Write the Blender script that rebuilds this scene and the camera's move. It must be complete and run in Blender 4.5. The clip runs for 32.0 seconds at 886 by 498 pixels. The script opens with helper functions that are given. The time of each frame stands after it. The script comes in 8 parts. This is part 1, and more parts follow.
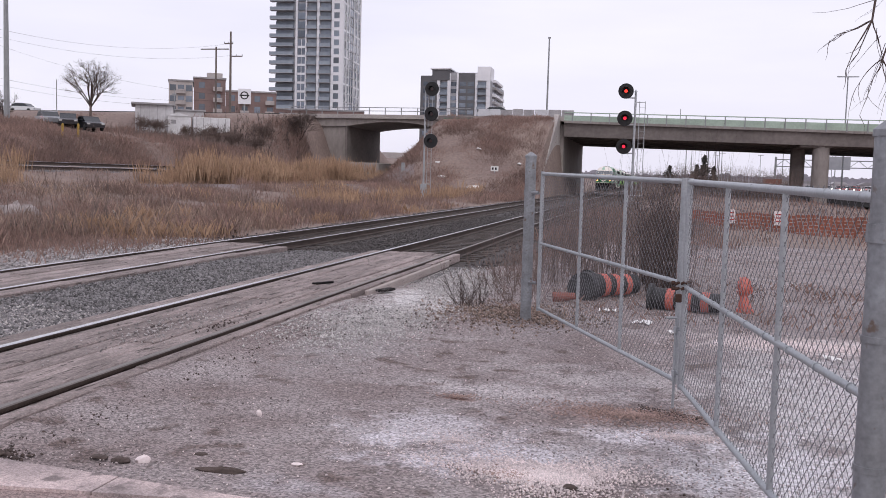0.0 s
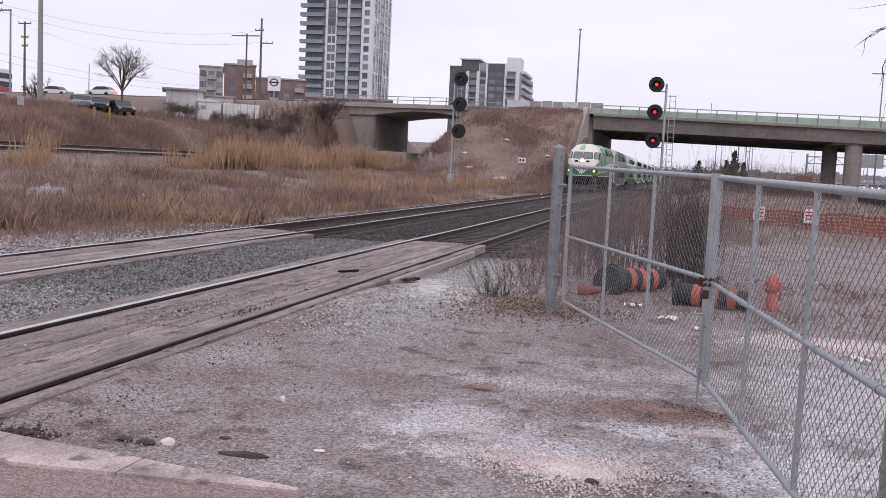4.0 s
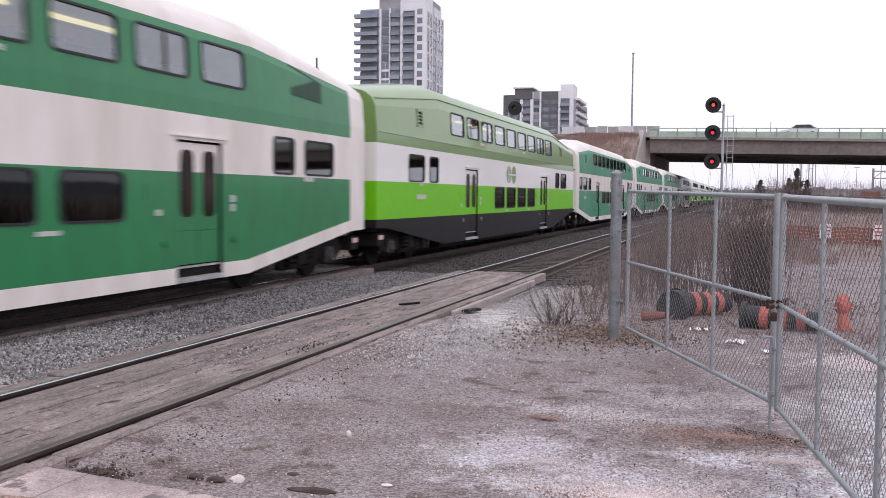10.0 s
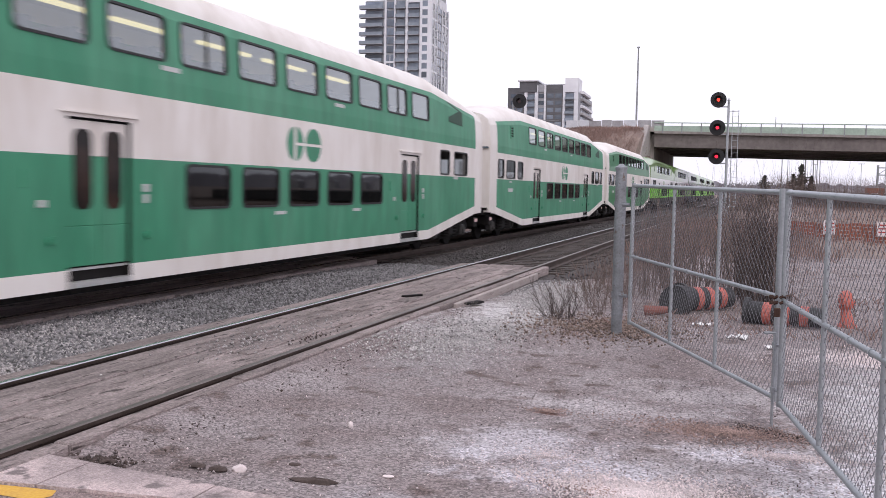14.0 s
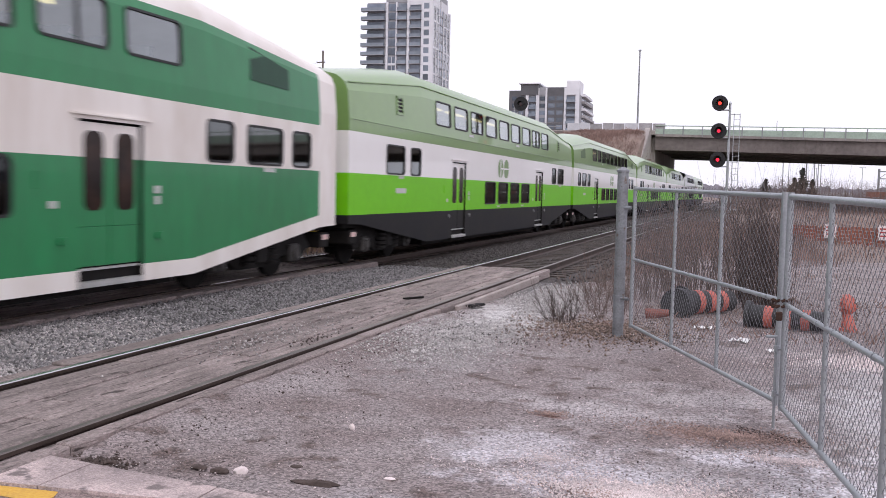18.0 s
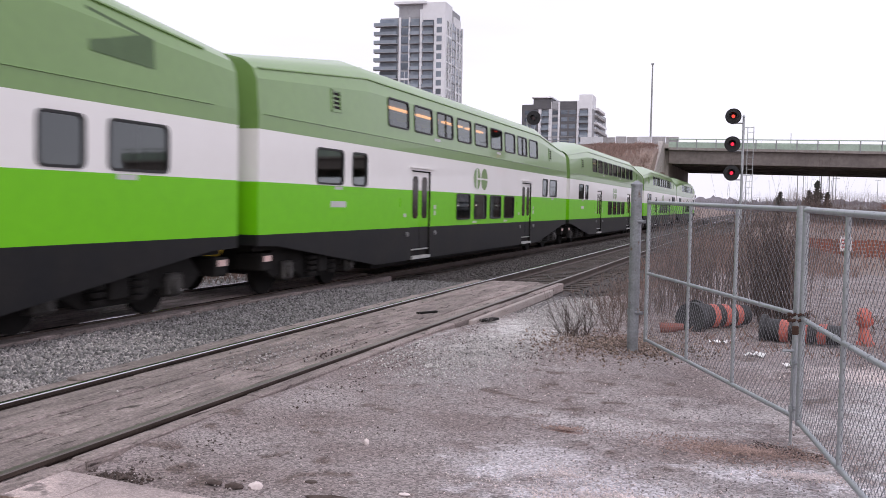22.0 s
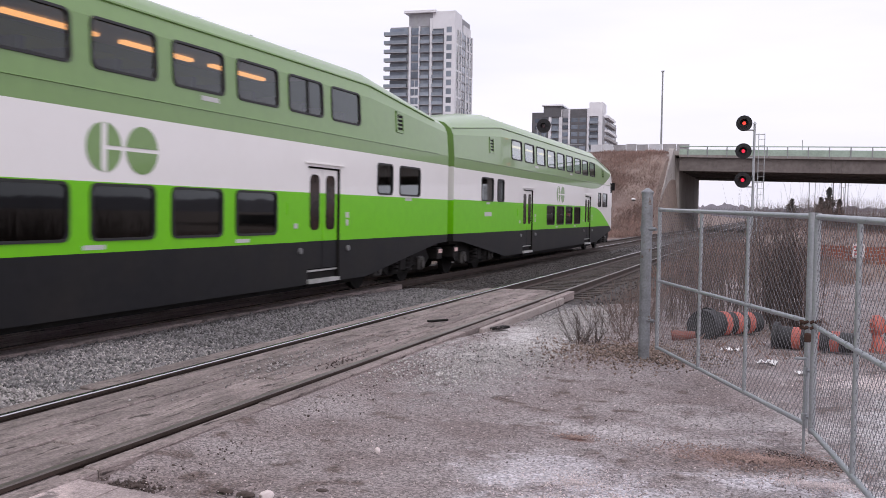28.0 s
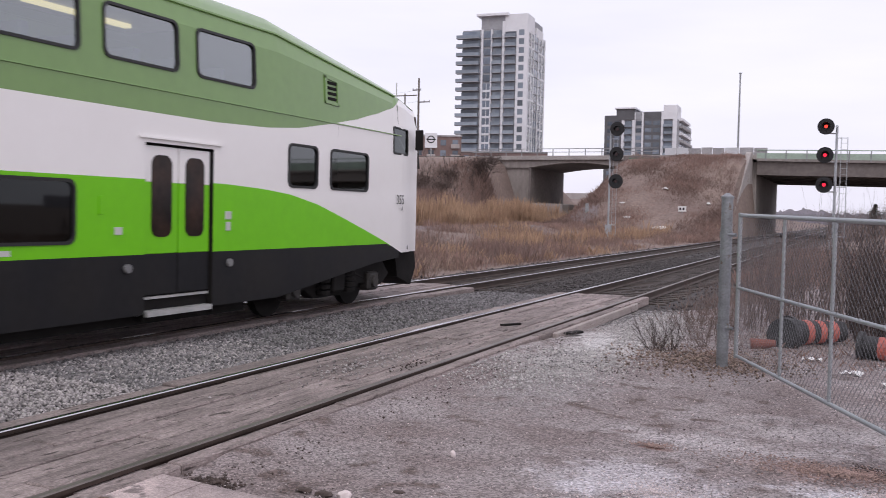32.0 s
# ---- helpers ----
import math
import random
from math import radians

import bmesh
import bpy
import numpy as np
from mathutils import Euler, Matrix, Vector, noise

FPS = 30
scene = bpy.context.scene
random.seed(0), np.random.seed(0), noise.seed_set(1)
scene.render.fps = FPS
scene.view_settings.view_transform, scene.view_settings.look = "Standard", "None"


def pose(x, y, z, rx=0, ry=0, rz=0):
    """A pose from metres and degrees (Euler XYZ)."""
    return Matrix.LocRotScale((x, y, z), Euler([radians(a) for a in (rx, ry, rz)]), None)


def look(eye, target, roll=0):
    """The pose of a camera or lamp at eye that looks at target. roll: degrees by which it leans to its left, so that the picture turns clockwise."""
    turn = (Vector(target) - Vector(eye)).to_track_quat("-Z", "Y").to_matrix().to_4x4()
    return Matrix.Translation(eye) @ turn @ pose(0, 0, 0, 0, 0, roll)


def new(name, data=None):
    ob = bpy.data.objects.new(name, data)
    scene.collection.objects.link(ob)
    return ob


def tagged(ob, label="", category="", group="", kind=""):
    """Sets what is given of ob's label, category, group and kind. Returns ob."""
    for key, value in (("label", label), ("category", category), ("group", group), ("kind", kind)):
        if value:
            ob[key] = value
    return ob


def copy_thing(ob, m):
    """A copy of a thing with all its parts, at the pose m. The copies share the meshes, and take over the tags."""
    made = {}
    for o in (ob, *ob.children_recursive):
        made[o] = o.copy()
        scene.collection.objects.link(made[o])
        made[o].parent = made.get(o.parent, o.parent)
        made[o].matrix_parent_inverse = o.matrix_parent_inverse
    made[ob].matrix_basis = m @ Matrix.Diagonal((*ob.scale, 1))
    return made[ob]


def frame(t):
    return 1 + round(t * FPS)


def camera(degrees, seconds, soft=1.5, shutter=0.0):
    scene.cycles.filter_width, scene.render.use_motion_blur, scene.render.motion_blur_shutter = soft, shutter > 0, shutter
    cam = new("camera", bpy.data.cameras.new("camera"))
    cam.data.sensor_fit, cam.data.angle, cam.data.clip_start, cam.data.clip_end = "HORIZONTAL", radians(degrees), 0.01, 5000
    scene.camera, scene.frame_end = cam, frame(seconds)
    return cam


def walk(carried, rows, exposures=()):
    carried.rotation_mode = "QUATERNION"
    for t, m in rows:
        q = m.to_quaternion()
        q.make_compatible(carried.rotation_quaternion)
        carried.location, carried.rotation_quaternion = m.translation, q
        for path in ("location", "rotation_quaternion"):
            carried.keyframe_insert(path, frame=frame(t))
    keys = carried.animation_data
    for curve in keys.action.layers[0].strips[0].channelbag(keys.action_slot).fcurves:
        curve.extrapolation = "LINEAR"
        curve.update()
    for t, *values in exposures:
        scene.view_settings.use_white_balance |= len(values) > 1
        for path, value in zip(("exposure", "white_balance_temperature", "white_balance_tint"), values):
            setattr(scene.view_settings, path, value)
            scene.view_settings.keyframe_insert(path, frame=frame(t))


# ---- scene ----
# The camera stands beside a level crossing, 1.7 m over the rails, and pans by hand.
# The near tracks run along +Y; z = 0 is the top of the rails.
cam = camera(51.333, 32.0, soft=0.75, shutter=0.35)
# seconds, pan to the left of the track, tilt, lean, place
CAMERA_ROWS = [
    (0.0, 12.785, -4.463, 1.624, 0.000, 0.000, 1.701),
    (0.5, 12.779, -4.674, 1.729, 0.011, -0.003, 1.706),
    (1.0, 12.819, -4.693, 1.827, 0.014, -0.012, 1.704),
    (1.5, 12.922, -4.700, 2.091, 0.013, -0.010, 1.704),
    (2.0, 13.162, -4.736, 2.479, 0.005, -0.005, 1.704),
    (2.5, 13.495, -4.794, 2.404, 0.002, 0.001, 1.704),
    (3.0, 13.905, -4.846, 2.712, 0.001, 0.002, 1.701),
    (3.5, 14.222, -4.968, 2.696, -0.003, 0.004, 1.702),
    (5.5, 14.678, -5.433, 2.947, -0.012, 0.010, 1.700),
    (6.0, 14.881, -5.450, 2.850, -0.016, 0.011, 1.701),
    (6.5, 15.262, -5.362, 2.510, -0.015, 0.009, 1.701),
    (7.0, 15.810, -5.185, 2.084, -0.016, 0.007, 1.701),
    (7.5, 16.377, -4.952, 0.746, -0.013, 0.004, 1.705),
    (8.0, 16.966, -4.520, 0.154, -0.014, 0.009, 1.705),
    (8.5, 17.365, -4.054, 0.078, -0.015, 0.007, 1.707),
    (9.0, 17.615, -3.692, 0.259, -0.010, 0.003, 1.708),
    (9.5, 17.915, -3.446, 0.451, -0.009, -0.003, 1.708),
    (10.0, 18.081, -3.344, 0.533, -0.010, -0.003, 1.709),
    (10.5, 18.125, -3.402, 0.866, -0.016, -0.001, 1.707),
    (11.0, 18.026, -3.517, 0.886, -0.018, 0.003, 1.706),
    (11.5, 17.964, -3.650, 0.925, -0.020, 0.004, 1.709),
    (12.0, 18.015, -3.722, 1.115, -0.020, -0.002, 1.708),
    (12.5, 18.252, -3.807, 1.145, -0.023, -0.002, 1.706),
    (13.0, 18.297, -3.828, 1.062, -0.021, -0.003, 1.707),
    (13.5, 18.293, -3.813, 1.104, -0.018, -0.000, 1.706),
    (14.0, 18.255, -3.817, 1.108, -0.017, 0.000, 1.707),
    (14.5, 18.235, -3.782, 1.132, -0.016, -0.003, 1.709),
    (16.5, 18.353, -3.658, 1.507, -0.024, -0.007, 1.710),
    (17.0, 18.325, -3.660, 1.490, -0.026, -0.003, 1.707),
    (17.5, 18.316, -3.697, 1.388, -0.025, -0.001, 1.705),
    (18.0, 18.302, -3.675, 1.303, -0.027, -0.004, 1.708),
    (18.5, 18.352, -3.634, 1.319, -0.025, -0.003, 1.708),
    (19.0, 18.397, -3.587, 1.192, -0.023, -0.008, 1.709),
    (19.5, 18.443, -3.424, 0.916, -0.021, -0.009, 1.711),
    (20.0, 18.595, -3.129, 1.016, -0.019, -0.008, 1.710),
    (20.5, 18.710, -2.980, 1.027, -0.028, -0.004, 1.710),
    (21.0, 18.867, -2.933, 1.203, -0.033, -0.003, 1.709),
    (21.5, 19.045, -2.916, 1.098, -0.033, -0.006, 1.711),
    (22.0, 19.140, -2.816, 1.101, -0.032, -0.008, 1.712),
    (22.5, 19.169, -2.715, 1.227, -0.032, -0.011, 1.711),
    (23.0, 19.212, -2.664, 1.333, -0.032, -0.010, 1.712),
    (23.5, 19.203, -2.689, 1.454, -0.037, -0.008, 1.711),
    (24.0, 19.238, -2.724, 1.276, -0.033, -0.007, 1.711),
    (24.5, 19.287, -2.757, 1.322, -0.033, -0.003, 1.710),
    (25.0, 19.346, -2.802, 1.282, -0.033, -0.007, 1.710),
    (25.5, 19.401, -2.808, 1.202, -0.038, -0.004, 1.711),
    (27.5, 19.701, -2.298, 1.136, -0.028, -0.016, 1.711),
    (28.0, 19.807, -2.316, 0.886, -0.029, -0.013, 1.712),
    (28.5, 20.040, -2.232, 1.019, -0.031, -0.014, 1.714),
    (29.0, 20.317, -2.165, 1.026, -0.033, -0.017, 1.713),
    (29.5, 20.645, -2.168, 0.967, -0.035, -0.020, 1.713),
    (30.0, 20.846, -2.148, 0.862, -0.035, -0.025, 1.712),
    (30.5, 21.072, -2.130, 0.799, -0.037, -0.026, 1.712),
    (31.0, 21.496, -2.071, 0.960, -0.041, -0.022, 1.713),
    (31.5, 22.201, -2.127, 1.094, -0.051, -0.020, 1.713),
    (32.0, 24.158, -2.219, 1.321, -0.084, -0.030, 1.717),
]
walk(cam, [(t, pose(x, y, z, 90 + tilt, 0, pan) @ pose(0, 0, 0, 0, 0, lean)) for t, pan, tilt, lean, x, y, z in CAMERA_ROWS],
     [(0.0, 0.05), (5.5, 0.06), (7.0, 0.13), (9.0, 0.27), (18.0, 0.3), (25.0, 0.2), (28.0, 0.17), (32.0, 0.1)])

# ---- light: an overcast winter day ----
world = bpy.data.worlds.new("overcast_sky")
scene.world = world
world.use_nodes = True
wn, wl = world.node_tree.nodes, world.node_tree.links
wn.clear()
w_out = wn.new("ShaderNodeOutputWorld")
w_bg = wn.new("ShaderNodeBackground")
w_sky = wn.new("ShaderNodeTexSky")
w_sky.sky_type, w_sky.sun_disc = "NISHITA", False
w_sky.sun_elevation, w_sky.sun_rotation = radians(28), radians(150)
w_sky.dust_density, w_sky.air_density = 3.0, 1.0
w_mix = wn.new("ShaderNodeMix")
w_mix.data_type = "RGBA"
w_mix.inputs["Factor"].default_value = 0.9
w_noise = wn.new("ShaderNodeTexNoise")
w_noise.inputs["Scale"].default_value, w_noise.inputs["Detail"].default_value = 2.2, 5.0
w_co = wn.new("ShaderNodeTexCoord")
w_map = wn.new("ShaderNodeMapping")
w_map.inputs["Scale"].default_value = (1.0, 1.0, 5.0)
w_ramp = wn.new("ShaderNodeValToRGB")
w_ramp.color_ramp.elements[0].position, w_ramp.color_ramp.elements[0].color = 0.3, (8.6, 8.35, 9.8, 1)
w_ramp.color_ramp.elements[1].position, w_ramp.color_ramp.elements[1].color = 0.7, (10.1, 9.75, 11.0, 1)
wl.new(w_co.outputs["Generated"], w_map.inputs["Vector"])
wl.new(w_map.outputs["Vector"], w_noise.inputs["Vector"])
wl.new(w_noise.outputs["Fac"], w_ramp.inputs["Fac"])
wl.new(w_sky.outputs["Color"], w_mix.inputs["A"])
wl.new(w_ramp.outputs["Color"], w_mix.inputs["B"])
wl.new(w_mix.outputs["Result"], w_bg.inputs["Color"])
w_bg.inputs["Strength"].default_value = 0.1
wl.new(w_bg.outputs["Background"], w_out.inputs["Surface"])
sun = new("sun", bpy.data.lights.new("sun", "SUN"))
sun.data.energy, sun.data.angle, sun.data.color = 0.7, radians(25), (1.0, 0.95, 0.93)
sun.matrix_world = look((0, 0, 60), (-22, 40, 0))

# ---- materials ----
def mat(name, base, rough=0.8, metal=0.0, var=0.25, scale=3.0, fine=40.0, bump=0.15, dist=0.01, second=None, wear=None, coat=0.0, island=0.0, rand=0.0, stretch=(1, 1, 1), spec=0.5, chips=0.0, chip_scale=60.0, stains=()):
    """A surface with large stains and fine grain. second: the colour of its stains; wear: (colour, amount) of sharp flecks."""
    m = bpy.data.materials.new(name)
    m.use_nodes = True
    n, l = m.node_tree.nodes, m.node_tree.links
    b = n["Principled BSDF"]
    co = n.new("ShaderNodeTexCoord")
    mp = n.new("ShaderNodeMapping")
    mp.inputs["Scale"].default_value = stretch
    l.new(co.outputs["Object"], mp.inputs["Vector"])
    big, small = n.new("ShaderNodeTexNoise"), n.new("ShaderNodeTexNoise")
    for t, s, d in ((big, scale, 6.0), (small, fine, 4.0)):
        t.inputs["Scale"].default_value, t.inputs["Detail"].default_value = s, d
        l.new(mp.outputs["Vector"], t.inputs["Vector"])
    sec = second or tuple(c * 0.6 for c in base)
    ramp = n.new("ShaderNodeValToRGB")
    ramp.color_ramp.elements[0].position, ramp.color_ramp.elements[1].position = 0.38, 0.66
    ramp.color_ramp.elements[0].color, ramp.color_ramp.elements[1].color = (*base, 1), (*sec, 1)
    l.new(big.outputs["Fac"], ramp.inputs["Fac"])
    mix = n.new("ShaderNodeMix")
    mix.data_type = "RGBA"
    mix.inputs["Factor"].default_value = min(1, var * 2.4)
    mix.inputs["A"].default_value = (*base, 1)
    l.new(ramp.outputs["Color"], mix.inputs["B"])
    grain = n.new("ShaderNodeMix")
    grain.data_type, grain.blend_type = "RGBA", "OVERLAY"
    grain.inputs["Factor"].default_value = min(1, var * 1.6)
    l.new(mix.outputs["Result"], grain.inputs["A"])
    l.new(small.outputs["Color"], grain.inputs["B"])
    sat = n.new("ShaderNodeHueSaturation")
    gray = n.new("ShaderNodeRGBToBW")
    l.new(small.outputs["Color"], gray.inputs["Color"])
    l.new(gray.outputs["Val"], grain.inputs["B"])
    l.new(grain.outputs["Result"], sat.inputs["Color"])
    last = sat.outputs["Color"]
    if island or rand:
        src = n.new("ShaderNodeNewGeometry").outputs["Random Per Island"] if island else n.new("ShaderNodeObjectInfo").outputs["Random"]
        rng = n.new("ShaderNodeMapRange")
        rng.inputs["To Min"].default_value, rng.inputs["To Max"].default_value = 1 - (island or rand), 1 + (island or rand)
        l.new(src, rng.inputs["Value"])
        l.new(rng.outputs["Result"], sat.inputs["Value"])
    if wear:
        wt = n.new("ShaderNodeTexNoise")
        wt.inputs["Scale"].default_value, wt.inputs["Detail"].default_value = scale * 2.7, 8.0
        l.new(mp.outputs["Vector"], wt.inputs["Vector"])
        wr = n.new("ShaderNodeMapRange")
        wr.inputs["From Min"].default_value, wr.inputs["From Max"].default_value = 0.75 - wear[1], 0.80 - wear[1] * 0.8
        l.new(wt.outputs["Fac"], wr.inputs["Value"])
        wm = n.new("ShaderNodeMix")
        wm.data_type = "RGBA"
        wm.inputs["B"].default_value = (*wear[0], 1)
        l.new(wr.outputs["Result"], wm.inputs["Factor"])
        l.new(last, wm.inputs["A"])
        last = wm.outputs["Result"]
    for (cx, cy, rx, ry, colour, amount) in stains:
        # an uneven spill with a ragged edge, lying on the surface
        sm = n.new("ShaderNodeMapping")
        sm.inputs["Location"].default_value, sm.inputs["Scale"].default_value = (-cx / rx, -cy / ry, 0), (1 / rx, 1 / ry, 0)
        l.new(co.outputs["Object"], sm.inputs["Vector"])
        ln = n.new("ShaderNodeVectorMath")
        ln.operation = "LENGTH"
        l.new(sm.outputs["Vector"], ln.inputs[0])
        sn = n.new("ShaderNodeTexNoise")
        sn.inputs["Scale"].default_value, sn.inputs["Detail"].default_value, sn.inputs["Roughness"].default_value = 3.0, 10.0, 0.72
        l.new(co.outputs["Object"], sn.inputs["Vector"])
        ad = n.new("ShaderNodeMath")
        ad.operation, ad.inputs[1].default_value = "MULTIPLY_ADD", 2.6
        l.new(sn.outputs["Fac"], ad.inputs[0])
        l.new(ln.outputs["Value"], ad.inputs[2])
        sr = n.new("ShaderNodeMapRange")
        sr.inputs["From Min"].default_value, sr.inputs["From Max"].default_value = 2.15, 1.55
        sr.inputs["To Max"].default_value = amount
        l.new(ad.outputs[0], sr.inputs["Value"])
        st = n.new("ShaderNodeMix")
        st.data_type = "RGBA"
        st.inputs["B"].default_value = (*colour, 1)
        l.new(sr.outputs["Result"], st.inputs["Factor"])
        l.new(last, st.inputs["A"])
        last = st.outputs["Result"]
    if chips:
        # crushed grains: each cell of a fine mosaic a little lighter or darker
        vo = n.new("ShaderNodeTexVoronoi")
        vo.inputs["Scale"].default_value = chip_scale
        l.new(co.outputs["Object"], vo.inputs["Vector"])
        vb = n.new("ShaderNodeSeparateColor")
        l.new(vo.outputs["Color"], vb.inputs["Color"])
        vr = n.new("ShaderNodeMapRange")
        vr.inputs["To Min"].default_value, vr.inputs["To Max"].default_value = 1 - chips, 1 + chips
        l.new(vb.outputs[0], vr.inputs["Value"])
        vm = n.new("ShaderNodeMix")
        vm.data_type, vm.blend_type = "RGBA", "MULTIPLY"
        vm.inputs["Factor"].default_value = 1.0
        l.new(last, vm.inputs["A"])
        l.new(vr.outputs["Result"], vm.inputs["B"])
        last = vm.outputs["Result"]
    l.new(last, b.inputs["Base Color"])
    b.inputs["Roughness"].default_value, b.inputs["Metallic"].default_value = rough, metal
    b.inputs["Coat Weight"].default_value = coat
    b.inputs["Specular IOR Level"].default_value = spec
    if bump:
        bp = n.new("ShaderNodeBump")
        bp.inputs["Strength"].default_value, bp.inputs["Distance"].default_value = bump, dist
        l.new(small.outputs["Fac"], bp.inputs["Height"])
        l.new(bp.outputs["Normal"], b.inputs["Normal"])
    return m


def glow(name, colour, strength):
    m = bpy.data.materials.new(name)
    m.use_nodes = True
    b = m.node_tree.nodes["Principled BSDF"]
    b.inputs["Base Color"].default_value = (*[c * 0.2 for c in colour], 1)
    b.inputs["Emission Color"].default_value, b.inputs["Emission Strength"].default_value = (*colour, 1), strength
    return m


def glass(name, tint=(0.5, 0.55, 0.55), gloss=0.35, rough=0.03):
    """A thin tinted pane: part mirror, part clear."""
    m = bpy.data.materials.new(name)
    m.use_nodes = True
    n, l = m.node_tree.nodes, m.node_tree.links
    n.remove(n["Principled BSDF"])
    g, t, x, fr = n.new("ShaderNodeBsdfGlossy"), n.new("ShaderNodeBsdfTransparent"), n.new("ShaderNodeMixShader"), n.new("ShaderNodeLayerWeight")
    g.inputs["Roughness"].default_value = rough
    g.inputs["Color"].default_value = (0.9, 0.95, 0.95, 1)
    t.inputs["Color"].default_value = (*tint, 1)
    fr.inputs["Blend"].default_value = 0.5
    pw, ad = n.new("ShaderNodeMath"), n.new("ShaderNodeMath")
    pw.operation, pw.inputs[1].default_value = "POWER", 3.0
    ad.operation = "MULTIPLY_ADD"
    ad.inputs[1].default_value, ad.inputs[2].default_value = 0.6, gloss
    l.new(fr.outputs["Facing"], pw.inputs[0])
    l.new(pw.outputs[0], ad.inputs[0])
    l.new(ad.outputs[0], x.inputs["Fac"])
    l.new(t.outputs["BSDF"], x.inputs[1])
    l.new(g.outputs["BSDF"], x.inputs[2])
    l.new(x.outputs["Shader"], n["Material Output"].inputs["Surface"])
    return m


M_DIRT = mat("packed_dirt", (0.238, 0.193, 0.187), 0.95, var=0.42, scale=1.1, fine=70, bump=1.0, dist=0.016, second=(0.33, 0.29, 0.287), wear=((0.15, 0.112, 0.103), 0.16), chips=0.5, chip_scale=62, stains=(
    (-0.95, 5.85, 1.1, 0.65, (0.62, 0.59, 0.63), 0.85), (0.2, 6.72, 0.85, 0.34, (0.74, 0.71, 0.75), 0.95), (-1.4, 6.35, 1.0, 0.8, (0.58, 0.55, 0.58), 0.7), (0.1, 6.1, 1.2, 0.7, (0.46, 0.43, 0.445), 0.6),
    (-1.2, 7.75, 1.3, 0.5, (0.52, 0.48, 0.485), 0.7), (-0.2, 8.6, 1.4, 0.8, (0.46, 0.42, 0.42), 0.6), (-2.0, 4.9, 0.5, 0.25, (0.46, 0.43, 0.45), 0.6),
    (-0.05, 7.25, 1.0, 0.42, (0.43, 0.32, 0.30), 0.6), (-1.52, 7.38, 0.24, 0.11, (0.25, 0.14, 0.115), 0.95), (-1.85, 7.85, 0.2, 0.1, (0.20, 0.15, 0.14), 0.8),
    (1.6, 11.1, 1.8, 0.8, (0.70, 0.62, 0.61), 0.85), (1.5, 8.2, 1.5, 3.4, (0.60, 0.58, 0.59), 0.8), (0.9, 6.0, 0.9, 1.8, (0.66, 0.64, 0.67), 0.85), (-3.35, 13.6, 1.0, 4.6, (0.62, 0.595, 0.59), 0.95), (-3.1, 9.3, 0.9, 1.8, (0.36, 0.335, 0.335), 0.6), (-1.7, 12.4, 0.9, 0.75, (0.15, 0.105, 0.085), 0.9), (-0.6, 15.0, 1.4, 2.2, (0.17, 0.13, 0.115), 0.8)))
M_PATH = mat("dull_path_gravel", (0.20, 0.17, 0.17), 0.95, var=0.35, scale=0.4, fine=8, bump=0.5, dist=0.05, second=(0.15, 0.12, 0.11))
M_LIGHTGRAVEL = mat("pale_gravel", (0.29, 0.27, 0.268), 0.95, var=0.4, scale=0.8, fine=24, bump=0.9, dist=0.04, second=(0.20, 0.18, 0.18), chips=0.45, chip_scale=26)
M_APRON = mat("worn_asphalt", (0.26, 0.19, 0.178), 0.95, var=0.4, scale=1.2, fine=85, bump=0.6, dist=0.01, second=(0.28, 0.22, 0.21), chips=0.4, chip_scale=90)
M_YELLOWPAINT = mat("worn_yellow_paint", (0.72, 0.42, 0.07), 0.8, var=0.3, scale=4, fine=50, bump=0.3, second=(0.6, 0.36, 0.1))
M_STONE = mat("ballast_stone", (0.19, 0.18, 0.183), 0.9, var=0.3, scale=6, fine=60, bump=0.2, island=0.65, second=(0.13, 0.125, 0.125))
M_PALESTONE = mat("pale_crushed_stone", (0.385, 0.355, 0.35), 0.9, var=0.3, scale=6, fine=60, bump=0.2, island=0.5, second=(0.29, 0.27, 0.265))
M_BANKSTONE = mat("bleached_bank_gravel", (0.56, 0.535, 0.525), 0.9, var=0.3, scale=6, fine=60, bump=0.2, island=0.4)
M_LOTPEBBLE = mat("brownish_lot_pebble", (0.36, 0.31, 0.305), 0.9, var=0.3, scale=6, fine=60, bump=0.0, island=0.4)
M_CLOD = mat("dark_wet_earth", (0.095, 0.07, 0.062), 0.95, var=0.4, scale=8, fine=60, bump=0.8)
M_LEAFLITTER = mat("brown_leaf_litter", (0.27, 0.20, 0.165), 0.95, var=0.3, scale=8, fine=60, bump=0.1, island=0.6)
M_FLAKE = mat("pinkish_white_salt_flakes", (0.74, 0.645, 0.635), 0.9, var=0.2, scale=8, fine=60, bump=0.1, island=0.3)
M_FLAKERED = mat("reddish_wood_chips", (0.39, 0.275, 0.24), 0.9, var=0.2, scale=8, fine=60, bump=0.1, island=0.35)
M_REED = mat("golden_dry_reed", (0.42, 0.285, 0.19), 0.9, var=0.35, scale=0.3, fine=8, bump=0.0, island=0.25, second=(0.29, 0.18, 0.115))
M_WEED = mat("brown_dead_weeds", (0.30, 0.20, 0.168), 0.95, var=0.4, scale=0.18, fine=8, bump=0.0, island=0.28, second=(0.17, 0.115, 0.1))
M_DRYGRASS = mat("straw_dry_grass", (0.34, 0.25, 0.20), 0.95, var=0.3, scale=0.3, fine=8, bump=0.0, island=0.45, second=(0.23, 0.165, 0.14))
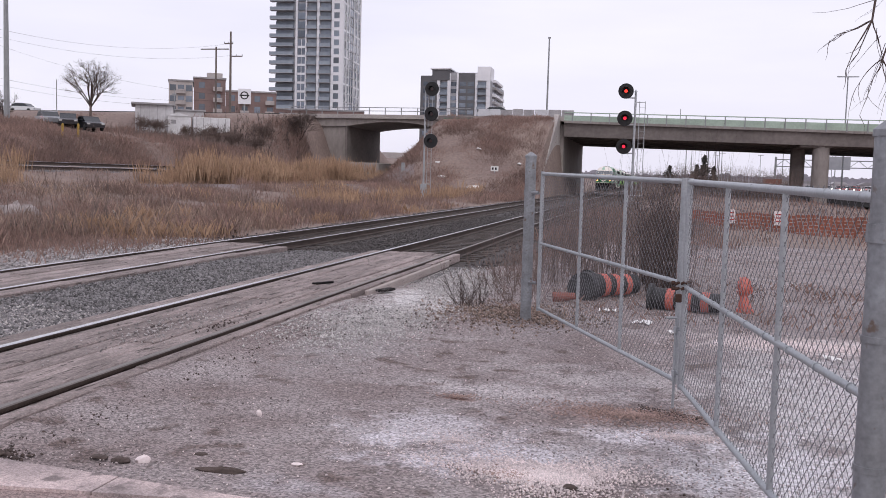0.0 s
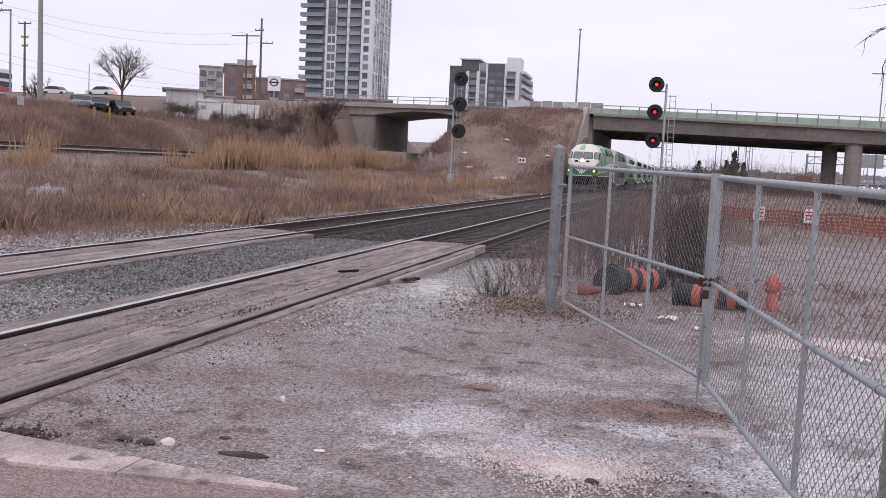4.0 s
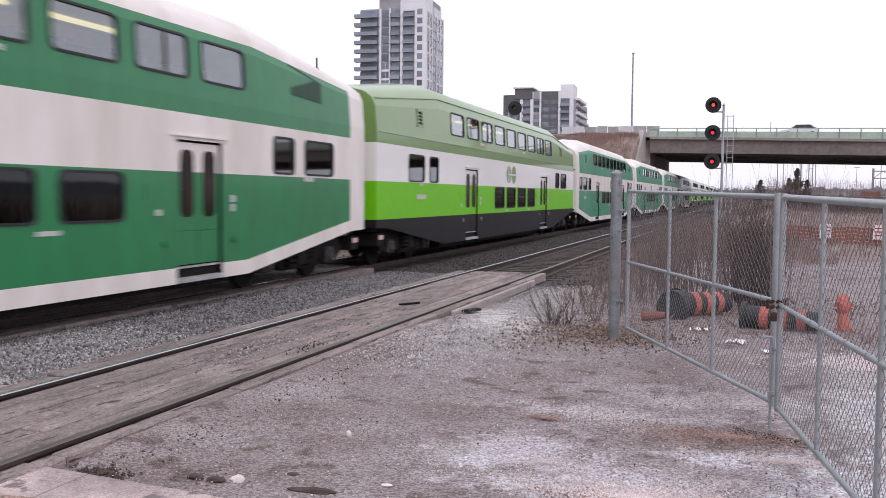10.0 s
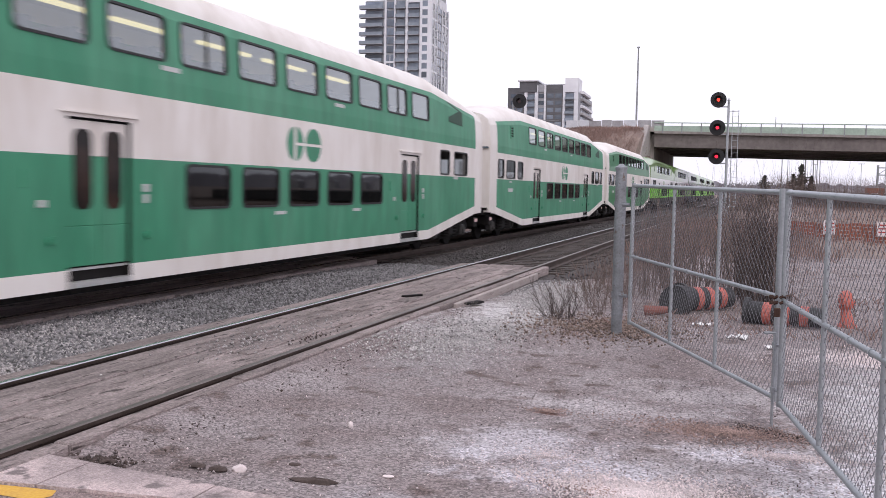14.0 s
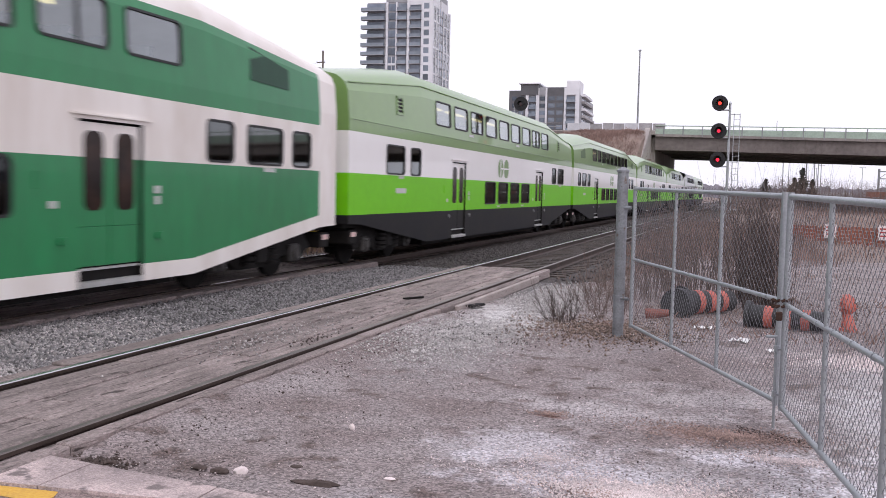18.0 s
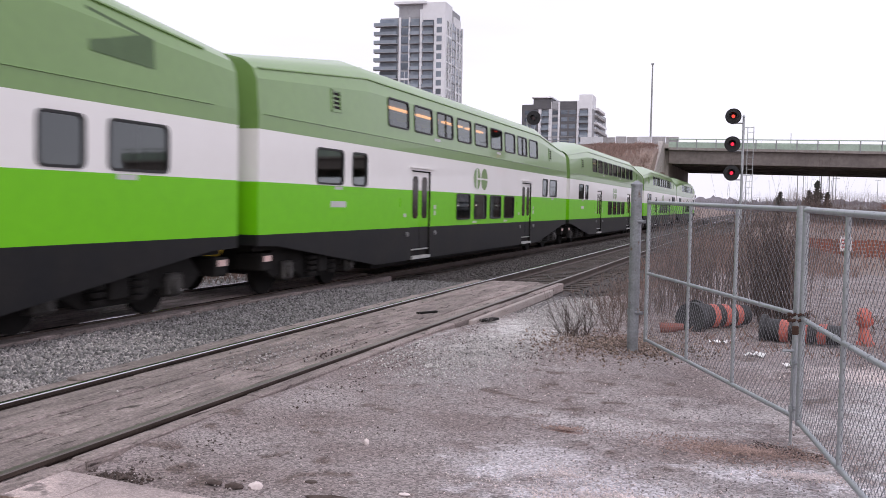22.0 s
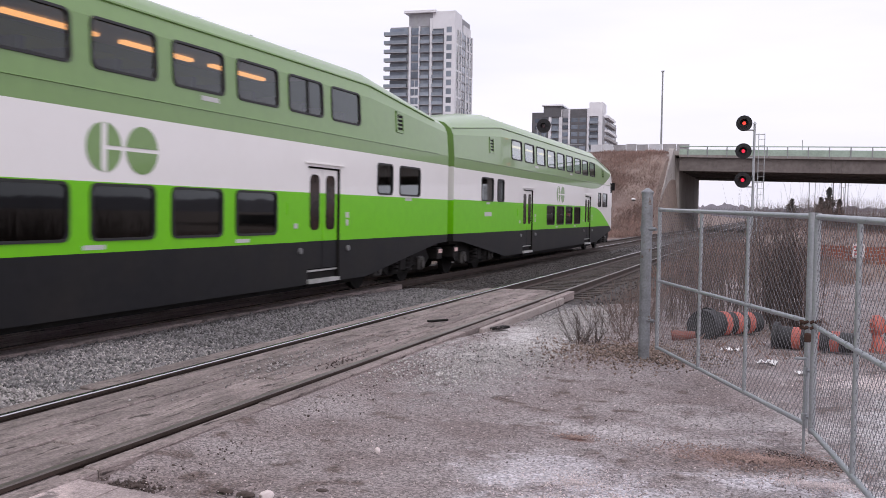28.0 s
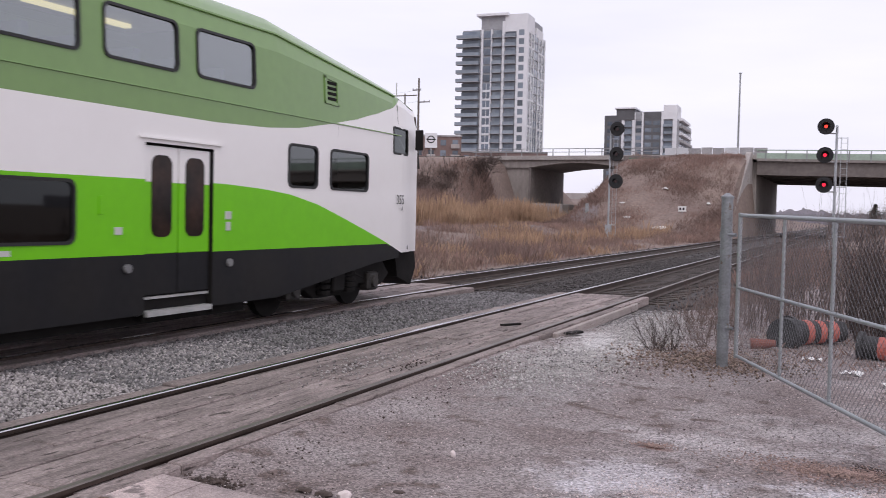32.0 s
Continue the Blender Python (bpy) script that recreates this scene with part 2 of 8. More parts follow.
M_TWIG = mat("dark_bare_twigs", (0.085, 0.062, 0.055), 0.95, var=0.2, scale=3, fine=20, bump=0.0, island=0.3)
M_TWIGBROWN = mat("brown_bare_twigs", (0.19, 0.142, 0.125), 0.95, var=0.2, scale=3, fine=20, bump=0.0, island=0.35)
M_BARK = mat("grey_brown_bark", (0.15, 0.115, 0.10), 0.95, var=0.35, scale=3, fine=25, bump=0.4)
M_SPRUCE = mat("dark_spruce_needles", (0.065, 0.07, 0.062), 0.9, var=0.3, scale=2, fine=20, bump=0.0, island=0.4)
M_FIELD = mat("dry_field_soil", (0.20, 0.148, 0.13), 0.95, var=0.4, scale=0.12, fine=3, bump=0.5, dist=0.1, second=(0.255, 0.195, 0.165))
M_BALLAST = mat("grey_ballast", (0.118, 0.111, 0.113), 0.9, var=0.35, scale=0.8, fine=22, bump=0.9, dist=0.04, second=(0.16, 0.15, 0.149), chips=0.5, chip_scale=24)
M_RAIL = mat("rusty_rail_steel", (0.09, 0.065, 0.055), 0.6, 0.6, var=0.3, scale=2, fine=40, bump=0.1)
M_RAILTOP = mat("polished_rail_head", (0.60, 0.59, 0.60), 0.22, 1.0, var=0.1, scale=1, fine=60, bump=0.02)
M_RAILDULL = mat("dull_rail_head", (0.19, 0.165, 0.15), 0.45, 0.5, var=0.3, scale=1.5, fine=60, bump=0.05)
M_TIE = mat("weathered_timber_tie", (0.07, 0.056, 0.05), 0.9, var=0.4, scale=2, fine=30, bump=0.3, rand=0.25)
M_PLANK = mat("grey_crossing_timber", (0.33, 0.272, 0.258), 0.9, var=0.55, scale=2.2, fine=30, bump=0.9, dist=0.02, stretch=(3, 0.6, 3), second=(0.20, 0.165, 0.155), rand=0.2, wear=((0.075, 0.058, 0.053), 0.155), chips=0.18, chip_scale=45)
M_KERB = mat("worn_pinkish_kerb_concrete", (0.56, 0.455, 0.44), 0.9, var=0.45, scale=2.2, fine=60, bump=0.5, second=(0.27, 0.225, 0.22), chips=0.2, chip_scale=120, wear=((0.2, 0.165, 0.16), 0.17))
M_CONC = mat("worn_concrete", (0.42, 0.37, 0.35), 0.9, var=0.3, scale=1.5, fine=40, bump=0.25, second=(0.32, 0.27, 0.25))
M_GALVOLD = mat("weathered_post_steel", (0.30, 0.315, 0.335), 0.55, 0.5, var=0.35, scale=5, fine=40, bump=0.08, second=(0.21, 0.215, 0.225), wear=((0.17, 0.13, 0.11), 0.12))
M_GALV = mat("galvanised_steel", (0.42, 0.44, 0.46), 0.5, 0.6, var=0.2, scale=6, fine=60, bump=0.05, second=(0.33, 0.35, 0.37))
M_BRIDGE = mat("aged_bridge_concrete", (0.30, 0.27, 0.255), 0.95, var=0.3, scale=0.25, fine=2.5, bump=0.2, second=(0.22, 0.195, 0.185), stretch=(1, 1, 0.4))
# darker copy of the bridge concrete; shade beneath the decks is in its colour
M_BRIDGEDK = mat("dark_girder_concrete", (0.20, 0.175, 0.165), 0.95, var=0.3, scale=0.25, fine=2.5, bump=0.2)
M_GREENRAIL = mat("pale_green_parapet_paint", (0.40, 0.50, 0.42), 0.7, var=0.2, scale=0.5, fine=5)
M_WHITE = mat("white_coach_paint", (0.86, 0.84, 0.83), 0.35, var=0.08, scale=0.8, fine=6, bump=0.0, second=(0.76, 0.73, 0.71), coat=0.3)
M_LIME = mat("bright_lime_coach_paint", (0.165, 0.56, 0.006), 0.4, var=0.08, scale=0.8, fine=6, bump=0.0, second=(0.15, 0.50, 0.006), spec=0.3)
M_LEAFGREEN = mat("leaf_green_coach_paint", (0.17, 0.30, 0.085), 0.3, var=0.08, scale=0.8, fine=6, bump=0.0, second=(0.15, 0.26, 0.08), coat=0.4)
M_CHARCOAL = mat("charcoal_skirt_paint", (0.012, 0.012, 0.014), 0.55, var=0.25, scale=1.2, fine=8, bump=0.0, second=(0.02, 0.018, 0.017), spec=0.2)
M_GREEN = mat("deep_green_coach_paint", (0.014, 0.205, 0.068), 0.4, var=0.22, scale=0.8, fine=6, bump=0.0, second=(0.02, 0.165, 0.06), coat=0.15, stretch=(1, 1, 0.3))
M_TEAL = mat("faded_green_coach_paint", (0.035, 0.235, 0.125), 0.5, var=0.3, scale=0.9, fine=6, bump=0.0, second=(0.085, 0.30, 0.18), stretch=(1, 1, 0.2))
# soot of the running gear; also the black that paints shade inside the coaches
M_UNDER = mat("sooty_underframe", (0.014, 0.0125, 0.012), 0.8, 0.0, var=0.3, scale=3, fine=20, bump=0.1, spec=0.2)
M_BLACK = mat("black_rubber", (0.015, 0.015, 0.016), 0.6, var=0.1, bump=0.0)
M_PANE = glass("coach_window_glass", (0.50, 0.54, 0.53), 0.29)
M_PANEOLD = glass("dull_coach_window_glass", (0.52, 0.56, 0.54), 0.24)
M_PANEMID = glass("grey_end_window_glass", (0.10, 0.10, 0.105), 0.11)
M_STONEDK = mat("sooty_ballast_stone", (0.095, 0.085, 0.083), 0.9, var=0.3, scale=6, fine=60, bump=0.2, island=0.5)
M_BALLASTDK = mat("sooty_ballast", (0.078, 0.068, 0.066), 0.9, var=0.35, scale=0.8, fine=22, bump=0.9, dist=0.04, chips=0.4, chip_scale=24)
M_PANEFAR = glass("far_side_window_glass", (0.22, 0.24, 0.25), 0.1)
M_PANEWARM = glass("smoked_coach_window_glass", (0.30, 0.265, 0.25), 0.05)
M_PANEDK = glass("dark_window_glass", (0.06, 0.06, 0.065), 0.035)


# ---- mesh helpers ----
class Mesh:
    """Collects faces; made() turns them into one mesh object."""

    def __init__(self):
        self.v, self.f = [], []

    def add(self, verts, faces):
        o = len(self.v)
        self.v.extend(tuple(p) for p in verts)
        self.f.extend(tuple(i + o for i in f) for f in faces)
        return self

    def quad(self, a, b, c, d):
        return self.add((a, b, c, d), ((0, 1, 2, 3),))

    def box(self, x0, x1, y0, y1, z0, z1, bevel=0.0):
        if bevel <= 0:
            return self.add([(x, y, z) for z in (z0, z1) for y in (y0, y1) for x in (x0, x1)],
                            ((0, 2, 3, 1), (4, 5, 7, 6), (0, 1, 5, 4), (2, 6, 7, 3), (0, 4, 6, 2), (1, 3, 7, 5)))
        b, vs, idx = bevel, [], {}
        for ix, x in enumerate((x0, x1)):
            for iy, y in enumerate((y0, y1)):
                for iz, z in enumerate((z0, z1)):
                    sx, sy, sz = (1 - 2 * ix) * b, (1 - 2 * iy) * b, (1 - 2 * iz) * b
                    for k, p in enumerate(((x, y + sy, z + sz), (x + sx, y, z + sz), (x + sx, y + sy, z))):
                        idx[ix, iy, iz, k] = len(vs)
                        vs.append(p)
        I, fs = idx, []
        for i in (0, 1):
            fs.append([I[i, 0, 0, 0], I[i, 1, 0, 0], I[i, 1, 1, 0], I[i, 0, 1, 0]][:: -1 if i == 0 else 1])
            fs.append([I[0, i, 0, 1], I[1, i, 0, 1], I[1, i, 1, 1], I[0, i, 1, 1]][:: 1 if i == 0 else -1])
            fs.append([I[0, 0, i, 2], I[1, 0, i, 2], I[1, 1, i, 2], I[0, 1, i, 2]][:: -1 if i == 0 else 1])
            for j in (0, 1):
                fs.append([I[i, j, 0, 0], I[i, j, 1, 0], I[i, j, 1, 1], I[i, j, 0, 1]])
                fs.append([I[i, 0, j, 0], I[i, 1, j, 0], I[i, 1, j, 2], I[i, 0, j, 2]])
                fs.append([I[0, i, j, 1], I[1, i, j, 1], I[1, i, j, 2], I[0, i, j, 2]])
                for k in (0, 1):
                    fs.append([I[i, j, k, 0], I[i, j, k, 1], I[i, j, k, 2]])
        return self.add(vs, fs)

    def tube(self, p0, p1, r0, r1=None, n=8, caps=True):
        r1 = r0 if r1 is None else r1
        a, b = Vector(p0), Vector(p1)
        d = (b - a).normalized()
        u = d.orthogonal().normalized()
        w = d.cross(u)
        vs = []
        for c, r in ((a, r0), (b, r1)):
            vs += [c + (u * math.cos(2 * math.pi * i / n) + w * math.sin(2 * math.pi * i / n)) * r for i in range(n)]
        fs = [(i, (i + 1) % n, n + (i + 1) % n, n + i) for i in range(n)]
        if caps:
            fs += [tuple(range(n))[::-1], tuple(range(n, 2 * n))]
        return self.add(vs, fs)

    def wire(self, points, r, n=5):
        for a, b in zip(points, points[1:]):
            self.tube(a, b, r, n=n, caps=False)
        return self

    def prism(self, outline, axis, a, b):
        """An outline (two coordinates a point) drawn along an axis from a to b."""
        put = {"x": lambda p, t: (t, p[0], p[1]), "y": lambda p, t: (p[0], t, p[1]), "z": lambda p, t: (p[0], p[1], t)}[axis]
        n = len(outline)
        self.add([put(p, t) for t in (a, b) for p in outline],
                 [(i, (i + 1) % n, n + (i + 1) % n, n + i) for i in range(n)] + [tuple(range(n))[::-1], tuple(range(n, 2 * n))])
        return self

    def moved(self, m):
        self.v = [tuple(m @ Vector(p)) for p in self.v]
        return self

    def data(self, name, material, smooth=False):
        me = bpy.data.meshes.new(name)
        me.from_pydata(self.v, [], self.f)
        me.materials.append(material)
        bm = bmesh.new()
        bm.from_mesh(me)
        bmesh.ops.recalc_face_normals(bm, faces=bm.faces)
        bm.to_mesh(me)
        bm.free()
        if smooth:
            me.shade_smooth()
            me.set_sharp_from_angle(angle=radians(38))
        return me


def part(name, mesh, material, parent=None, label="", smooth=False, m=None):
    ob = new(name, mesh.data(name, material, smooth) if isinstance(mesh, Mesh) else mesh)
    ob.parent = parent
    if m is not None:
        ob.matrix_basis = m
    if label:
        ob["label"] = label
    return ob


def thing(name, label, category, group="", kind="", m=None):
    ob = tagged(new(name), label, category, group, kind)
    if m is not None:
        ob.matrix_basis = m
    return ob

# ---- ground ----
TRACK_A, TRACK_B, TRACK_C, TRACK_D = -5.18, -9.482, -38.0, -33.7
GAUGE = 1.505


def smooth(a, b, x):
    t = min(1, max(0, (x - a) / (b - a)))
    return t * t * (3 - 2 * t)


def ground_z(x, y):
    """Height of the land: level by the near tracks, rising to a branch line and to a road embankment."""
    z = -0.26
    if x < -11:
        z += 0.25 * smooth(-12.5, -15, x) + 0.75 * smooth(-18, -25, x) + 0.68 * smooth(-29, -32, x) + 0.3 * smooth(-35, -36.3, x)
        z += (2.4 * smooth(-39.8, -44.5, x) + 1.7 * smooth(-44.5, -62, x)) * smooth(34, 66, y)
        cut = smooth(-10.8, -12.2, x) * (1 - smooth(-25, -31, x)) + smooth(-40.5, -44, x)
        rise = (smooth(86, 113, y) if x > -35 else smooth(97, 112, y)) if y < 122 else 1 - smooth(131, 152, y)
        z += max(0.0, 9.2 - z) * cut * rise
    if x > 0.5:
        z += -0.5 * smooth(25, 60, y) * smooth(1, 10, x)
        z += 1.0 * smooth(60, 110, y) * (1 - smooth(14, 24, x)) * smooth(0.5, 3, x)
    return z


def grid_mesh(xs, ys, height):
    g = Mesh()
    g.v = [(x, y, height(x, y)) for y in ys for x in xs]
    w = len(xs)
    g.f = [(j * w + i, j * w + i + 1, (j + 1) * w + i + 1, (j + 1) * w + i) for j in range(len(ys) - 1) for i in range(w - 1)]
    return g


def build_ground():
    xs = [-3000, -1200, -600, -300, -200, -160] + [-130 + 3 * i for i in range(28)] + [-46 + 1.0 * i for i in range(58)] + [14, 18, 24, 32, 45, 70, 120, 250, 600, 1500, 3000]
    ys = [-3000, -1000, -300, -100, -50, -25, -12, -5] + [0.8 * i for i in range(40)] + [33 + 2.0 * i for i in range(65)] + [168, 185, 220, 300, 450, 700, 1200, 2200, 4000]

    def height(x, y):
        b = 0.0 if abs(x) > 300 or abs(y) > 300 else noise.noise(Vector((x * 0.35, y * 0.35, 0))) * (0.15 if x < -14 else 0.04)
        return ground_z(x, y) + b * (0 if -12.5 < x < -2 else 1)

    tagged(part("ground", grid_mesh(xs, ys, height), M_FIELD, None, smooth=True), "brown winter ground rising from the tracks to a road", "ground", kind="structure")
    xs, ys = [-4.24 + i * 0.2 for i in range(81)], [-6 + j * 0.2 for j in range(186)]
    dirt = lambda x, y: -0.115 + 0.07 * smooth(-3.6, -4.2, x) * (1 - smooth(11, 14, y)) * smooth(4.7, 5.6, y) + 0.02 * noise.noise(Vector((x * 0.9, y * 0.9, 3))) + 0.03 * noise.noise(Vector((x * 0.2, y * 0.2, 7))) + 0.012 * noise.noise(Vector((x * 3, y * 3, 1))) - 0.12 * smooth(18, 26, y) - 0.1 * smooth(-1.0, -4.0, x) * smooth(12, 17, y)
    tagged(part("dirt_lot", grid_mesh(xs, ys, dirt), M_DIRT, None, smooth=True), "grey packed dirt and gravel lot beside the tracks", "ground", kind="structure")
    xs, ys = [-16.5 + i * 0.35 for i in range(19)], [2 + j * 0.5 for j in range(50)]
    shoulder = lambda x, y: -0.17 + 0.03 * noise.noise(Vector((x * 1.3, y * 1.3, 5))) - 0.25 * smooth(-13.6, -14.6 + 2.5 * smooth(19, 24, y), x) - 0.2 * smooth(22, 26, y)
    tagged(part("gravel_shoulder", grid_mesh(xs, ys, shoulder), M_LIGHTGRAVEL, None, smooth=True), "pale gravel shoulder beyond the far track", "ground", kind="structure")
    xs, ys = [-28.6 + i * 0.5 for i in range(10)], [25 + j * 2.0 for j in range(36)]
    path = lambda x, y: ground_z(x, y) + 0.09 - 0.2 * smooth(1.2, 2.1, abs(x + 26.3 + 0.5 * noise.noise(Vector((y * 0.2, 0, 1))))) + 0.03 * noise.noise(Vector((x, y, 8)))
    tagged(part("gravel_path", grid_mesh(xs, ys, path), M_PATH, None, smooth=True), "grey gravel service path through the meadow", "path", kind="structure")


build_ground()


def ballast_bed(xc, y0, y1, z=0.0, half=2.3, material=None):
    prof = [(-half - 0.5, -0.42), (-half, -0.21), (half, -0.21), (half + 0.5, -0.42)]
    ys = [y0 + 1.2 * i for i in range(int((y1 - y0) / 1.2) + 1)]
    b = Mesh()
    for y in ys:
        for p in prof:
            b.v.append((xc + p[0], y, z + p[1] + 0.025 * noise.noise(Vector((p[0] * 2, y, xc)))))
    b.f = [(j * 4 + i, j * 4 + i + 1, (j + 1) * 4 + i + 1, (j + 1) * 4 + i) for j in range(len(ys) - 1) for i in range(3)]
    return tagged(part("ballast_bed", b, material or M_BALLAST, None), "grey crushed stone ballast bed under the rails", "ballast", kind="structure")


def rail_pair(xc, y0, y1, z=0.0):
    for s in (-1, 1):
        x = xc + s * GAUGE / 2
        prof = [(-0.076, -0.17), (0.076, -0.17), (0.076, -0.155), (0.012, -0.13), (0.012, -0.045), (0.036, -0.035), (0.036, -0.008), (-0.036, -0.008), (-0.036, -0.035), (-0.012, -0.045), (-0.012, -0.13), (-0.076, -0.155)]
        r = Mesh().prism([(x + a, z + b) for a, b in prof], "y", y0, y1)
        ob = tagged(part("rail", r, M_RAIL), "rusty steel rail with a polished head on timber ties", "rail", "rails of the tracks", "structure")
        part("rail_head", Mesh().prism([(x - 0.034, z - 0.008), (x + 0.034, z - 0.008), (x + 0.026, z), (x - 0.026, z)], "y", y0, y1), M_RAILDULL if xc == TRACK_A and s > 0 else M_RAILTOP, ob)


BEDS = {}
for xc in (TRACK_A, TRACK_B):
    ballast_bed(xc, -30, 19.2)
    BEDS[xc] = ballast_bed(xc, 19.2, 420, material=M_BALLASTDK)
    rail_pair(xc, -30, 420)
for xc, z in ((TRACK_C, 1.95), (TRACK_D, 1.68)):
    BEDS[xc] = ballast_bed(xc, 0, 260, z, 1.6)
    rail_pair(xc, 0, 260, z)


def platform():
    """Concrete kerb and asphalt apron at the photographer's feet, with a worn yellow line."""
    th = tagged(new("apron"), "asphalt apron with a worn pale concrete kerb", "pavement", kind="structure")
    back = lambda x: 4.735 - 0.103 * (x + 4.22)
    front = lambda x: min(back(x) - 0.012, 4.235 + 0.115 * (x + 3.79))
    part("asphalt", Mesh().prism([(-4.8, -5.0), (-1.5, -5.0), (-1.5, 4.0), (-1.9, front(-1.9)), (-4.8, front(-4.8))], "z", -0.3, -0.07), M_APRON, th)
    xs = [-4.8, -3.86, -2.9, -1.88]
    for a, b in zip(xs, xs[1:]):
        n, top = 8, -0.052 + random.uniform(-0.004, 0.004)
        k = Mesh()
        px = [a + 0.004 + (b - a - 0.008) * i / n for i in range(n + 1)]
        jag = [0.012 * noise.noise(Vector((x * 7, 2, 0))) for x in px]
        k.prism([(x, front(x) + j) for x, j in zip(px, jag)] + [(x, back(x) + j * 0.7) for x, j in zip(px[::-1], jag)], "z", -0.3, top)
        part("kerb_stone", k, M_KERB, th)
    y = Mesh()
    pts = [(-4.3, 4.06), (-3.91, 4.05), (-3.72, 4.05), (-3.67, 4.14), (-3.71, 4.225), (-3.85, 4.215), (-4.1, 4.19), (-4.3, 4.165)]
    y.add([(a, b, -0.066) for a, b in pts], [tuple(range(len(pts)))])
    part("yellow_line", y, M_YELLOWPAINT, th, "worn yellow painted patch")


platform()


def crossing(xc, y0, y1, inner, outer):
    """Timber planks laid between and beside the rails."""
    th = tagged(new("level_crossing"), "worn grey timber planks filling the track at a crossing", "level crossing", kind="structure")
    rnd = random.Random(int(-xc * 10))
    for x0, x1 in inner + outer:
        y = y0 + rnd.uniform(-1.5, 0)
        while y < y1:
            ln = rnd.uniform(2.2, 3.4)
            ye = min(y + ln, y1 + rnd.uniform(-0.15, 0.15))
            if ye - y > 0.3:
                z = -0.022 + rnd.uniform(-0.014, 0.004)
                part("plank", Mesh().box(xc + x0 + 0.006, xc + x1 - 0.006, y, ye - 0.012, -0.2, z, 0.012), M_PLANK, th, m=pose(0, 0, 0, 0, rnd.uniform(-0.08, 0.08), 0))
            y += ln


strip = lambda a, b, n: [(a + (b - a) * i / n, a + (b - a) * (i + 1) / n) for i in range(n)]
crossing(TRACK_A, -6, 20.3, strip(-0.65, 0.66, 5), [(0.81, 0.97), (-1.1, -0.82)])
crossing(TRACK_B, -6, 20.6, strip(-0.65, 0.66, 5), [(0.82, 1.12)])
part("plank", Mesh().box(TRACK_A + 0.8, TRACK_A + 1.02, 13.3, 19.0, -0.2, -0.05, 0.015), M_CONC, BEDS[TRACK_A])


xs, ys = [-8.36 + i * 0.1766 for i in range(13)], [-6 + j * 0.4 for j in range(68)]
fill = lambda x, y: -0.085 + 0.02 * noise.noise(Vector((x * 1.5, y, 4))) - 0.1 * smooth(17, 21, y) - 0.05 * (1 - smooth(0.0, 0.5, min(x + 8.4, -6.2 - x)))
tagged(part("gravel_fill", grid_mesh(xs, ys, fill), M_BALLAST, None, smooth=True), "dusty grey gravel between the two crossings", "gravel", kind="structure")


def ties(xc, y0, n, z, step=0.52):
    rnd = random.Random(7)
    data = Mesh().box(-1.3, 1.3, -0.115, 0.115, -0.18, 0.0, 0.015).data("tie", M_TIE)
    for i in range(n):
        ob = part("tie", data, None, BEDS[xc], m=pose(xc + rnd.uniform(-0.04, 0.04), y0 + i * step + rnd.uniform(-0.03, 0.03), z - 0.172, 0, 0, rnd.uniform(-1.2, 1.2)))


ties(TRACK_A, 20.6, 150, 0.0)
ties(TRACK_B, 20.9, 150, 0.0)
ties(TRACK_C, 42, 90, 1.95)
ties(TRACK_D, 38, 90, 1.68)

# seconds, and where the joint between the locomotive and the first coach stands along the track
S0_ROWS = [
    (0.0, 197.84), (1.0, 174.93), (2.0, 152.77), (3.0, 131.33), (4.0, 109.66), (5.0, 88.62),
    (6.0, 68.13), (7.0, 48.83), (8.0, 29.42), (9.0, 11.15), (10.0, -6.81), (11.0, -24.22),
    (12.0, -41.63), (13.0, -58.77), (14.0, -75.42), (15.0, -91.54), (16.0, -107.30), (17.0, -122.77),
    (18.0, -138.10), (19.0, -152.77), (20.0, -166.97), (21.0, -180.81), (22.0, -194.12), (23.0, -207.08),
    (24.0, -219.17), (25.0, -230.90), (26.0, -242.09), (27.0, -252.63), (28.0, -262.46), (29.0, -271.64),
    (30.0, -280.08), (31.0, -287.67), (32.0, -294.35),
]

# ---- the train ----
CAR = 25.91
LEAD, TRAIL = 0.33, CAR - 0.30
M_AXLE = mat("greasy_axle_box", (0.05, 0.046, 0.043), 0.55, 0.2, var=0.4, scale=5, fine=30, bump=0.1)
M_CEILING = mat("cream_coach_ceiling", (0.62, 0.60, 0.54), 0.7, var=0.1)
M_SEAT = mat("blue_grey_seat_cloth", (0.12, 0.15, 0.17), 0.9, var=0.2, island=0.2)
M_LAMPCOOL = glow("coach_ceiling_lamp", (1.0, 0.82, 0.42), 1.25)
M_LAMPWARM = glow("coach_ceiling_lamp_warm", (1.0, 0.52, 0.18), 3.0)
M_STEP = mat("bare_step_plate", (0.55, 0.55, 0.54), 0.5, 0.5, var=0.2)
M_CREAM = mat("cream_stripe_paint", (0.80, 0.745, 0.68), 0.45, var=0.15, scale=1.0, fine=8, bump=0.0, second=(0.60, 0.54, 0.47))
M_WHITEDIRTY = mat("soiled_white_coach_paint", (0.82, 0.775, 0.735), 0.45, var=0.28, scale=1.2, fine=8, bump=0.0, second=(0.64, 0.575, 0.52), stretch=(1, 1, 0.25))
M_DOORGLASS = mat("dark_door_glass", (0.016, 0.013, 0.012), 0.12, var=0.4, scale=2, fine=10, bump=0.0, second=(0.045, 0.026, 0.02), spec=0.18)
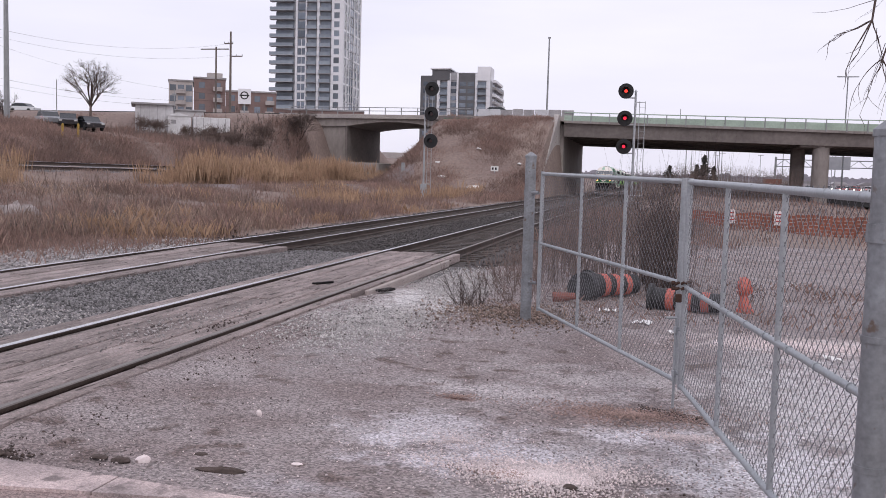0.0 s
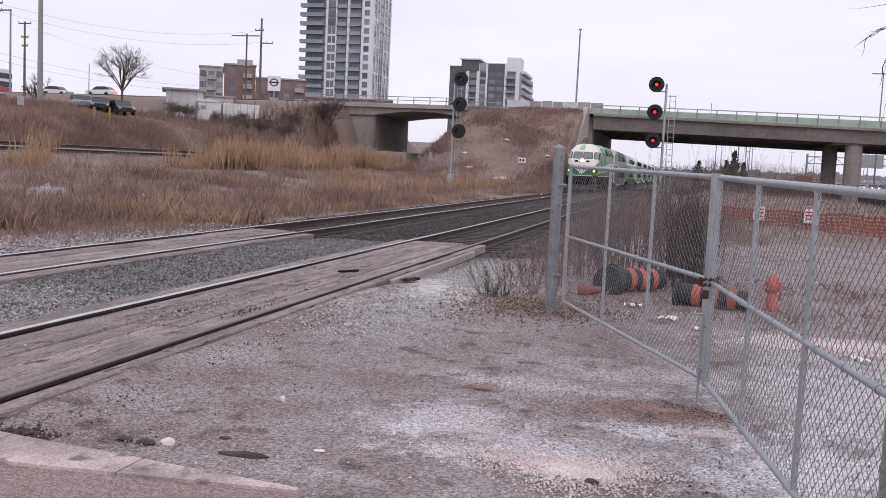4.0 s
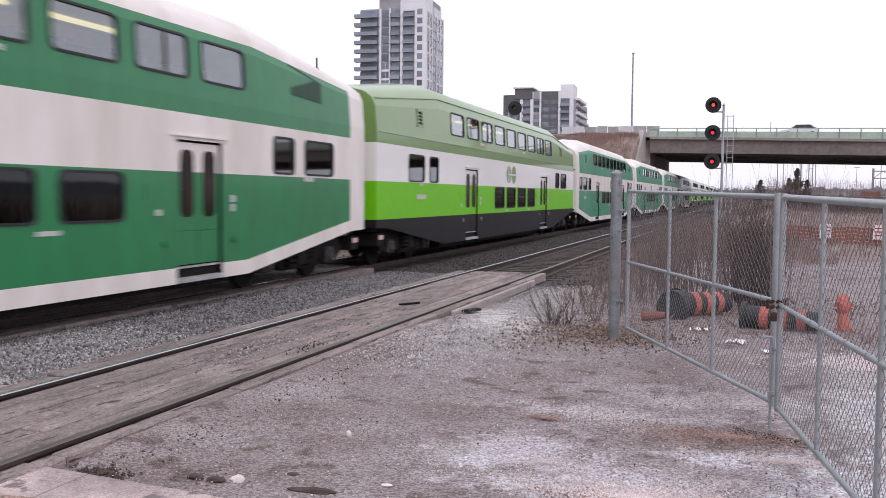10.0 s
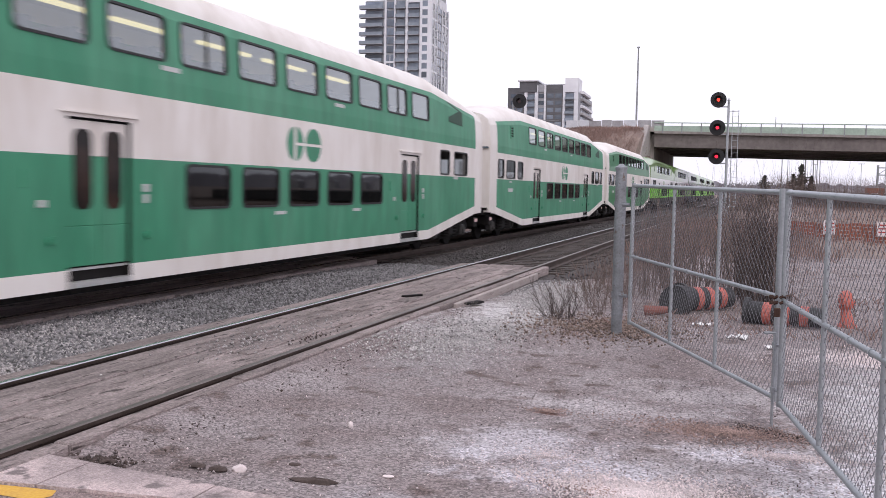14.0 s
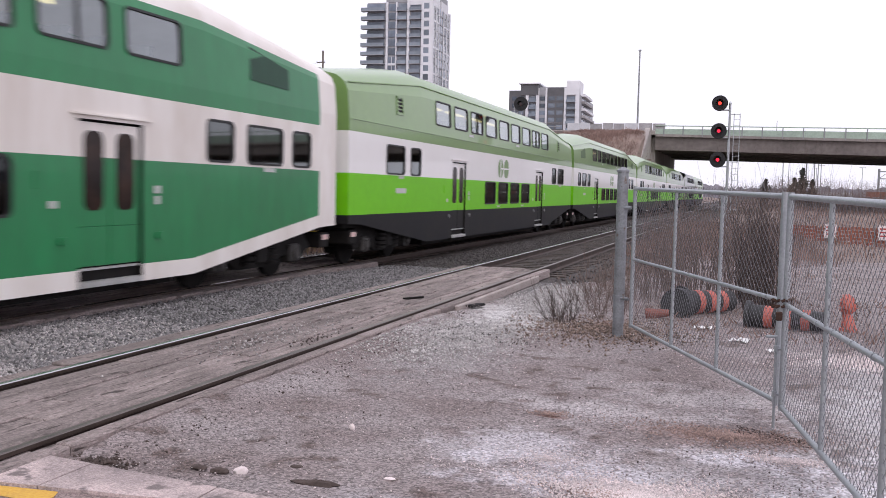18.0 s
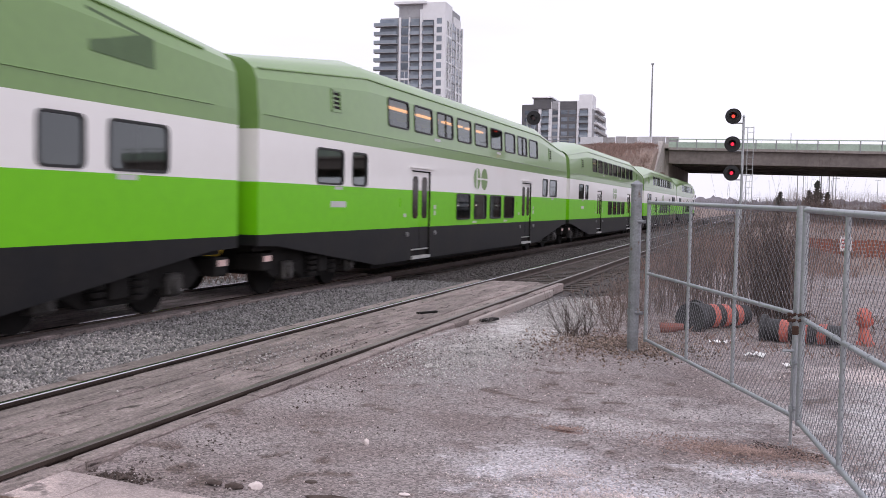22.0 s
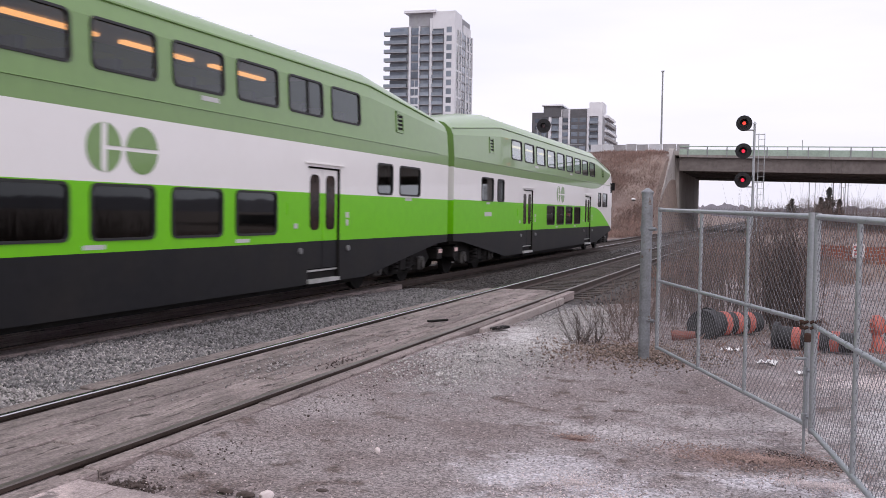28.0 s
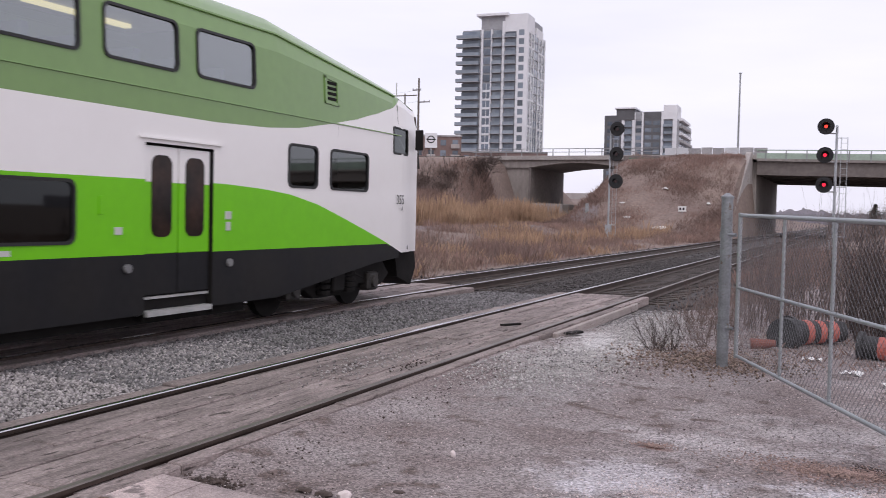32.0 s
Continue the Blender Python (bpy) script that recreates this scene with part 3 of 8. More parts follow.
# coach intake mesh; on the locomotive its dark green paints a recess's shade
M_MESHGREEN = mat("dark_green_intake_mesh", (0.012, 0.06, 0.032), 0.6, var=0.15, scale=3, fine=60, bump=0.2)
M_MESHLEAF = mat("olive_intake_mesh", (0.085, 0.145, 0.06), 0.6, var=0.15, scale=3, fine=60, bump=0.2)
M_YELLOW = mat("yellow_handle_paint", (0.75, 0.5, 0.05), 0.5, var=0.15)
M_TAG = mat("white_marking", (0.55, 0.55, 0.54), 0.6, var=0.05)
M_SKIRTLAMP = mat("dull_grey_lamp_rim", (0.2, 0.2, 0.205), 0.5, var=0.2)
M_PINKTAG = mat("pale_pink_marking", (0.7, 0.5, 0.47), 0.6, var=0.05)
M_NUMBER = mat("black_numeral_paint", (0.03, 0.03, 0.03), 0.6, var=0.05)


def lerp_table(table, x):
    for (a, p), (b, q) in zip(table, table[1:]):
        if x <= b:
            return p + (q - p) * max(0, x - a) / (b - a)
    return table[-1][1]


SECTION = [(1.49, 0.0), (1.49, 3.15), (1.445, 4.05), (1.36, 4.35), (1.17, 4.57), (0.75, 4.73), (0.0, 4.80)]


def half_width(z):
    return lerp_table([(p[1], p[0]) for p in SECTION], z)


def squeeze(y, cab=False):
    """How far the roof is pulled down towards a coach's ends."""
    k = lerp_table([(0.0, 0.62), (4.9, 1.0), (20.9, 1.0), (25.91, 0.52 if cab else 0.62)], y)
    return k


def body_point(y, z, side, off=0.0, cab=False):
    """The body's surface at length y and untapered height z."""
    zz = z if z <= 3.15 else 3.15 + (z - 3.15) * squeeze(y, cab)
    x = half_width(z) + off
    if cab:
        x -= 0.2 * smooth(24.9, 26.1, y)
    return (side * x, y, zz)


BOTTOM = [(0.0, 0.95), (1.0, 0.92), (5.3, 0.35), (20.6, 0.35), (24.9, 0.92), (25.91, 0.95)]
CAB_BOTTOM = [(0.0, 0.95), (1.0, 0.92), (5.3, 0.35), (20.9, 0.40), (24.0, 0.80), (25.91, 0.93)]


def panel_band(lo, hi, holes, y0=LEAD, y1=TRAIL, cab=False, ends=True, z_steps=(), extra=(), sides=(-1, 1)):
    """A band of the body shell from height lo(y) to hi(y) on both sides, with holes (ya, yb, za, zb)."""
    m = Mesh()
    cuts = {y0, y1, *extra}
    for h in holes:
        cuts.update((h[0], h[1]))
    for y, _ in BOTTOM:
        cuts.add(y)
    cuts.update((4.9, 20.9))
    cuts.update(y0 + 0.15 * i for i in range(4))
    ys = sorted(c for c in cuts if y0 <= c <= y1)
    zc = sorted({*z_steps, *(v for h in holes for v in h[2:])})
    for ya, yb in zip(ys, ys[1:]):
        if yb - ya < 1e-5:
            continue
        ym = (ya + yb) / 2
        la, lb, ha, hb = lo(ya + 1e-4), lo(yb - 1e-4), hi(ya + 1e-4), hi(yb - 1e-4)
        inner = [z for z in zc if max(la, lb) < z < min(ha, hb)]
        for (za, zb), (zat, zbt) in zip([(la, lb)] + [(z, z) for z in inner], [(z, z) for z in inner] + [(ha, hb)]):
            zm = (za + zb + zat + zbt) / 4
            if any(h[0] - 1e-4 < ym < h[1] + 1e-4 and h[2] < zm < h[3] for h in holes):
                continue
            for s in sides:
                m.quad(body_point(ya, za, s, 0, cab), body_point(yb, zb, s, 0, cab), body_point(yb, zbt, s, 0, cab), body_point(ya, zat, s, 0, cab))
    if ends:
        for y in (y0, y1):
            zs = sorted({lo(y), hi(y), *(z for z in zc if lo(y) < z < hi(y))})
            for a, b in zip(zs, zs[1:]):
                m.quad(body_point(y, a, -1, 0, cab), body_point(y, a, 1, 0, cab), body_point(y, b, 1, 0, cab), body_point(y, b, -1, 0, cab))
    return m


def rounded(ya, yb, za, zb, r, n=4):
    pts = []
    for cy, cz, a0 in ((yb - r, zb - r, 0), (ya + r, zb - r, 90), (ya + r, za + r, 180), (yb - r, za + r, 270)):
        for i in range(n + 1):
            a = radians(a0 + 90 * i / n)
            pts.append((cy + r * math.cos(a), cz + r * math.sin(a)))
    return pts


def window_parts(parent, ya, yb, za, zb, side, pane_mat, name="window", cab=False, r=0.09, split=None):
    """A rubber-framed window: a proud frame round the opening, and its pane."""
    out = rounded(ya - 0.024, yb + 0.024, za - 0.024, zb + 0.024, r + 0.02)
    inn = rounded(ya + 0.012, yb - 0.012, za + 0.012, zb - 0.012, r)
    n = len(out)
    f = Mesh()
    rings = [[body_point(y, z, side, o, cab) for y, z in loop] for loop, o in ((out, 0.0), (out, 0.016), (inn, 0.016), (inn, -0.03))]
    f.v = [p for ring in rings for p in ring]
    f.f = [(k * n + i, k * n + (i + 1) % n, (k + 1) * n + (i + 1) % n, (k + 1) * n + i) for k in range(3) for i in range(n)]
    if split:
        a = body_point(split, za, side, 0.004, cab)
        b = body_point(split, zb, side, 0.004, cab)
        f.tube(a, b, 0.014, n=5)
    fr = part(name, f, M_BLACK, parent)
    pane = Mesh()
    pane.v = [body_point(y, z, side, -0.012, cab) for y, z in inn]
    pane.f = [tuple(range(n))]
    pn = part("pane", pane, pane_mat, fr)
    pn.visible_shadow = False
    return fr


def disc_logo(parent, yc, zc, w, h, side, material, point):
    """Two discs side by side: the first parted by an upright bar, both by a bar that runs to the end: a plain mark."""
    ry, rz, gap, bar = w * 0.235, h * 0.5, 0.055, 0.026

    def piece(c, y0, y1, z0, z1):
        """The part of a disc round c within a box, as strips."""
        m, n = Mesh(), 14
        for k in range(n):
            za, zb = z0 + (z1 - z0) * k / n, z0 + (z1 - z0) * (k + 1) / n
            row = []
            for z in (za, zb):
                e = ry * math.sqrt(max(0.0, 1 - (z / rz) ** 2))
                row.append((max(y0, -e), min(y1, e)))
            if row[0][1] > row[0][0] or row[1][1] > row[1][0]:
                q = [(max(a, min(a, b)), b if b > a else a) for a, b in row]
                m.quad(*[point(c + side * y, zc + z, side, 0.006) for y, z in ((q[0][0], za), (q[0][1], za), (q[1][1], zb), (q[1][0], zb))])
        part("disc_mark", m, material, parent)

    first, second = yc - side * w * 0.265, yc + side * w * 0.265
    piece(first, -ry, -gap, -rz, rz)
    piece(first, gap, ry, bar, rz)
    piece(first, gap, ry, -rz, -bar)
    piece(second, -ry, ry, bar, rz)
    piece(second, -ry, ry, -rz, -bar)


def bogie(parent, yc):
    """A coach truck: cast side frames with axle boxes, springs, brake gear and wheels."""
    b = Mesh()
    for s in (-1, 1):
        b.prism([(yc - 2.05, 0.55), (yc - 1.7, 0.88), (yc - 0.8, 0.94), (yc + 0.8, 0.94), (yc + 1.7, 0.88), (yc + 2.05, 0.55), (yc + 1.75, 0.36), (yc + 0.9, 0.42), (yc + 0.6, 0.26), (yc - 0.6, 0.26), (yc - 0.9, 0.42), (yc - 1.75, 0.36)], "x", s * 1.06, s * 1.24)
        for d in (-0.42, 0.42):
            for k in range(5):
                b.tube((s * 1.3, yc + d, 0.32 + 0.1 * k), (s * 1.3, yc + d, 0.38 + 0.1 * k), 0.13, n=10)
        b.box(min(s * 1.2, s * 1.38), max(s * 1.2, s * 1.38), yc - 0.2, yc + 0.2, 0.34, 0.86, 0.03)
        for d in (-0.72, 0.72):
            b.tube((s * 1.18, yc + d, 0.62), (s * 1.18, yc + d * 1.6, 0.5), 0.07, n=6)
    b.box(-1.1, 1.1, yc - 0.3, yc + 0.3, 0.42, 0.98)
    for d in (-0.78, 0.78):
        b.box(-1.0, 1.0, yc + d - 0.06, yc + d + 0.06, 0.3, 0.62)
    bg = part("bogie", b, M_UNDER, parent)
    for d in (-1.3, 1.3):
        w = Mesh()
        w.tube((-0.9, yc + d, 0.43), (0.9, yc + d, 0.43), 0.08, n=8)
        for s in (-1, 1):
            w.tube((s * 0.70, yc + d, 0.43), (s * 0.83, yc + d, 0.43), 0.43, n=20)
        part("wheel", w, M_UNDER, bg)
        for s in (-1, 1):
            box = Mesh().box(min(s * 1.1, s * 1.34), max(s * 1.1, s * 1.34), yc + d - 0.19, yc + d + 0.19, 0.28, 0.62, 0.04)
            part("axle_box", box.tube((s * 1.33, yc + d, 0.44), (s * 1.38, yc + d, 0.44), 0.12, 0.10, n=12), M_AXLE, bg)


def coach(label, kind, upper, lower, white, skirt, pane=None, lamp=None, front3=True, rear3=False, cab=False, plan=None):
    """A double deck coach along +Y from its leading end at 0. kind: 'old' or 'new' window plan."""
    th = thing("bilevel_coach" if not cab else "cab_coach", label, "train coach", "coaches of the train")
    paint_old = kind == "old"
    lead = 0.66 if paint_old else LEAD
    pane, lamp = pane or (M_PANEOLD if paint_old else M_PANE), lamp or M_LAMPCOOL
    old = (plan or kind) == "old"
    up = [((6.20 if old else 5.95) + 1.635 * i, (6.20 if old else 5.95) + 1.635 * i + 1.25, 3.44, 4.05) for i in range(9)]
    if old:
        low = [(9.58 + 1.63 * i, 10.80 + 1.63 * i, 1.33, 1.96) for i in range(5)]
    else:
        low = [(10.82 + 1.63 * i, 12.05 + 1.63 * i, 1.30, 1.98) for i in range(4)]
    mid = [(1.65, 2.4, 2.08, 2.68), (2.8, 4.0, 2.08, 2.68), (4.43, 5.2, 2.08, 2.68)] if front3 else [(2.45, 3.6, 2.06, 2.71), (4.05, 4.75, 2.06, 2.71)]
    mid += [(20.95, 21.7, 2.08, 2.7), (22.15, 23.35, 2.08, 2.7), (23.75, 24.45, 2.08, 2.7)] if rear3 else [(21.5, 22.28, 2.08, 2.71), (22.74, 23.98, 2.08, 2.71)] if old else [(21.15, 21.95, 2.08, 2.71), (22.37, 23.62, 2.08, 2.71)]
    if old and not paint_old:
        up = [(5.83 + 1.635 * i, 7.08 + 1.635 * i, 3.44, 4.05) for i in range(9)]
        low = [(9.10 + 1.645 * i, 10.33 + 1.645 * i, 1.33, 1.96) for i in range(5)]
        mid[:3] = [(1.5, 2.22, 2.08, 2.68), (2.68, 3.85, 2.08, 2.68), (4.3, 5.06, 2.08, 2.68)]
    nudge = lambda w, d: (w[0] + d, w[1] + d, w[2], w[3])
    if cab:
        mid = [nudge(w, 0.3) if w[0] < 10 else w for w in mid]
    elif paint_old and not old:
        mid = [nudge(w, -0.28) if w[0] < 10 else w for w in mid]
    elif old and not paint_old:
        mid = [nudge(w, -0.2) if w[0] > 10 else w for w in mid]
    cabwin = [(24.6, 25.26, 2.82, 3.38)] if cab else []
    doors = [(7.05, 8.28), (18.55, 19.80)] if old else [(7.42, 8.72), (18.06, 19.36)]
    if old and not paint_old:
        doors = [(6.62, 7.82), (18.05, 19.3)]
    dh = [(a, b, 0.2, 2.5) for a, b in doors]
    bot = CAB_BOTTOM if cab else BOTTOM
    bottom = lambda y: lerp_table(bot, y)
    holes = up + low + mid + dh + cabwin
    if cab:
        # the green sweeps up and the lime sweeps down towards the driving end
        g_lo = lambda y: lerp_table([(0, 2.88), (19.4, 2.87), (20.6, 2.91), (21.4, 2.98), (22.4, 3.14), (23.2, 3.33), (24.0, 3.62), (24.6, 3.92), (25.0, 4.30)], y)
        l_hi = lambda y: lerp_table([(0, 2.04), (19.6, 2.05), (20.5, 2.01), (21.2, 1.95), (22.0, 1.81), (22.8, 1.60), (23.6, 1.38), (24.3, 1.18), (25.0, 0.95)], y)
        fine = [19.4 + 0.2 * i for i in range(33)]
        shoulder = lambda y: 4.32
        for sd in ((-1,), (1,)):
            part("upper_panel", panel_band(g_lo, shoulder, holes, y1=24.95, cab=True, ends=False, z_steps=(3.15, 4.05), extra=fine, sides=sd), upper, th)
            for a, b in zip((LEAD, *[v for d in doors for v in d]), (*[v for d in doors for v in d], 24.9)):
                if (a, b) not in doors:
                    part("lower_panel", panel_band(lambda y: min(1.13, l_hi(y)), l_hi, holes, y0=a, y1=b, cab=True, ends=False, extra=fine, sides=sd), lower, th)
                    part("skirt", panel_band(bottom, lambda y: min(1.13, max(bottom(y) + 0.004, l_hi(y))), holes, y0=a, y1=b, cab=True, ends=False, extra=fine, sides=sd), skirt, th)
        part("white_band", panel_band(l_hi, lambda y: min(g_lo(y), 4.32), holes, y1=CAR + 0.1, cab=True, z_steps=(3.15, 4.05), extra=fine), white, th)
    elif paint_old:
        y_a, y_b = 1.53, CAR - 1.05
        g_hi = lambda y: 3.75 if y < 1.7 else 4.2
        rim = lambda y: bottom(y) + 0.24
        for sd in ((-1,), (1,)):
            part("upper_panel", panel_band(lambda y: 2.9, lambda y: 4.2, holes, y0=y_a, y1=y_b, ends=False, z_steps=(3.15, 4.05), sides=sd), upper, th)
            part("white_band", panel_band(lambda y: 2.02, lambda y: 2.9, holes, y0=y_a, y1=y_b, ends=False, sides=sd), white, th)
            for a, b in zip((y_a, *[v for d in doors for v in d]), (*[v for d in doors for v in d], y_b)):
                if (a, b) not in doors:
                    part("lower_panel", panel_band(rim, lambda y: 2.02, holes, y0=a, y1=b, ends=False, sides=sd), lower, th)
                    part("bottom_stripe", panel_band(bottom, rim, holes, y0=a, y1=b, ends=False, sides=sd), white, th)
        for ya, yb in ((lead, y_a), (y_b, TRAIL)):
            part("end_panel", panel_band(bottom, lambda y: 4.35, [h for h in holes if h[0] > ya - 1 and h[1] < yb], y0=ya, y1=yb, z_steps=(2.0, 2.9, 3.15, 4.05)), white, th)
    else:
        for sd in ((-1,), (1,)):
            part("upper_panel", panel_band(lambda y: 2.9, lambda y: 4.32, holes, ends=False, z_steps=(3.15, 4.05), sides=sd), upper, th)
            part("white_band", panel_band(lambda y: 2.02, lambda y: 2.9, holes, ends=False, sides=sd), white, th)
            for a, b in zip((LEAD, *[v for d in doors for v in d]), (*[v for d in doors for v in d], TRAIL)):
                if (a, b) not in doors:
                    part("lower_panel", panel_band(lambda y: 1.13, lambda y: 2.02, holes, y0=a, y1=b, ends=False, sides=sd), lower, th)
                    part("skirt", panel_band(bottom, lambda y: 1.13, holes, y0=a, y1=b, ends=False, sides=sd), skirt, th)
    if not paint_old:
        # painted end walls in the colours of the sides
        for ya in ((LEAD,) if cab else (LEAD, TRAIL - 0.07)):
            for z0, z1, mt in ((0.95, 1.13, skirt), (1.13, 2.02, lower), (2.02, 2.9, white)):
                part("end_wall", Mesh().box(-1.485, 1.485, ya, ya + 0.07, z0, z1), mt, th)
            edge = [body_point(ya, z, 1, -0.005, cab) for z in (2.9, 3.15, 4.05, 4.32, 4.57, 4.72)]
            part("end_wall", Mesh().prism([(p[0], p[2]) for p in edge] + [(-p[0], p[2]) for p in edge[::-1]], "y", ya, ya + 0.07), upper, th)
    if old and not cab:
        for s in (-1, 1):
            q = Mesh()
            q.v = [body_point(y, z, s, 0.008) for y, z in ((22.2, 3.58), (23.5, 3.56), (23.5, 4.06), (22.2, 4.2))]
            q.f = [(0, 1, 2, 3)]
            part("corner_window", q, M_MESHGREEN if paint_old else M_MESHLEAF, th, "dark intake panel")
    # roof
    z_r = 4.2 if paint_old else 4.32
    r = Mesh()
    ys = [lead, 1.75, 3.0, 4.9, 10, 16, 20.9, 22.5, 24.2, 25.0, CAR + 0.1 if cab else TRAIL]
    zs = [z_r, 4.35, 4.57, 4.73, 4.80] if paint_old else [z_r, 4.45, 4.57, 4.73, 4.80]
    row = [(s, z) for s, zz in ((-1, zs), (1, zs[:-1][::-1])) for z in zz]
    for y in ys:
        r.v += [body_point(y, z, s, 0.0, cab) for s, z in row]
    k = len(row)
    r.f = [(j * k + i, j * k + i + 1, (j + 1) * k + i + 1, (j + 1) * k + i) for j in range(len(ys) - 1) for i in range(k - 1)]
    r.f += [tuple(range(k)), tuple(range((len(ys) - 1) * k, len(ys) * k))]
    for i in range(9):
        y = 6.5 + 1.6 * i
        r.box(-0.5, 0.5, y, y + 0.06, 4.78, 4.83)
    roof = part("roof", r, white if paint_old else upper, th, smooth=True)
    if not paint_old:
        for s in (-1, 1):
            g = Mesh()
            pts = [body_point(y, 4.33, s, 0.012, cab) for y in (0.5, 2.5, 4.9, 13, 20.9, 23, 24.8)]
            g.wire(pts, 0.02, 5)
            part("roof_gutter", g, upper, th)
            g = Mesh().wire([body_point(y, 3.16, s, 0.006, cab) for y in (0.5, 13, 24.9)], 0.012, 5)
            part("side_rib", g, upper, th)
    # floor of the upper deck, ceiling and its lamp strips, seat backs
    part("upper_floor", Mesh().box(-1.42, 1.42, 0.6, CAR - 1.2, 3.0, 3.06), M_SEAT, th)
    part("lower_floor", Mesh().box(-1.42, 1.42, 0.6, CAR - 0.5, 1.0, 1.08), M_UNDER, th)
    # added dark sheet down the middle, blocks the view through the lower deck
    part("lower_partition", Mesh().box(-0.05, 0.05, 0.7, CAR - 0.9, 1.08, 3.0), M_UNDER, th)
    part("inner_ceiling", Mesh().box(-1.15, 1.15, 5.2, 20.6, 4.42, 4.46), M_CEILING, th)
    for x in (-0.62, 0.62):
        for i in range(6):
            part("ceiling_lamp", Mesh().box(x - 0.06, x + 0.06, 5.6 + 2.5 * i, 7.5 + 2.5 * i, 4.36, 4.415), lamp, th)
    seat = Mesh().box(-0.42, 0.42, -0.06, 0.06, 3.1, 3.62).data("seat_back", M_SEAT)
    for i in range(18):
        for x in (-1.0, 1.0):
            part("seat_back", seat, None, th, m=pose(x, 5.66 + 0.82 * i, 0))
    for s in (-1, 1):
        for n, w in enumerate(up):
            window_parts(th, *w, s, pane if s > 0 else M_PANEFAR, split=w[0] + 0.7 if n in (2, 7) and not cab else None, cab=cab)
        for w in low:
            window_parts(th, *w, s, M_PANEDK, "lower_window", cab=cab)
        for n, w in enumerate(mid):
            window_parts(th, *w, s, M_PANEMID, "end_window", cab=cab)
        for w in cabwin:
            window_parts(th, *w, s, M_PANEDK, "cab_window", cab=True, r=0.04)
        for a, b in doors:
            c = (a + b) / 2
            # near-black sheets behind the leaves: the shade of the recess is their colour
            well = Mesh()
            well.quad((s * 1.40, a, 0.3), (s * 1.40, b, 0.3), (s * 1.40, b, 2.5), (s * 1.40, a, 2.5))
            for y in (a, b):
                well.quad((s * 1.40, y, 0.3), (s * 1.49, y, 0.3), (s * 1.49, y, 2.5), (s * 1.40, y, 2.5))
            well.quad((s * 1.40, a, 2.5), (s * 1.40, b, 2.5), (s * 1.49, b, 2.5), (s * 1.49, a, 2.5))
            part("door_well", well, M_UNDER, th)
            for ya, yb in ((a + 0.03, c - 0.01), (c + 0.01, b - 0.03)):
                leaf = part("door_leaf", Mesh().box(min(s * 1.41, s * 1.45), max(s * 1.41, s * 1.45), ya, yb, 2.02, 2.47, 0.008), white, th)
                part("leaf_panel", Mesh().box(min(s * 1.41, s * 1.45), max(s * 1.41, s * 1.45), ya, yb, 1.13, 2.02, 0.008), lower, leaf)
                part("leaf_foot", Mesh().box(min(s * 1.41, s * 1.45), max(s * 1.41, s * 1.45), ya, yb, 0.62, 1.13, 0.008), lower if paint_old else skirt, leaf)
                pts = rounded(ya + 0.12, yb - 0.12, 1.34, 2.36, 0.12)
                q = Mesh().prism(pts, "x", s * 1.44, s * 1.458)
                part("leaf_window", q, M_DOORGLASS, leaf, smooth=False)
            part("door_gutter", Mesh().box(min(s * 1.49, s * 1.525), max(s * 1.49, s * 1.525), a - 0.12, b + 0.14, 2.55, 2.575), white, th)
            st = part("door_step", Mesh().box(min(s * 1.36, s * 1.53), max(s * 1.36, s * 1.53), a + 0.02, b - 0.05, 0.36, 0.43), M_STEP, th)
            part("door_step", Mesh().box(min(s * 1.36, s * 1.46), max(s * 1.36, s * 1.46), a + 0.02, b - 0.05, 0.57, 0.60), M_STEP, th)
            for dy, dz, w, h, mt in ((-0.45, 1.42, 0.12, 0.09, M_TAG), (0.32, 1.62, 0.13, 0.11, M_TAG), (0.32, 1.47, 0.1, 0.12, M_TAG), (-0.72, 1.72, 0.07, 0.22, lower)):
                y = (a if dy < 0 else b) + dy
                part("door_control", Mesh().box(min(s * 1.488, s * 1.505), max(s * 1.488, s * 1.505), y - w / 2, y + w / 2, dz - h / 2, dz + h / 2, 0.004), mt, th)
            for dy in (-0.3, 0.35):
                y = (a if dy < 0 else b) + dy
                part("skirt_lamp", Mesh().tube((s * 1.485, y, 0.97), (s * 1.53, y, 0.97), 0.055, n=10), M_SKIRTLAMP if not paint_old else lower, th)
        disc_logo(th, 13.42 if paint_old else 13.05, 2.46, 1.4, 0.64, s, upper, lambda y, z, sd, off: body_point(y, z, sd, off, cab))
        for y, z, w, h in ((9.2, 3.33, 0.45, 0.07), (15.0, 3.33, 0.45, 0.07), (12.5, 1.2, 0.4, 0.06), (15.9, 1.2, 0.4, 0.06), (3.4, 1.95 if old else 1.98, 0.35, 0.06), (3.4, 1.66, 0.7, 0.12), (22.9, 1.98, 0.4, 0.07)):
            a = [body_point(yy, zz, s, 0.005, cab) for yy, zz in ((y - w / 2, z - h / 2), (y + w / 2, z - h / 2), (y + w / 2, z + h / 2), (y - w / 2, z + h / 2))]
            if cab and y > 22:
                continue
            part("marking_bar", Mesh().quad(*a), M_TAG, th)
        for wide, y0, y1 in ((rear3 and not (old and not cab), 22.25, 23.6), (front3 and not paint_old, 2.2, 3.5)):
            if wide:
                far_low = y0 < 10
                q = Mesh().quad(*[body_point(yy, zz, s, 0.01, cab) for yy, zz in ((y0, 3.5), (y1, 3.5), (y1, 4.08 if far_low else 3.95), (y0, 3.9 if far_low else 4.12))])
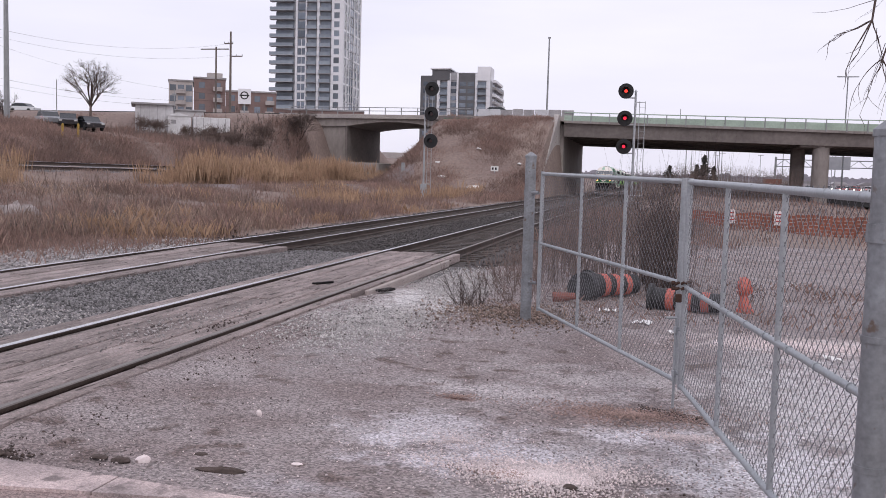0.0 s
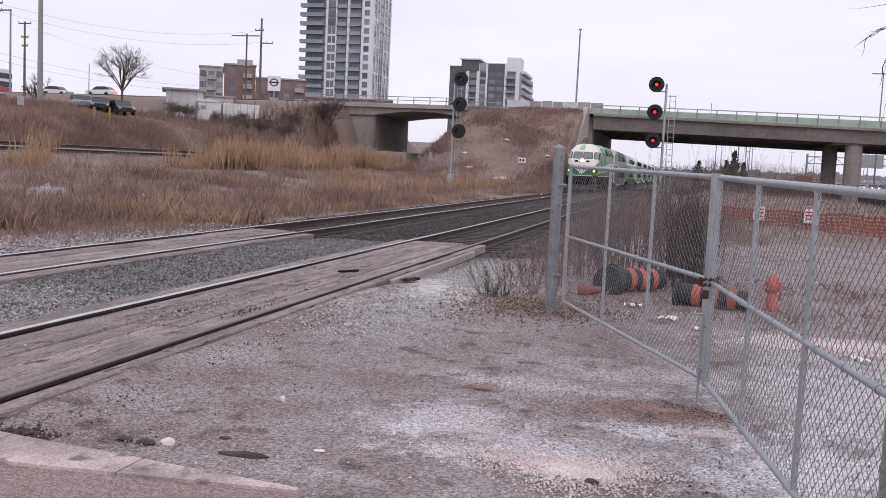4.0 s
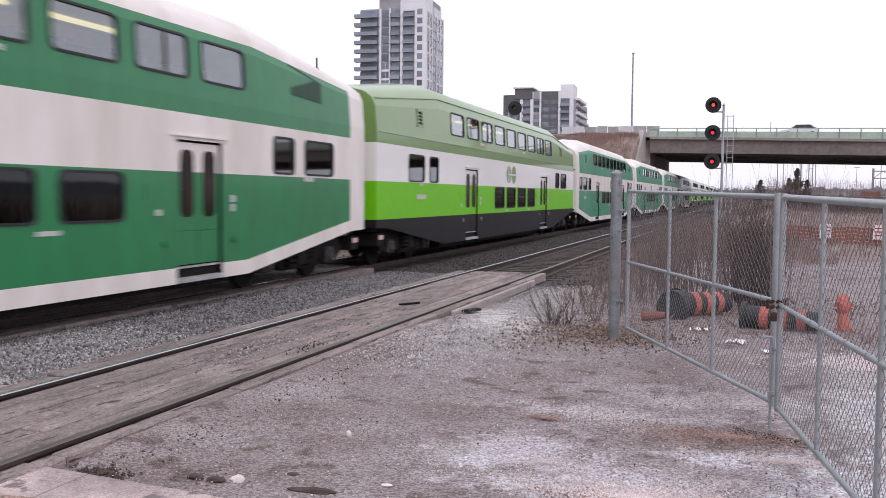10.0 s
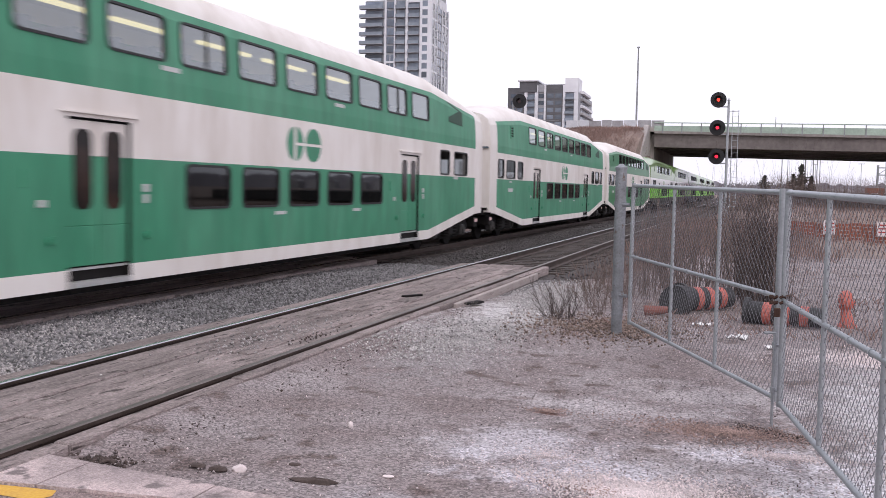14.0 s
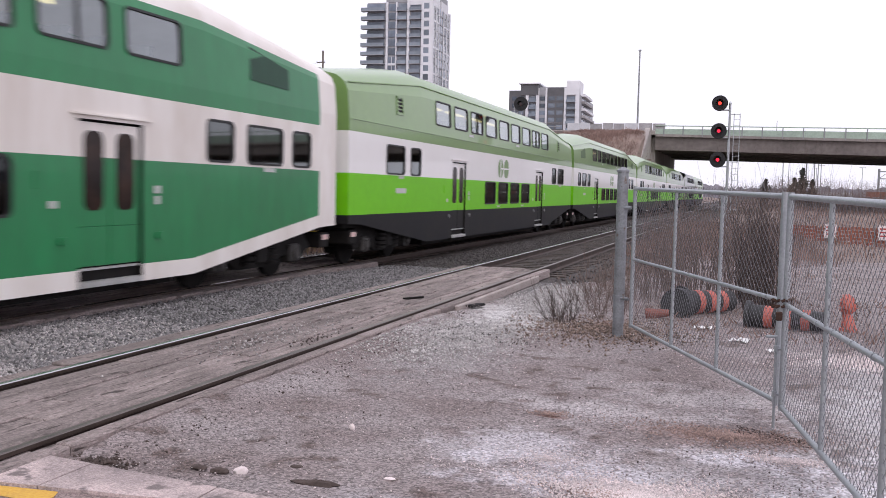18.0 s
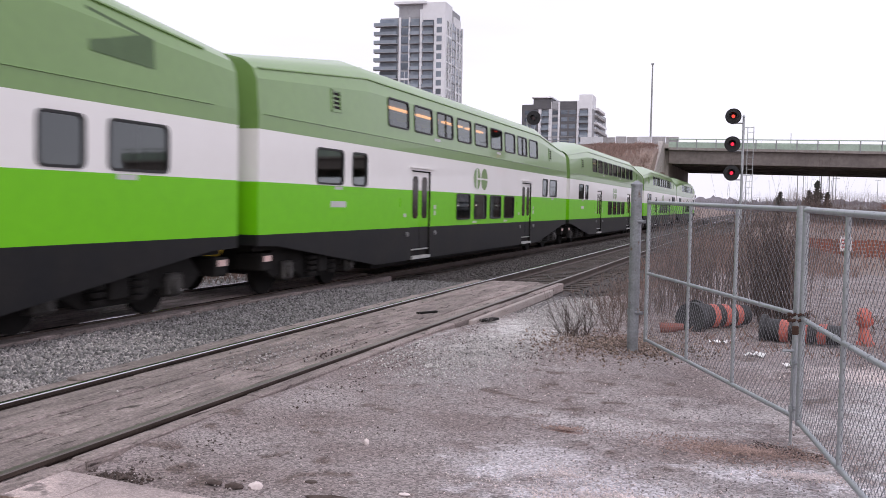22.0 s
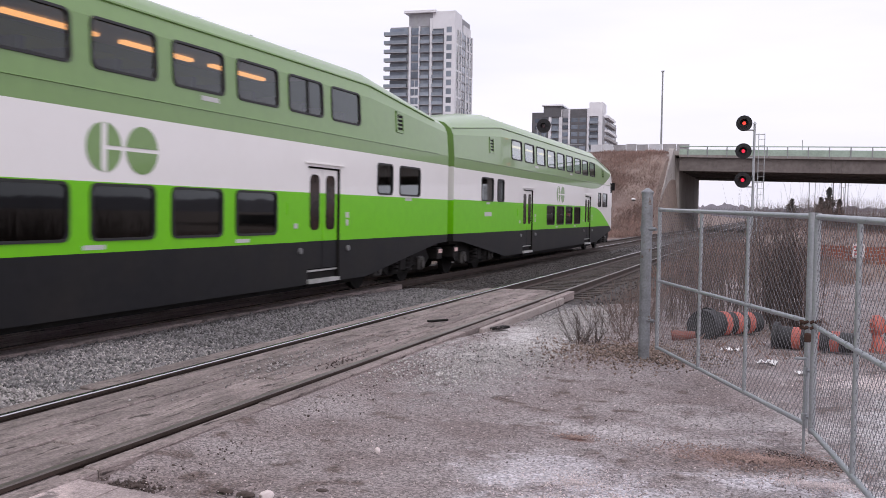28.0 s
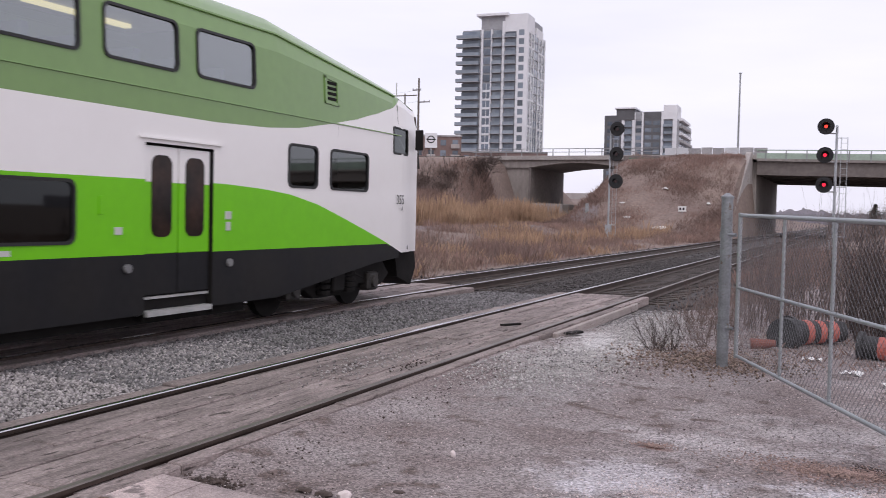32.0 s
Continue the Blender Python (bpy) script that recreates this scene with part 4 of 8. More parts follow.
                part("mesh_panel", q, M_MESHGREEN if paint_old else M_MESHLEAF, th, "dark intake panel")
        for y in ((3.75 if cab else 3.3, 22.4) if not old else (3.55,)):
            if (rear3 and y > 20) or (front3 and not paint_old and y < 10):
                continue
            v = Mesh()
            for zz in (3.62, 3.72, 3.82, 3.92):
                p = body_point(y, zz, s, 0.01, cab)
                v.box(p[0] - 0.012, p[0] + 0.012, y - 0.13, y + 0.13, p[2] - 0.03, p[2] + 0.012)
            fr = Mesh()
            for ya, yb, za, zb in ((y - 0.22, y - 0.16, 3.5, 4.02), (y + 0.16, y + 0.22, 3.5, 4.02), (y - 0.22, y + 0.22, 3.96, 4.02), (y - 0.22, y + 0.22, 3.5, 3.56)):
                fr.add([body_point(yy, zz, s, o, cab) for o in (0, 0.02) for yy, zz in ((ya, za), (yb, za), (yb, zb), (ya, zb))], [(0, 1, 2, 3), (4, 5, 6, 7), (0, 1, 5, 4), (1, 2, 6, 5), (2, 3, 7, 6), (3, 0, 4, 7)])
            part("vent_frame", fr, upper, th)
            part("vent_slats", v, M_UNDER, th)
    # running gear and the ends
    for yc in (3.0, CAR - 3.0):
        bogie(th, yc)
    u = Mesh().box(-1.25, 1.25, 5.6, 20.4, 0.24, 0.5).box(-1.3, 1.3, 0.5, CAR - 0.5, 0.84, 1.0).box(-0.9, 0.9, 0.9, 1.5, 0.5, 0.9).box(-0.9, 0.9, CAR - 1.5, CAR - 0.9, 0.5, 0.9)
    for s in (-1, 1):
        u.tube((s * 1.15, 5.0, 0.6), (s * 1.15, 6.4, 0.6), 0.17, n=10).tube((s * 1.15, CAR - 6.4, 0.6), (s * 1.15, CAR - 5.0, 0.6), 0.17, n=10)
    part("underframe", u, M_UNDER, th)
    for y0, y1, s in ((lead - 0.16, lead + 0.01, 1), (TRAIL - 0.01, TRAIL + 0.15, -1)):
        if cab and s < 0:
            continue
        part("gangway", Mesh().box(-0.55, 0.55, y0, y1, 1.1, 3.4, 0.03), M_BLACK, th)
        part("coupler", Mesh().box(-0.14, 0.14, -0.05 if s > 0 else y0 - 0.3, y1 + 0.3 if s > 0 else CAR + 0.02, 0.72, 1.02, 0.03), M_UNDER, th)
        for x in (-1.15, 1.15):
            y = y0 + (0.55 if s > 0 else -0.37)
            part("end_step", Mesh().box(x - 0.25, x + 0.25, y - 0.1, y + 0.25, 0.5, 0.8, 0.02), M_UNDER, th)
            part("end_marker", Mesh().box(x + (0.26 if x > 0 else -0.27), x + (0.27 if x > 0 else -0.26), y - 0.05, y + 0.2, 0.66, 0.76), M_PINKTAG, th)
        part("brake_hose", Mesh().wire([(0.9, y0 + 0.1, 1.0), (0.8, y0 + 0.05, 0.8), (0.6, y0 + 0.05, 0.72), (0.4, y0 + 0.1, 0.85)], 0.04), M_YELLOW, th)
    if cab:
        # driving end: a raked windscreen wall, lamps, coupler and number
        e = Mesh()
        y = CAR + 0.1
        part("driving_wall", Mesh().box(-1.24, 1.24, y - 0.06, y + 0.16, 0.95, 2.62, 0.06), white, th, "white driving end wall")
        part("windscreen", Mesh().prism([(y + 0.18, 2.6), (y - 0.05, 3.62), (y - 0.12, 3.62), (y + 0.05, 2.6)], "x", -1.27, 1.27), M_DOORGLASS, th)
        for x in (-0.85, 0.85):
            part("tail_lamp", Mesh().tube((x, y + 0.08, 1.35), (x, y + 0.14, 1.35), 0.09, n=12), M_STEP, th)
        part("plow", Mesh().prism([(y - 0.5, 0.85), (y + 0.35, 0.95), (y + 0.42, 0.6), (y + 0.2, 0.25), (y - 0.4, 0.45)], "x", -1.1, 1.1), M_UNDER, th)
        part("coupler", Mesh().box(-0.16, 0.16, y, y + 0.6, 0.7, 1.0, 0.03), M_UNDER, th)
        part("brake_hose", Mesh().wire([(0.7, y + 0.2, 0.95), (0.7, y + 0.48, 0.85), (0.7, y + 0.5, 0.55), (0.7, y + 0.42, 0.4)], 0.025), M_BLACK, th)
        part("antenna", Mesh().tube((0.9, y - 0.2, 3.7), (0.9, y - 0.2, 4.3), 0.012, n=5), M_STEP, th)
        part("mirror", Mesh().box(1.34, 1.5, y - 0.2, y - 0.15, 2.95, 3.35, 0.01), M_UNDER, th)
        part("door_seam", Mesh().wire([(1.405, 25.22, 0.98), (1.41, 25.2, 3.3)], 0.01, 4), M_UNDER, th)
        for text, yy, zz, size in (("355", 24.70, 1.87, 0.25), ("A", 24.9, 1.74, 0.13)):
            cu = bpy.data.curves.new("number", "FONT")
            cu.body, cu.size = text, size
            tmp = new("tmp", cu)
            me = bpy.data.meshes.new_from_object(tmp.evaluated_get(bpy.context.evaluated_depsgraph_get()))
            bpy.data.objects.remove(tmp)
            me.materials.clear()
            me.materials.append(M_NUMBER)
            ob = part("number", me, None, th, "black fleet numeral")
            ob.matrix_basis = pose(body_point(yy, 1.9, 1, 0.03, True)[0], yy, zz, 90, 0, 90 + 4)
    return th


TRAIN = []
c_green = coach("dark green and soiled white double deck coach on the rails", "old", M_GREEN, M_GREEN, M_WHITEDIRTY, M_WHITEDIRTY)
c_teal = coach("faded teal green and white double deck coach on the rails", "old", M_TEAL, M_TEAL, M_WHITEDIRTY, M_WHITEDIRTY)
c_teal3 = coach("faded teal double deck coach with three rear end windows", "old", M_TEAL, M_TEAL, M_WHITEDIRTY, M_WHITEDIRTY, rear3=True)
c_green3 = coach("dark green double deck coach with three rear end windows", "old", M_GREEN, M_GREEN, M_WHITEDIRTY, M_WHITEDIRTY, rear3=True, plan="new")
c_lime = coach("two-tone lime green and white double deck coach", "new", M_LEAFGREEN, M_LIME, M_WHITE, M_CHARCOAL, front3=False)
c_lime3 = coach("two-tone lime and white coach with three front end windows", "new", M_LEAFGREEN, M_LIME, M_WHITE, M_CHARCOAL, front3=True, plan="old")
c_warm = coach("lime and white double deck coach with warm lamps inside", "new", M_LEAFGREEN, M_LIME, M_WHITE, M_CHARCOAL, pane=M_PANEWARM, lamp=M_LAMPWARM, front3=False)
c_cab = coach("white and lime cab coach with a driving end", "new", M_LEAFGREEN, M_LIME, M_WHITE, M_CHARCOAL, front3=False, cab=True)
for i, proto in enumerate((c_green, c_lime, c_teal, c_teal, c_teal3, c_green3, c_lime, c_lime3, c_warm, c_lime, c_warm, c_cab)):
    used = [o for o, _ in TRAIN]
    ob = proto if proto not in used else copy_thing(proto, pose(TRACK_B, i * CAR, 0))
    TRAIN.append((ob, i * CAR + {1: 0.1, 9: 0.05, 10: 0.15}.get(i, 0.0)))

# ---- the locomotive ----
M_PALEGREEN = mat("pale_green_hood_paint", (0.33, 0.50, 0.38), 0.45, var=0.15, scale=0.8, fine=6, bump=0.0)
M_HEADLAMP = glow("headlamp_glow", (1.0, 0.66, 0.3), 30.0)
M_DITCHLAMP = glow("ditch_lamp_glow", (1.0, 0.5, 0.16), 3.5)
M_SCREEN = glass("sky_grey_windscreen_glass", (0.18, 0.17, 0.18), 0.24)
M_PLOW = mat("scuffed_dark_plow", (0.022, 0.022, 0.025), 0.6, var=0.4, scale=2, fine=20)
M_LENSRED = mat("dull_red_lens", (0.12, 0.012, 0.01), 0.3, var=0.1)
M_LOCOSTEP = mat("grimy_step_plate", (0.12, 0.115, 0.11), 0.6, 0.3, var=0.3)
M_GRILLE = mat("dark_intake_mesh", (0.04, 0.045, 0.045), 0.5, 0.3, var=0.2, scale=4, fine=60, bump=0.3)

LOCO_W = [(0.9, 1.5), (3.55, 1.5), (3.75, 1.46), (4.05, 1.30), (4.35, 1.04), (4.52, 0.72), (4.6, 0.0)]
LOCO_F = [(0.9, -20.75), (1.5, -20.85), (2.2, -20.85), (2.7, -20.7), (3.08, -20.45), (3.5, -19.95), (3.9, -19.5), (4.2, -19.0), (4.45, -18.3), (4.6, -17.2)]
NOSE_R = 1.5
ROOF_EDGE = [(2.7, -19.25), (3.03, -18.8), (3.37, -18.2), (3.92, -17.25), (4.04, -16.7), (4.17, -15.7), (4.35, -14.6), (4.56, -13.2)]


def loco_point(q, z, off=0.0):
    """The shell at height z. q from -1 to 1 runs round the nose; past 1 it runs back along the side, a metre for each unit."""
    w, yf = lerp_table(LOCO_W, z), lerp_table(LOCO_F, z)
    a = min(1.0, abs(q)) * math.pi / 2
    r = min(NOSE_R, 1.2 * w)
    x = w * math.sin(a) ** 0.72
    y = yf + r * (1 - math.cos(a) ** 0.72) + max(0.0, abs(q) - 1)
    ny = -math.cos(a)
    return (math.copysign(x + off * math.sin(a), q), y + off * ny, z + off * 0.3 * max(0, z - 2.6))


def across(f):
    """The q at which the nose is f of its half width."""
    return math.copysign(math.asin(min(1.0, abs(f)) ** (1 / 0.72)) * 2 / math.pi, f)


HOOD_W = [(3.55, 1.5), (3.8, 1.45), (4.1, 1.33), (4.4, 1.16), (4.6, 0.95), (4.66, 0.7)]


def hood_side(y, z, s, off=0.0):
    """The steeper shoulder of the engine hood, behind the cab."""
    return (s * (lerp_table(HOOD_W, z) + off), y, z + off * smooth(3.5, 4.2, z))


def loco_side(y, z, s, off=0.0):
    w = lerp_table(LOCO_W, z)
    return (s * (w + off), y, z + off * smooth(3.5, 4.2, z))


def loco_patch(qs, zs, off, keep=None):
    m = Mesh()
    for z0, z1 in zip(zs, zs[1:]):
        for q0, q1 in zip(qs, qs[1:]):
            if keep and not keep((q0 + q1) / 2, (z0 + z1) / 2):
                continue
            m.quad(loco_point(q0, z0, off), loco_point(q1, z0, off), loco_point(q1, z1, off), loco_point(q0, z1, off))
    return m


def weld(m):
    seen, remap, vs = {}, [], []
    for p in m.v:
        k = tuple(round(c, 4) for c in p)
        if k not in seen:
            seen[k] = len(vs)
            vs.append(p)
        remap.append(seen[k])
    m.v, m.f = vs, [tuple(remap[i] for i in f) for f in m.f]
    m.f = [f for f in m.f if len(set(f)) == len(f)]
    return m


def locomotive():
    th = thing("locomotive", "green and white diesel locomotive with glowing headlamps", "locomotive")
    zs = [z for z in [1.45 + 0.04 * i for i in range(80)] if z < 4.56] + [4.56]
    white_f = [(1.45, 0.0), (1.6, 0.0), (1.75, 0.14), (2.2, 0.52), (2.45, 0.82), (2.6, 0.94), (2.72, 0.985), (2.8, 0.999), (4.56, 0.999)]
    edge = lambda z: lerp_table(white_f, z)
    shield, sides = Mesh(), {-1: Mesh(), 1: Mesh()}
    for z0, z1 in zip(zs, zs[1:]):
        for i in range(28):
            k0, k1 = -1 + i / 14, -1 + (i + 1) / 14
            shield.quad(loco_point(across(k0 * edge(z0)), z0), loco_point(across(k1 * edge(z0)), z0), loco_point(across(k1 * edge(z1)), z1), loco_point(across(k0 * edge(z1)), z1))
        for sd in (-1, 1):
            for i in range(16):
                q = lambda k, z: sd * (across(edge(z)) + (1 - across(edge(z))) * k / 16)
                sides[sd].quad(loco_point(q(i, z0), z0), loco_point(q(i + 1, z0), z0), loco_point(q(i + 1, z1), z1), loco_point(q(i, z1), z1))
    part("nose_shield", weld(shield), M_CREAM, th, "white shield-shaped nose panel", smooth=True)
    for sd in (-1, 1):
        part("nose_side", weld(sides[sd]), M_GREEN, th, "green lower nose panel", smooth=True)
    y_rear = -1.05
    # hood sides behind the nose
    for s in (-1, 1):
        for nm, za, zb, mt in (("side_panel", 1.45, 3.58, M_GREEN), ("hood_slope", 3.58, 4.56, M_PALEGREEN)):
            m = Mesh()
            lv = [za] + [z for z in zs if za < z < zb] + [zb]
            for z0, z1 in zip(lv, lv[1:]):
                y0, y1 = (lerp_table(LOCO_F, z) + min(NOSE_R, 1.2 * lerp_table(LOCO_W, z)) for z in (z0, z1))
                m.quad((s * lerp_table(LOCO_W, z0), y0, z0), (s * lerp_table(LOCO_W, z0), y_rear, z0), (s * lerp_table(LOCO_W, z1), y_rear, z1), (s * lerp_table(LOCO_W, z1), y1, z1))
            part(nm, weld(m), mt, th, smooth=True)
        # white of the shield, carried back over the cab roof
        m = Mesh()
        lv = [2.76 + 0.1 * i for i in range(18)] + [4.555]
        y_nose = lambda z: lerp_table(LOCO_F, z) + min(NOSE_R, 1.2 * lerp_table(LOCO_W, z)) - 0.03
        for z0, z1 in zip(lv, lv[1:]):
            m.quad(*[loco_side(y, z, s, 0.006) for y, z in ((y_nose(z0), z0), (max(y_nose(z0) + 0.01, lerp_table(ROOF_EDGE, z0)), z0), (max(y_nose(z1) + 0.01, lerp_table(ROOF_EDGE, z1)), z1), (y_nose(z1), z1))])
        part("cab_roof_panel", m, M_CREAM, th)
        # pale stripe that sweeps down to the nose
        m = Mesh()
        top = [(-20.3, 1.60), (-19.65, 1.79), (-18.8, 2.02), (-17.3, 2.25), (-15.8, 2.37), (-12.4, 2.57), (-8.0, 2.76), (-1.05, 2.96)]
        bot = [(-20.3, 1.57), (-19.65, 1.67), (-18.8, 1.73), (-17.3, 1.79), (-15.8, 1.83), (-12.4, 1.89), (-8.0, 2.02), (-1.05, 2.09)]
        ys = sorted({y for y, _ in top} | {-20.1, -19.9, -19.4, -18.0, -14.2, -10.0})
        for a, b in zip(ys, ys[1:]):
            bend = lambda y: 1 - max(0.0, 1 - (y + 20.85) / NOSE_R) ** 2.78
            pa = lambda y, t: (s * (1.5 * bend(y) ** 0.36 + 0.008), y, lerp_table(t, y))
            m.quad(pa(a, bot), pa(b, bot), pa(b, top), pa(a, top))
        part("side_stripe", m, M_CREAM, th, "cream side stripe")
        part("sill_stripe", Mesh().box(min(s * 1.49, s * 1.53), max(s * 1.49, s * 1.53), -19.6, y_rear, 1.40, 1.47), M_CREAM, th)
        # the shoulder of the engine hood, with a raked front
        sh = Mesh()
        lv = [z for z, _ in HOOD_W]
        rows_ = [[hood_side(-13.1 + 0.9 * (z - 3.55), z, s) for z in lv] + [(s * 0.5, -12.0, 4.66)], [hood_side(y_rear, z, s) for z in lv] + [(s * 0.5, y_rear, 4.66)]]
        sh.v = rows_[0] + rows_[1]
        k = len(rows_[0])
        sh.f = [(i, i + 1, k + i + 1, k + i) for i in range(k - 1)] + [tuple(range(k)), tuple(range(k, 2 * k))]
        part("hood_shoulder", sh, M_PALEGREEN, th)
        # engine bay intakes and one recess sunk into the slope of the hood, each with a lighter rim
        # the dark green one is the recess, its shade put into the colour
        for y0, y1, za, zb, mt, side_at in ((-15.8, -13.8, 4.0, 4.2, M_GRILLE, loco_side), (-15.7, -13.7, 3.62, 3.86, M_GRILLE, loco_side), (-12.3, -8.7, 3.6, 4.2, M_MESHGREEN, hood_side), (-8.6, -6.0, 3.62, 4.38, M_GRILLE, hood_side), (-6.0, -3.7, 3.62, 4.38, M_GRILLE, hood_side), (-3.55, -1.15, 3.6, 4.38, M_GRILLE, hood_side)):
            sk = 0.5 if zb - za > 0.3 else 0.15
            lv = [za] + [z for z, _ in (HOOD_W if side_at is hood_side else LOCO_W) if za < z < zb] + [zb]
            m, rim, slats = Mesh(), Mesh(), Mesh()
            d_at = lambda z: sk * (z - za) / (zb - za)
            lead = lambda z: y0 + (0.5 * (z - za) if side_at is hood_side else 0.35 - d_at(z))
            for z0, z1 in zip(lv, lv[1:]):
                m.quad(side_at(lead(z0), z0, s, 0.006), side_at(y1 - d_at(z0), z0, s, 0.006), side_at(y1 - d_at(z1), z1, s, 0.006), side_at(lead(z1), z1, s, 0.006))
            rim.wire([side_at(lead(z), z, s, 0.02) for z in lv], 0.03, 5).wire([side_at(y1 - d_at(z), z, s, 0.02) for z in lv], 0.03, 5)
            for z in (za, zb):
                rim.wire([side_at(lead(z), z, s, 0.02), side_at(y1 - d_at(z), z, s, 0.02)], 0.025, 5)
            for k in range(1, 9):
                z = za + (zb - za) * k / 9
                slats.wire([side_at(lead(z), z, s, 0.008), side_at(y1 - d_at(z), z, s, 0.008)], 0.006, 4)
            g = part("intake_grille", m, mt, th)
            part("grille_rim", rim, M_GREEN if mt is M_MESHGREEN else M_PALEGREEN, g)
            part("grille_slats", slats, mt, g)
        # cab side window, doors, grilles, steps
        wz = Mesh()
        wz.v = [loco_side(y, z, s, 0.01) for y, z in ((-18.45, 3.03), (-16.65, 3.0), (-16.6, 3.52), (-16.75, 3.6), (-17.35, 3.6))]
        wz.f = [tuple(range(5))]
        part("cab_side_window", wz, M_PANEDK, th)
        part("mirror", Mesh().box(min(s * 1.53, s * 1.7), max(s * 1.53, s * 1.7), -17.85, -17.77, 3.0, 3.56, 0.02), M_STEP, th)
        for y0, y1 in ((-16.3, -15.75), (-12.2, -11.75)):
            d = Mesh()
            for a, b, c, e in ((y0, y0 + 0.05, 1.5, 3.5), (y1 - 0.05, y1, 1.5, 3.5), (y0, y1, 3.46, 3.5)):
                d.box(min(s * 1.49, s * 1.512), max(s * 1.49, s * 1.512), a, b, c, e)
            part("side_door", d, M_GREEN, th)
            hr = Mesh()
            for y in (y0 - 0.06, y1 + 0.06):
                hr.tube((s * 1.56, y, 1.5), (s * 1.56, y, 2.9), 0.018, n=6)
            part("handrail", hr, M_GALV, th)
            for k in range(4):
                part("ladder_step", Mesh().box(min(s * 1.3, s * 1.52), max(s * 1.3, s * 1.52), y0 + 0.1, y1 - 0.1, 0.42 + 0.25 * k, 0.46 + 0.25 * k), M_LOCOSTEP, th)
        for za, n, mt in ((1.52, 4, M_GREEN), (1.80, 4, M_CREAM)):
            g = Mesh()
            for k in range(n):
                g.box(min(s * 1.5, s * 1.53), max(s * 1.5, s * 1.53), -18.1, -16.9, za + 0.068 * k, za + 0.035 + 0.068 * k)
            part("side_grille", g, mt, th)
        part("corner_valance", Mesh().prism([(-20.1, 1.42), (-19.43, 1.42), (-19.8, 1.14), (-20.1, 1.2)], "x", s * 1.34, s * 1.38), M_GREEN, th, "green corner plate below the sill")
        disc_logo(th, -3.78, 2.56, 1.4, 0.64, s, M_GREEN, lambda y, z, sd, off: loco_side(y, z, sd, off + 0.004))
        part("number_bar", Mesh().quad(*[loco_side(y, z, s, 0.007) for y, z in ((-19.0, 2.28), (-18.22, 2.30), (-18.22, 2.6), (-19.0, 2.58))]), M_TAG, th, "pale unit number bar")
        part("marking_bar", Mesh().quad(*[loco_side(y, z, s, 0.007) for y, z in ((-18.05, 2.38), (-16.95, 2.40), (-16.95, 2.49), (-18.05, 2.51))]), M_TAG, th)
        lines = Mesh()
        for z in (3.28, 1.62):
            lines.wire([loco_side(y, z, s, 0.004) for y in (-17.0, y_rear)], 0.01, 4)
        part("side_rib", lines, M_GREEN, th)
    wrap = lambda f: across(f) if abs(f) <= 1 else math.copysign(1 + 3 * (abs(f) - 1), f)
    # windscreens: four raked panes with rounded corners, lamps and the nose mark
    for q0, q1, tilt in ((-1.10, -0.70, -0.02), (-0.63, -0.04, -0.02), (0.04, 0.63, 0.02), (0.70, 1.10, 0.02)):
        for nm, grow, off, mt in (("windscreen_seal", 0.03, 0.012, M_UNDER), ("windscreen", 0.0, 0.02, M_SCREEN)):
            m = Mesh()
            za, zb = 3.1 - grow, 3.72 + grow
            for j in range(16):
                za_, zb_ = za + (zb - za) * j / 16, za + (zb - za) * (j + 1) / 16
                ends = []
                for z in (za_, zb_):
                    c = max(0.0, 0.12 - min(z - za, zb - z)) / 0.12
                    inset = 0.085 * (1 - math.sqrt(max(0.0, 1 - c * c)))
                    sh = tilt * (z - za) / (zb - za) * 2
                    ends.append((q0 - grow * 0.8 + inset - min(0, sh), q1 + grow * 0.8 - inset - max(0, sh)))
                for i in range(10):
                    f = lambda e, k: wrap(e[0] + (e[1] - e[0]) * k / 10)
                    m.quad(loco_point(f(ends[0], i), za_, off), loco_point(f(ends[0], i + 1), za_, off), loco_point(f(ends[1], i + 1), zb_, off), loco_point(f(ends[1], i), zb_, off))
            part(nm, weld(m), mt, th, smooth=True)
    row = lambda f0, f1, n=4: [across(f0 + (f1 - f0) * i / n) for i in range(n + 1)]
    hb = part("headlamp_box", weld(loco_patch(row(-0.2, 0.2), [2.74, 2.87, 3.0], 0.02)), M_UNDER, th)
    for x in (-0.12, 0.12):
        p = loco_point(across(x / 1.5), 2.87, 0.02)
        part("headlamp", Mesh().tube((x, p[1] + 0.02, 2.87), (x, p[1] - 0.03, 2.87), 0.105, n=14), M_HEADLAMP, hb)
    for f in (-0.36, 0.36):
        part("number_box", weld(loco_patch(row(f - 0.11, f + 0.11), [2.75, 2.92], 0.015)), M_UNDER, th)
    for sd in (-1, 1):
        part("ditch_lamp_hood", weld(loco_patch(row(sd * 0.46, sd * 0.84), [1.8, 1.93, 2.06], 0.015)), M_UNDER, th)
        p = loco_point(across(sd * 0.76), 1.93, 0.04)
        part("ditch_lamp", Mesh().tube((p[0], p[1] + 0.06, 1.93), (p[0], p[1] - 0.05, 1.93), 0.115, n=14), M_DITCHLAMP, th)
        p = loco_point(across(sd * 0.56), 1.93, 0.03)
        part("marker_lamp", Mesh().tube((p[0], p[1] + 0.05, 1.93), (p[0], p[1] - 0.02, 1.93), 0.08, n=14), M_STEP, th)
        part("red_marker", Mesh().box(sd * 1.1 - 0.12, sd * 1.1 + 0.12, -20.79, -20.7, 1.22, 1.34, 0.01), M_LENSRED, th)
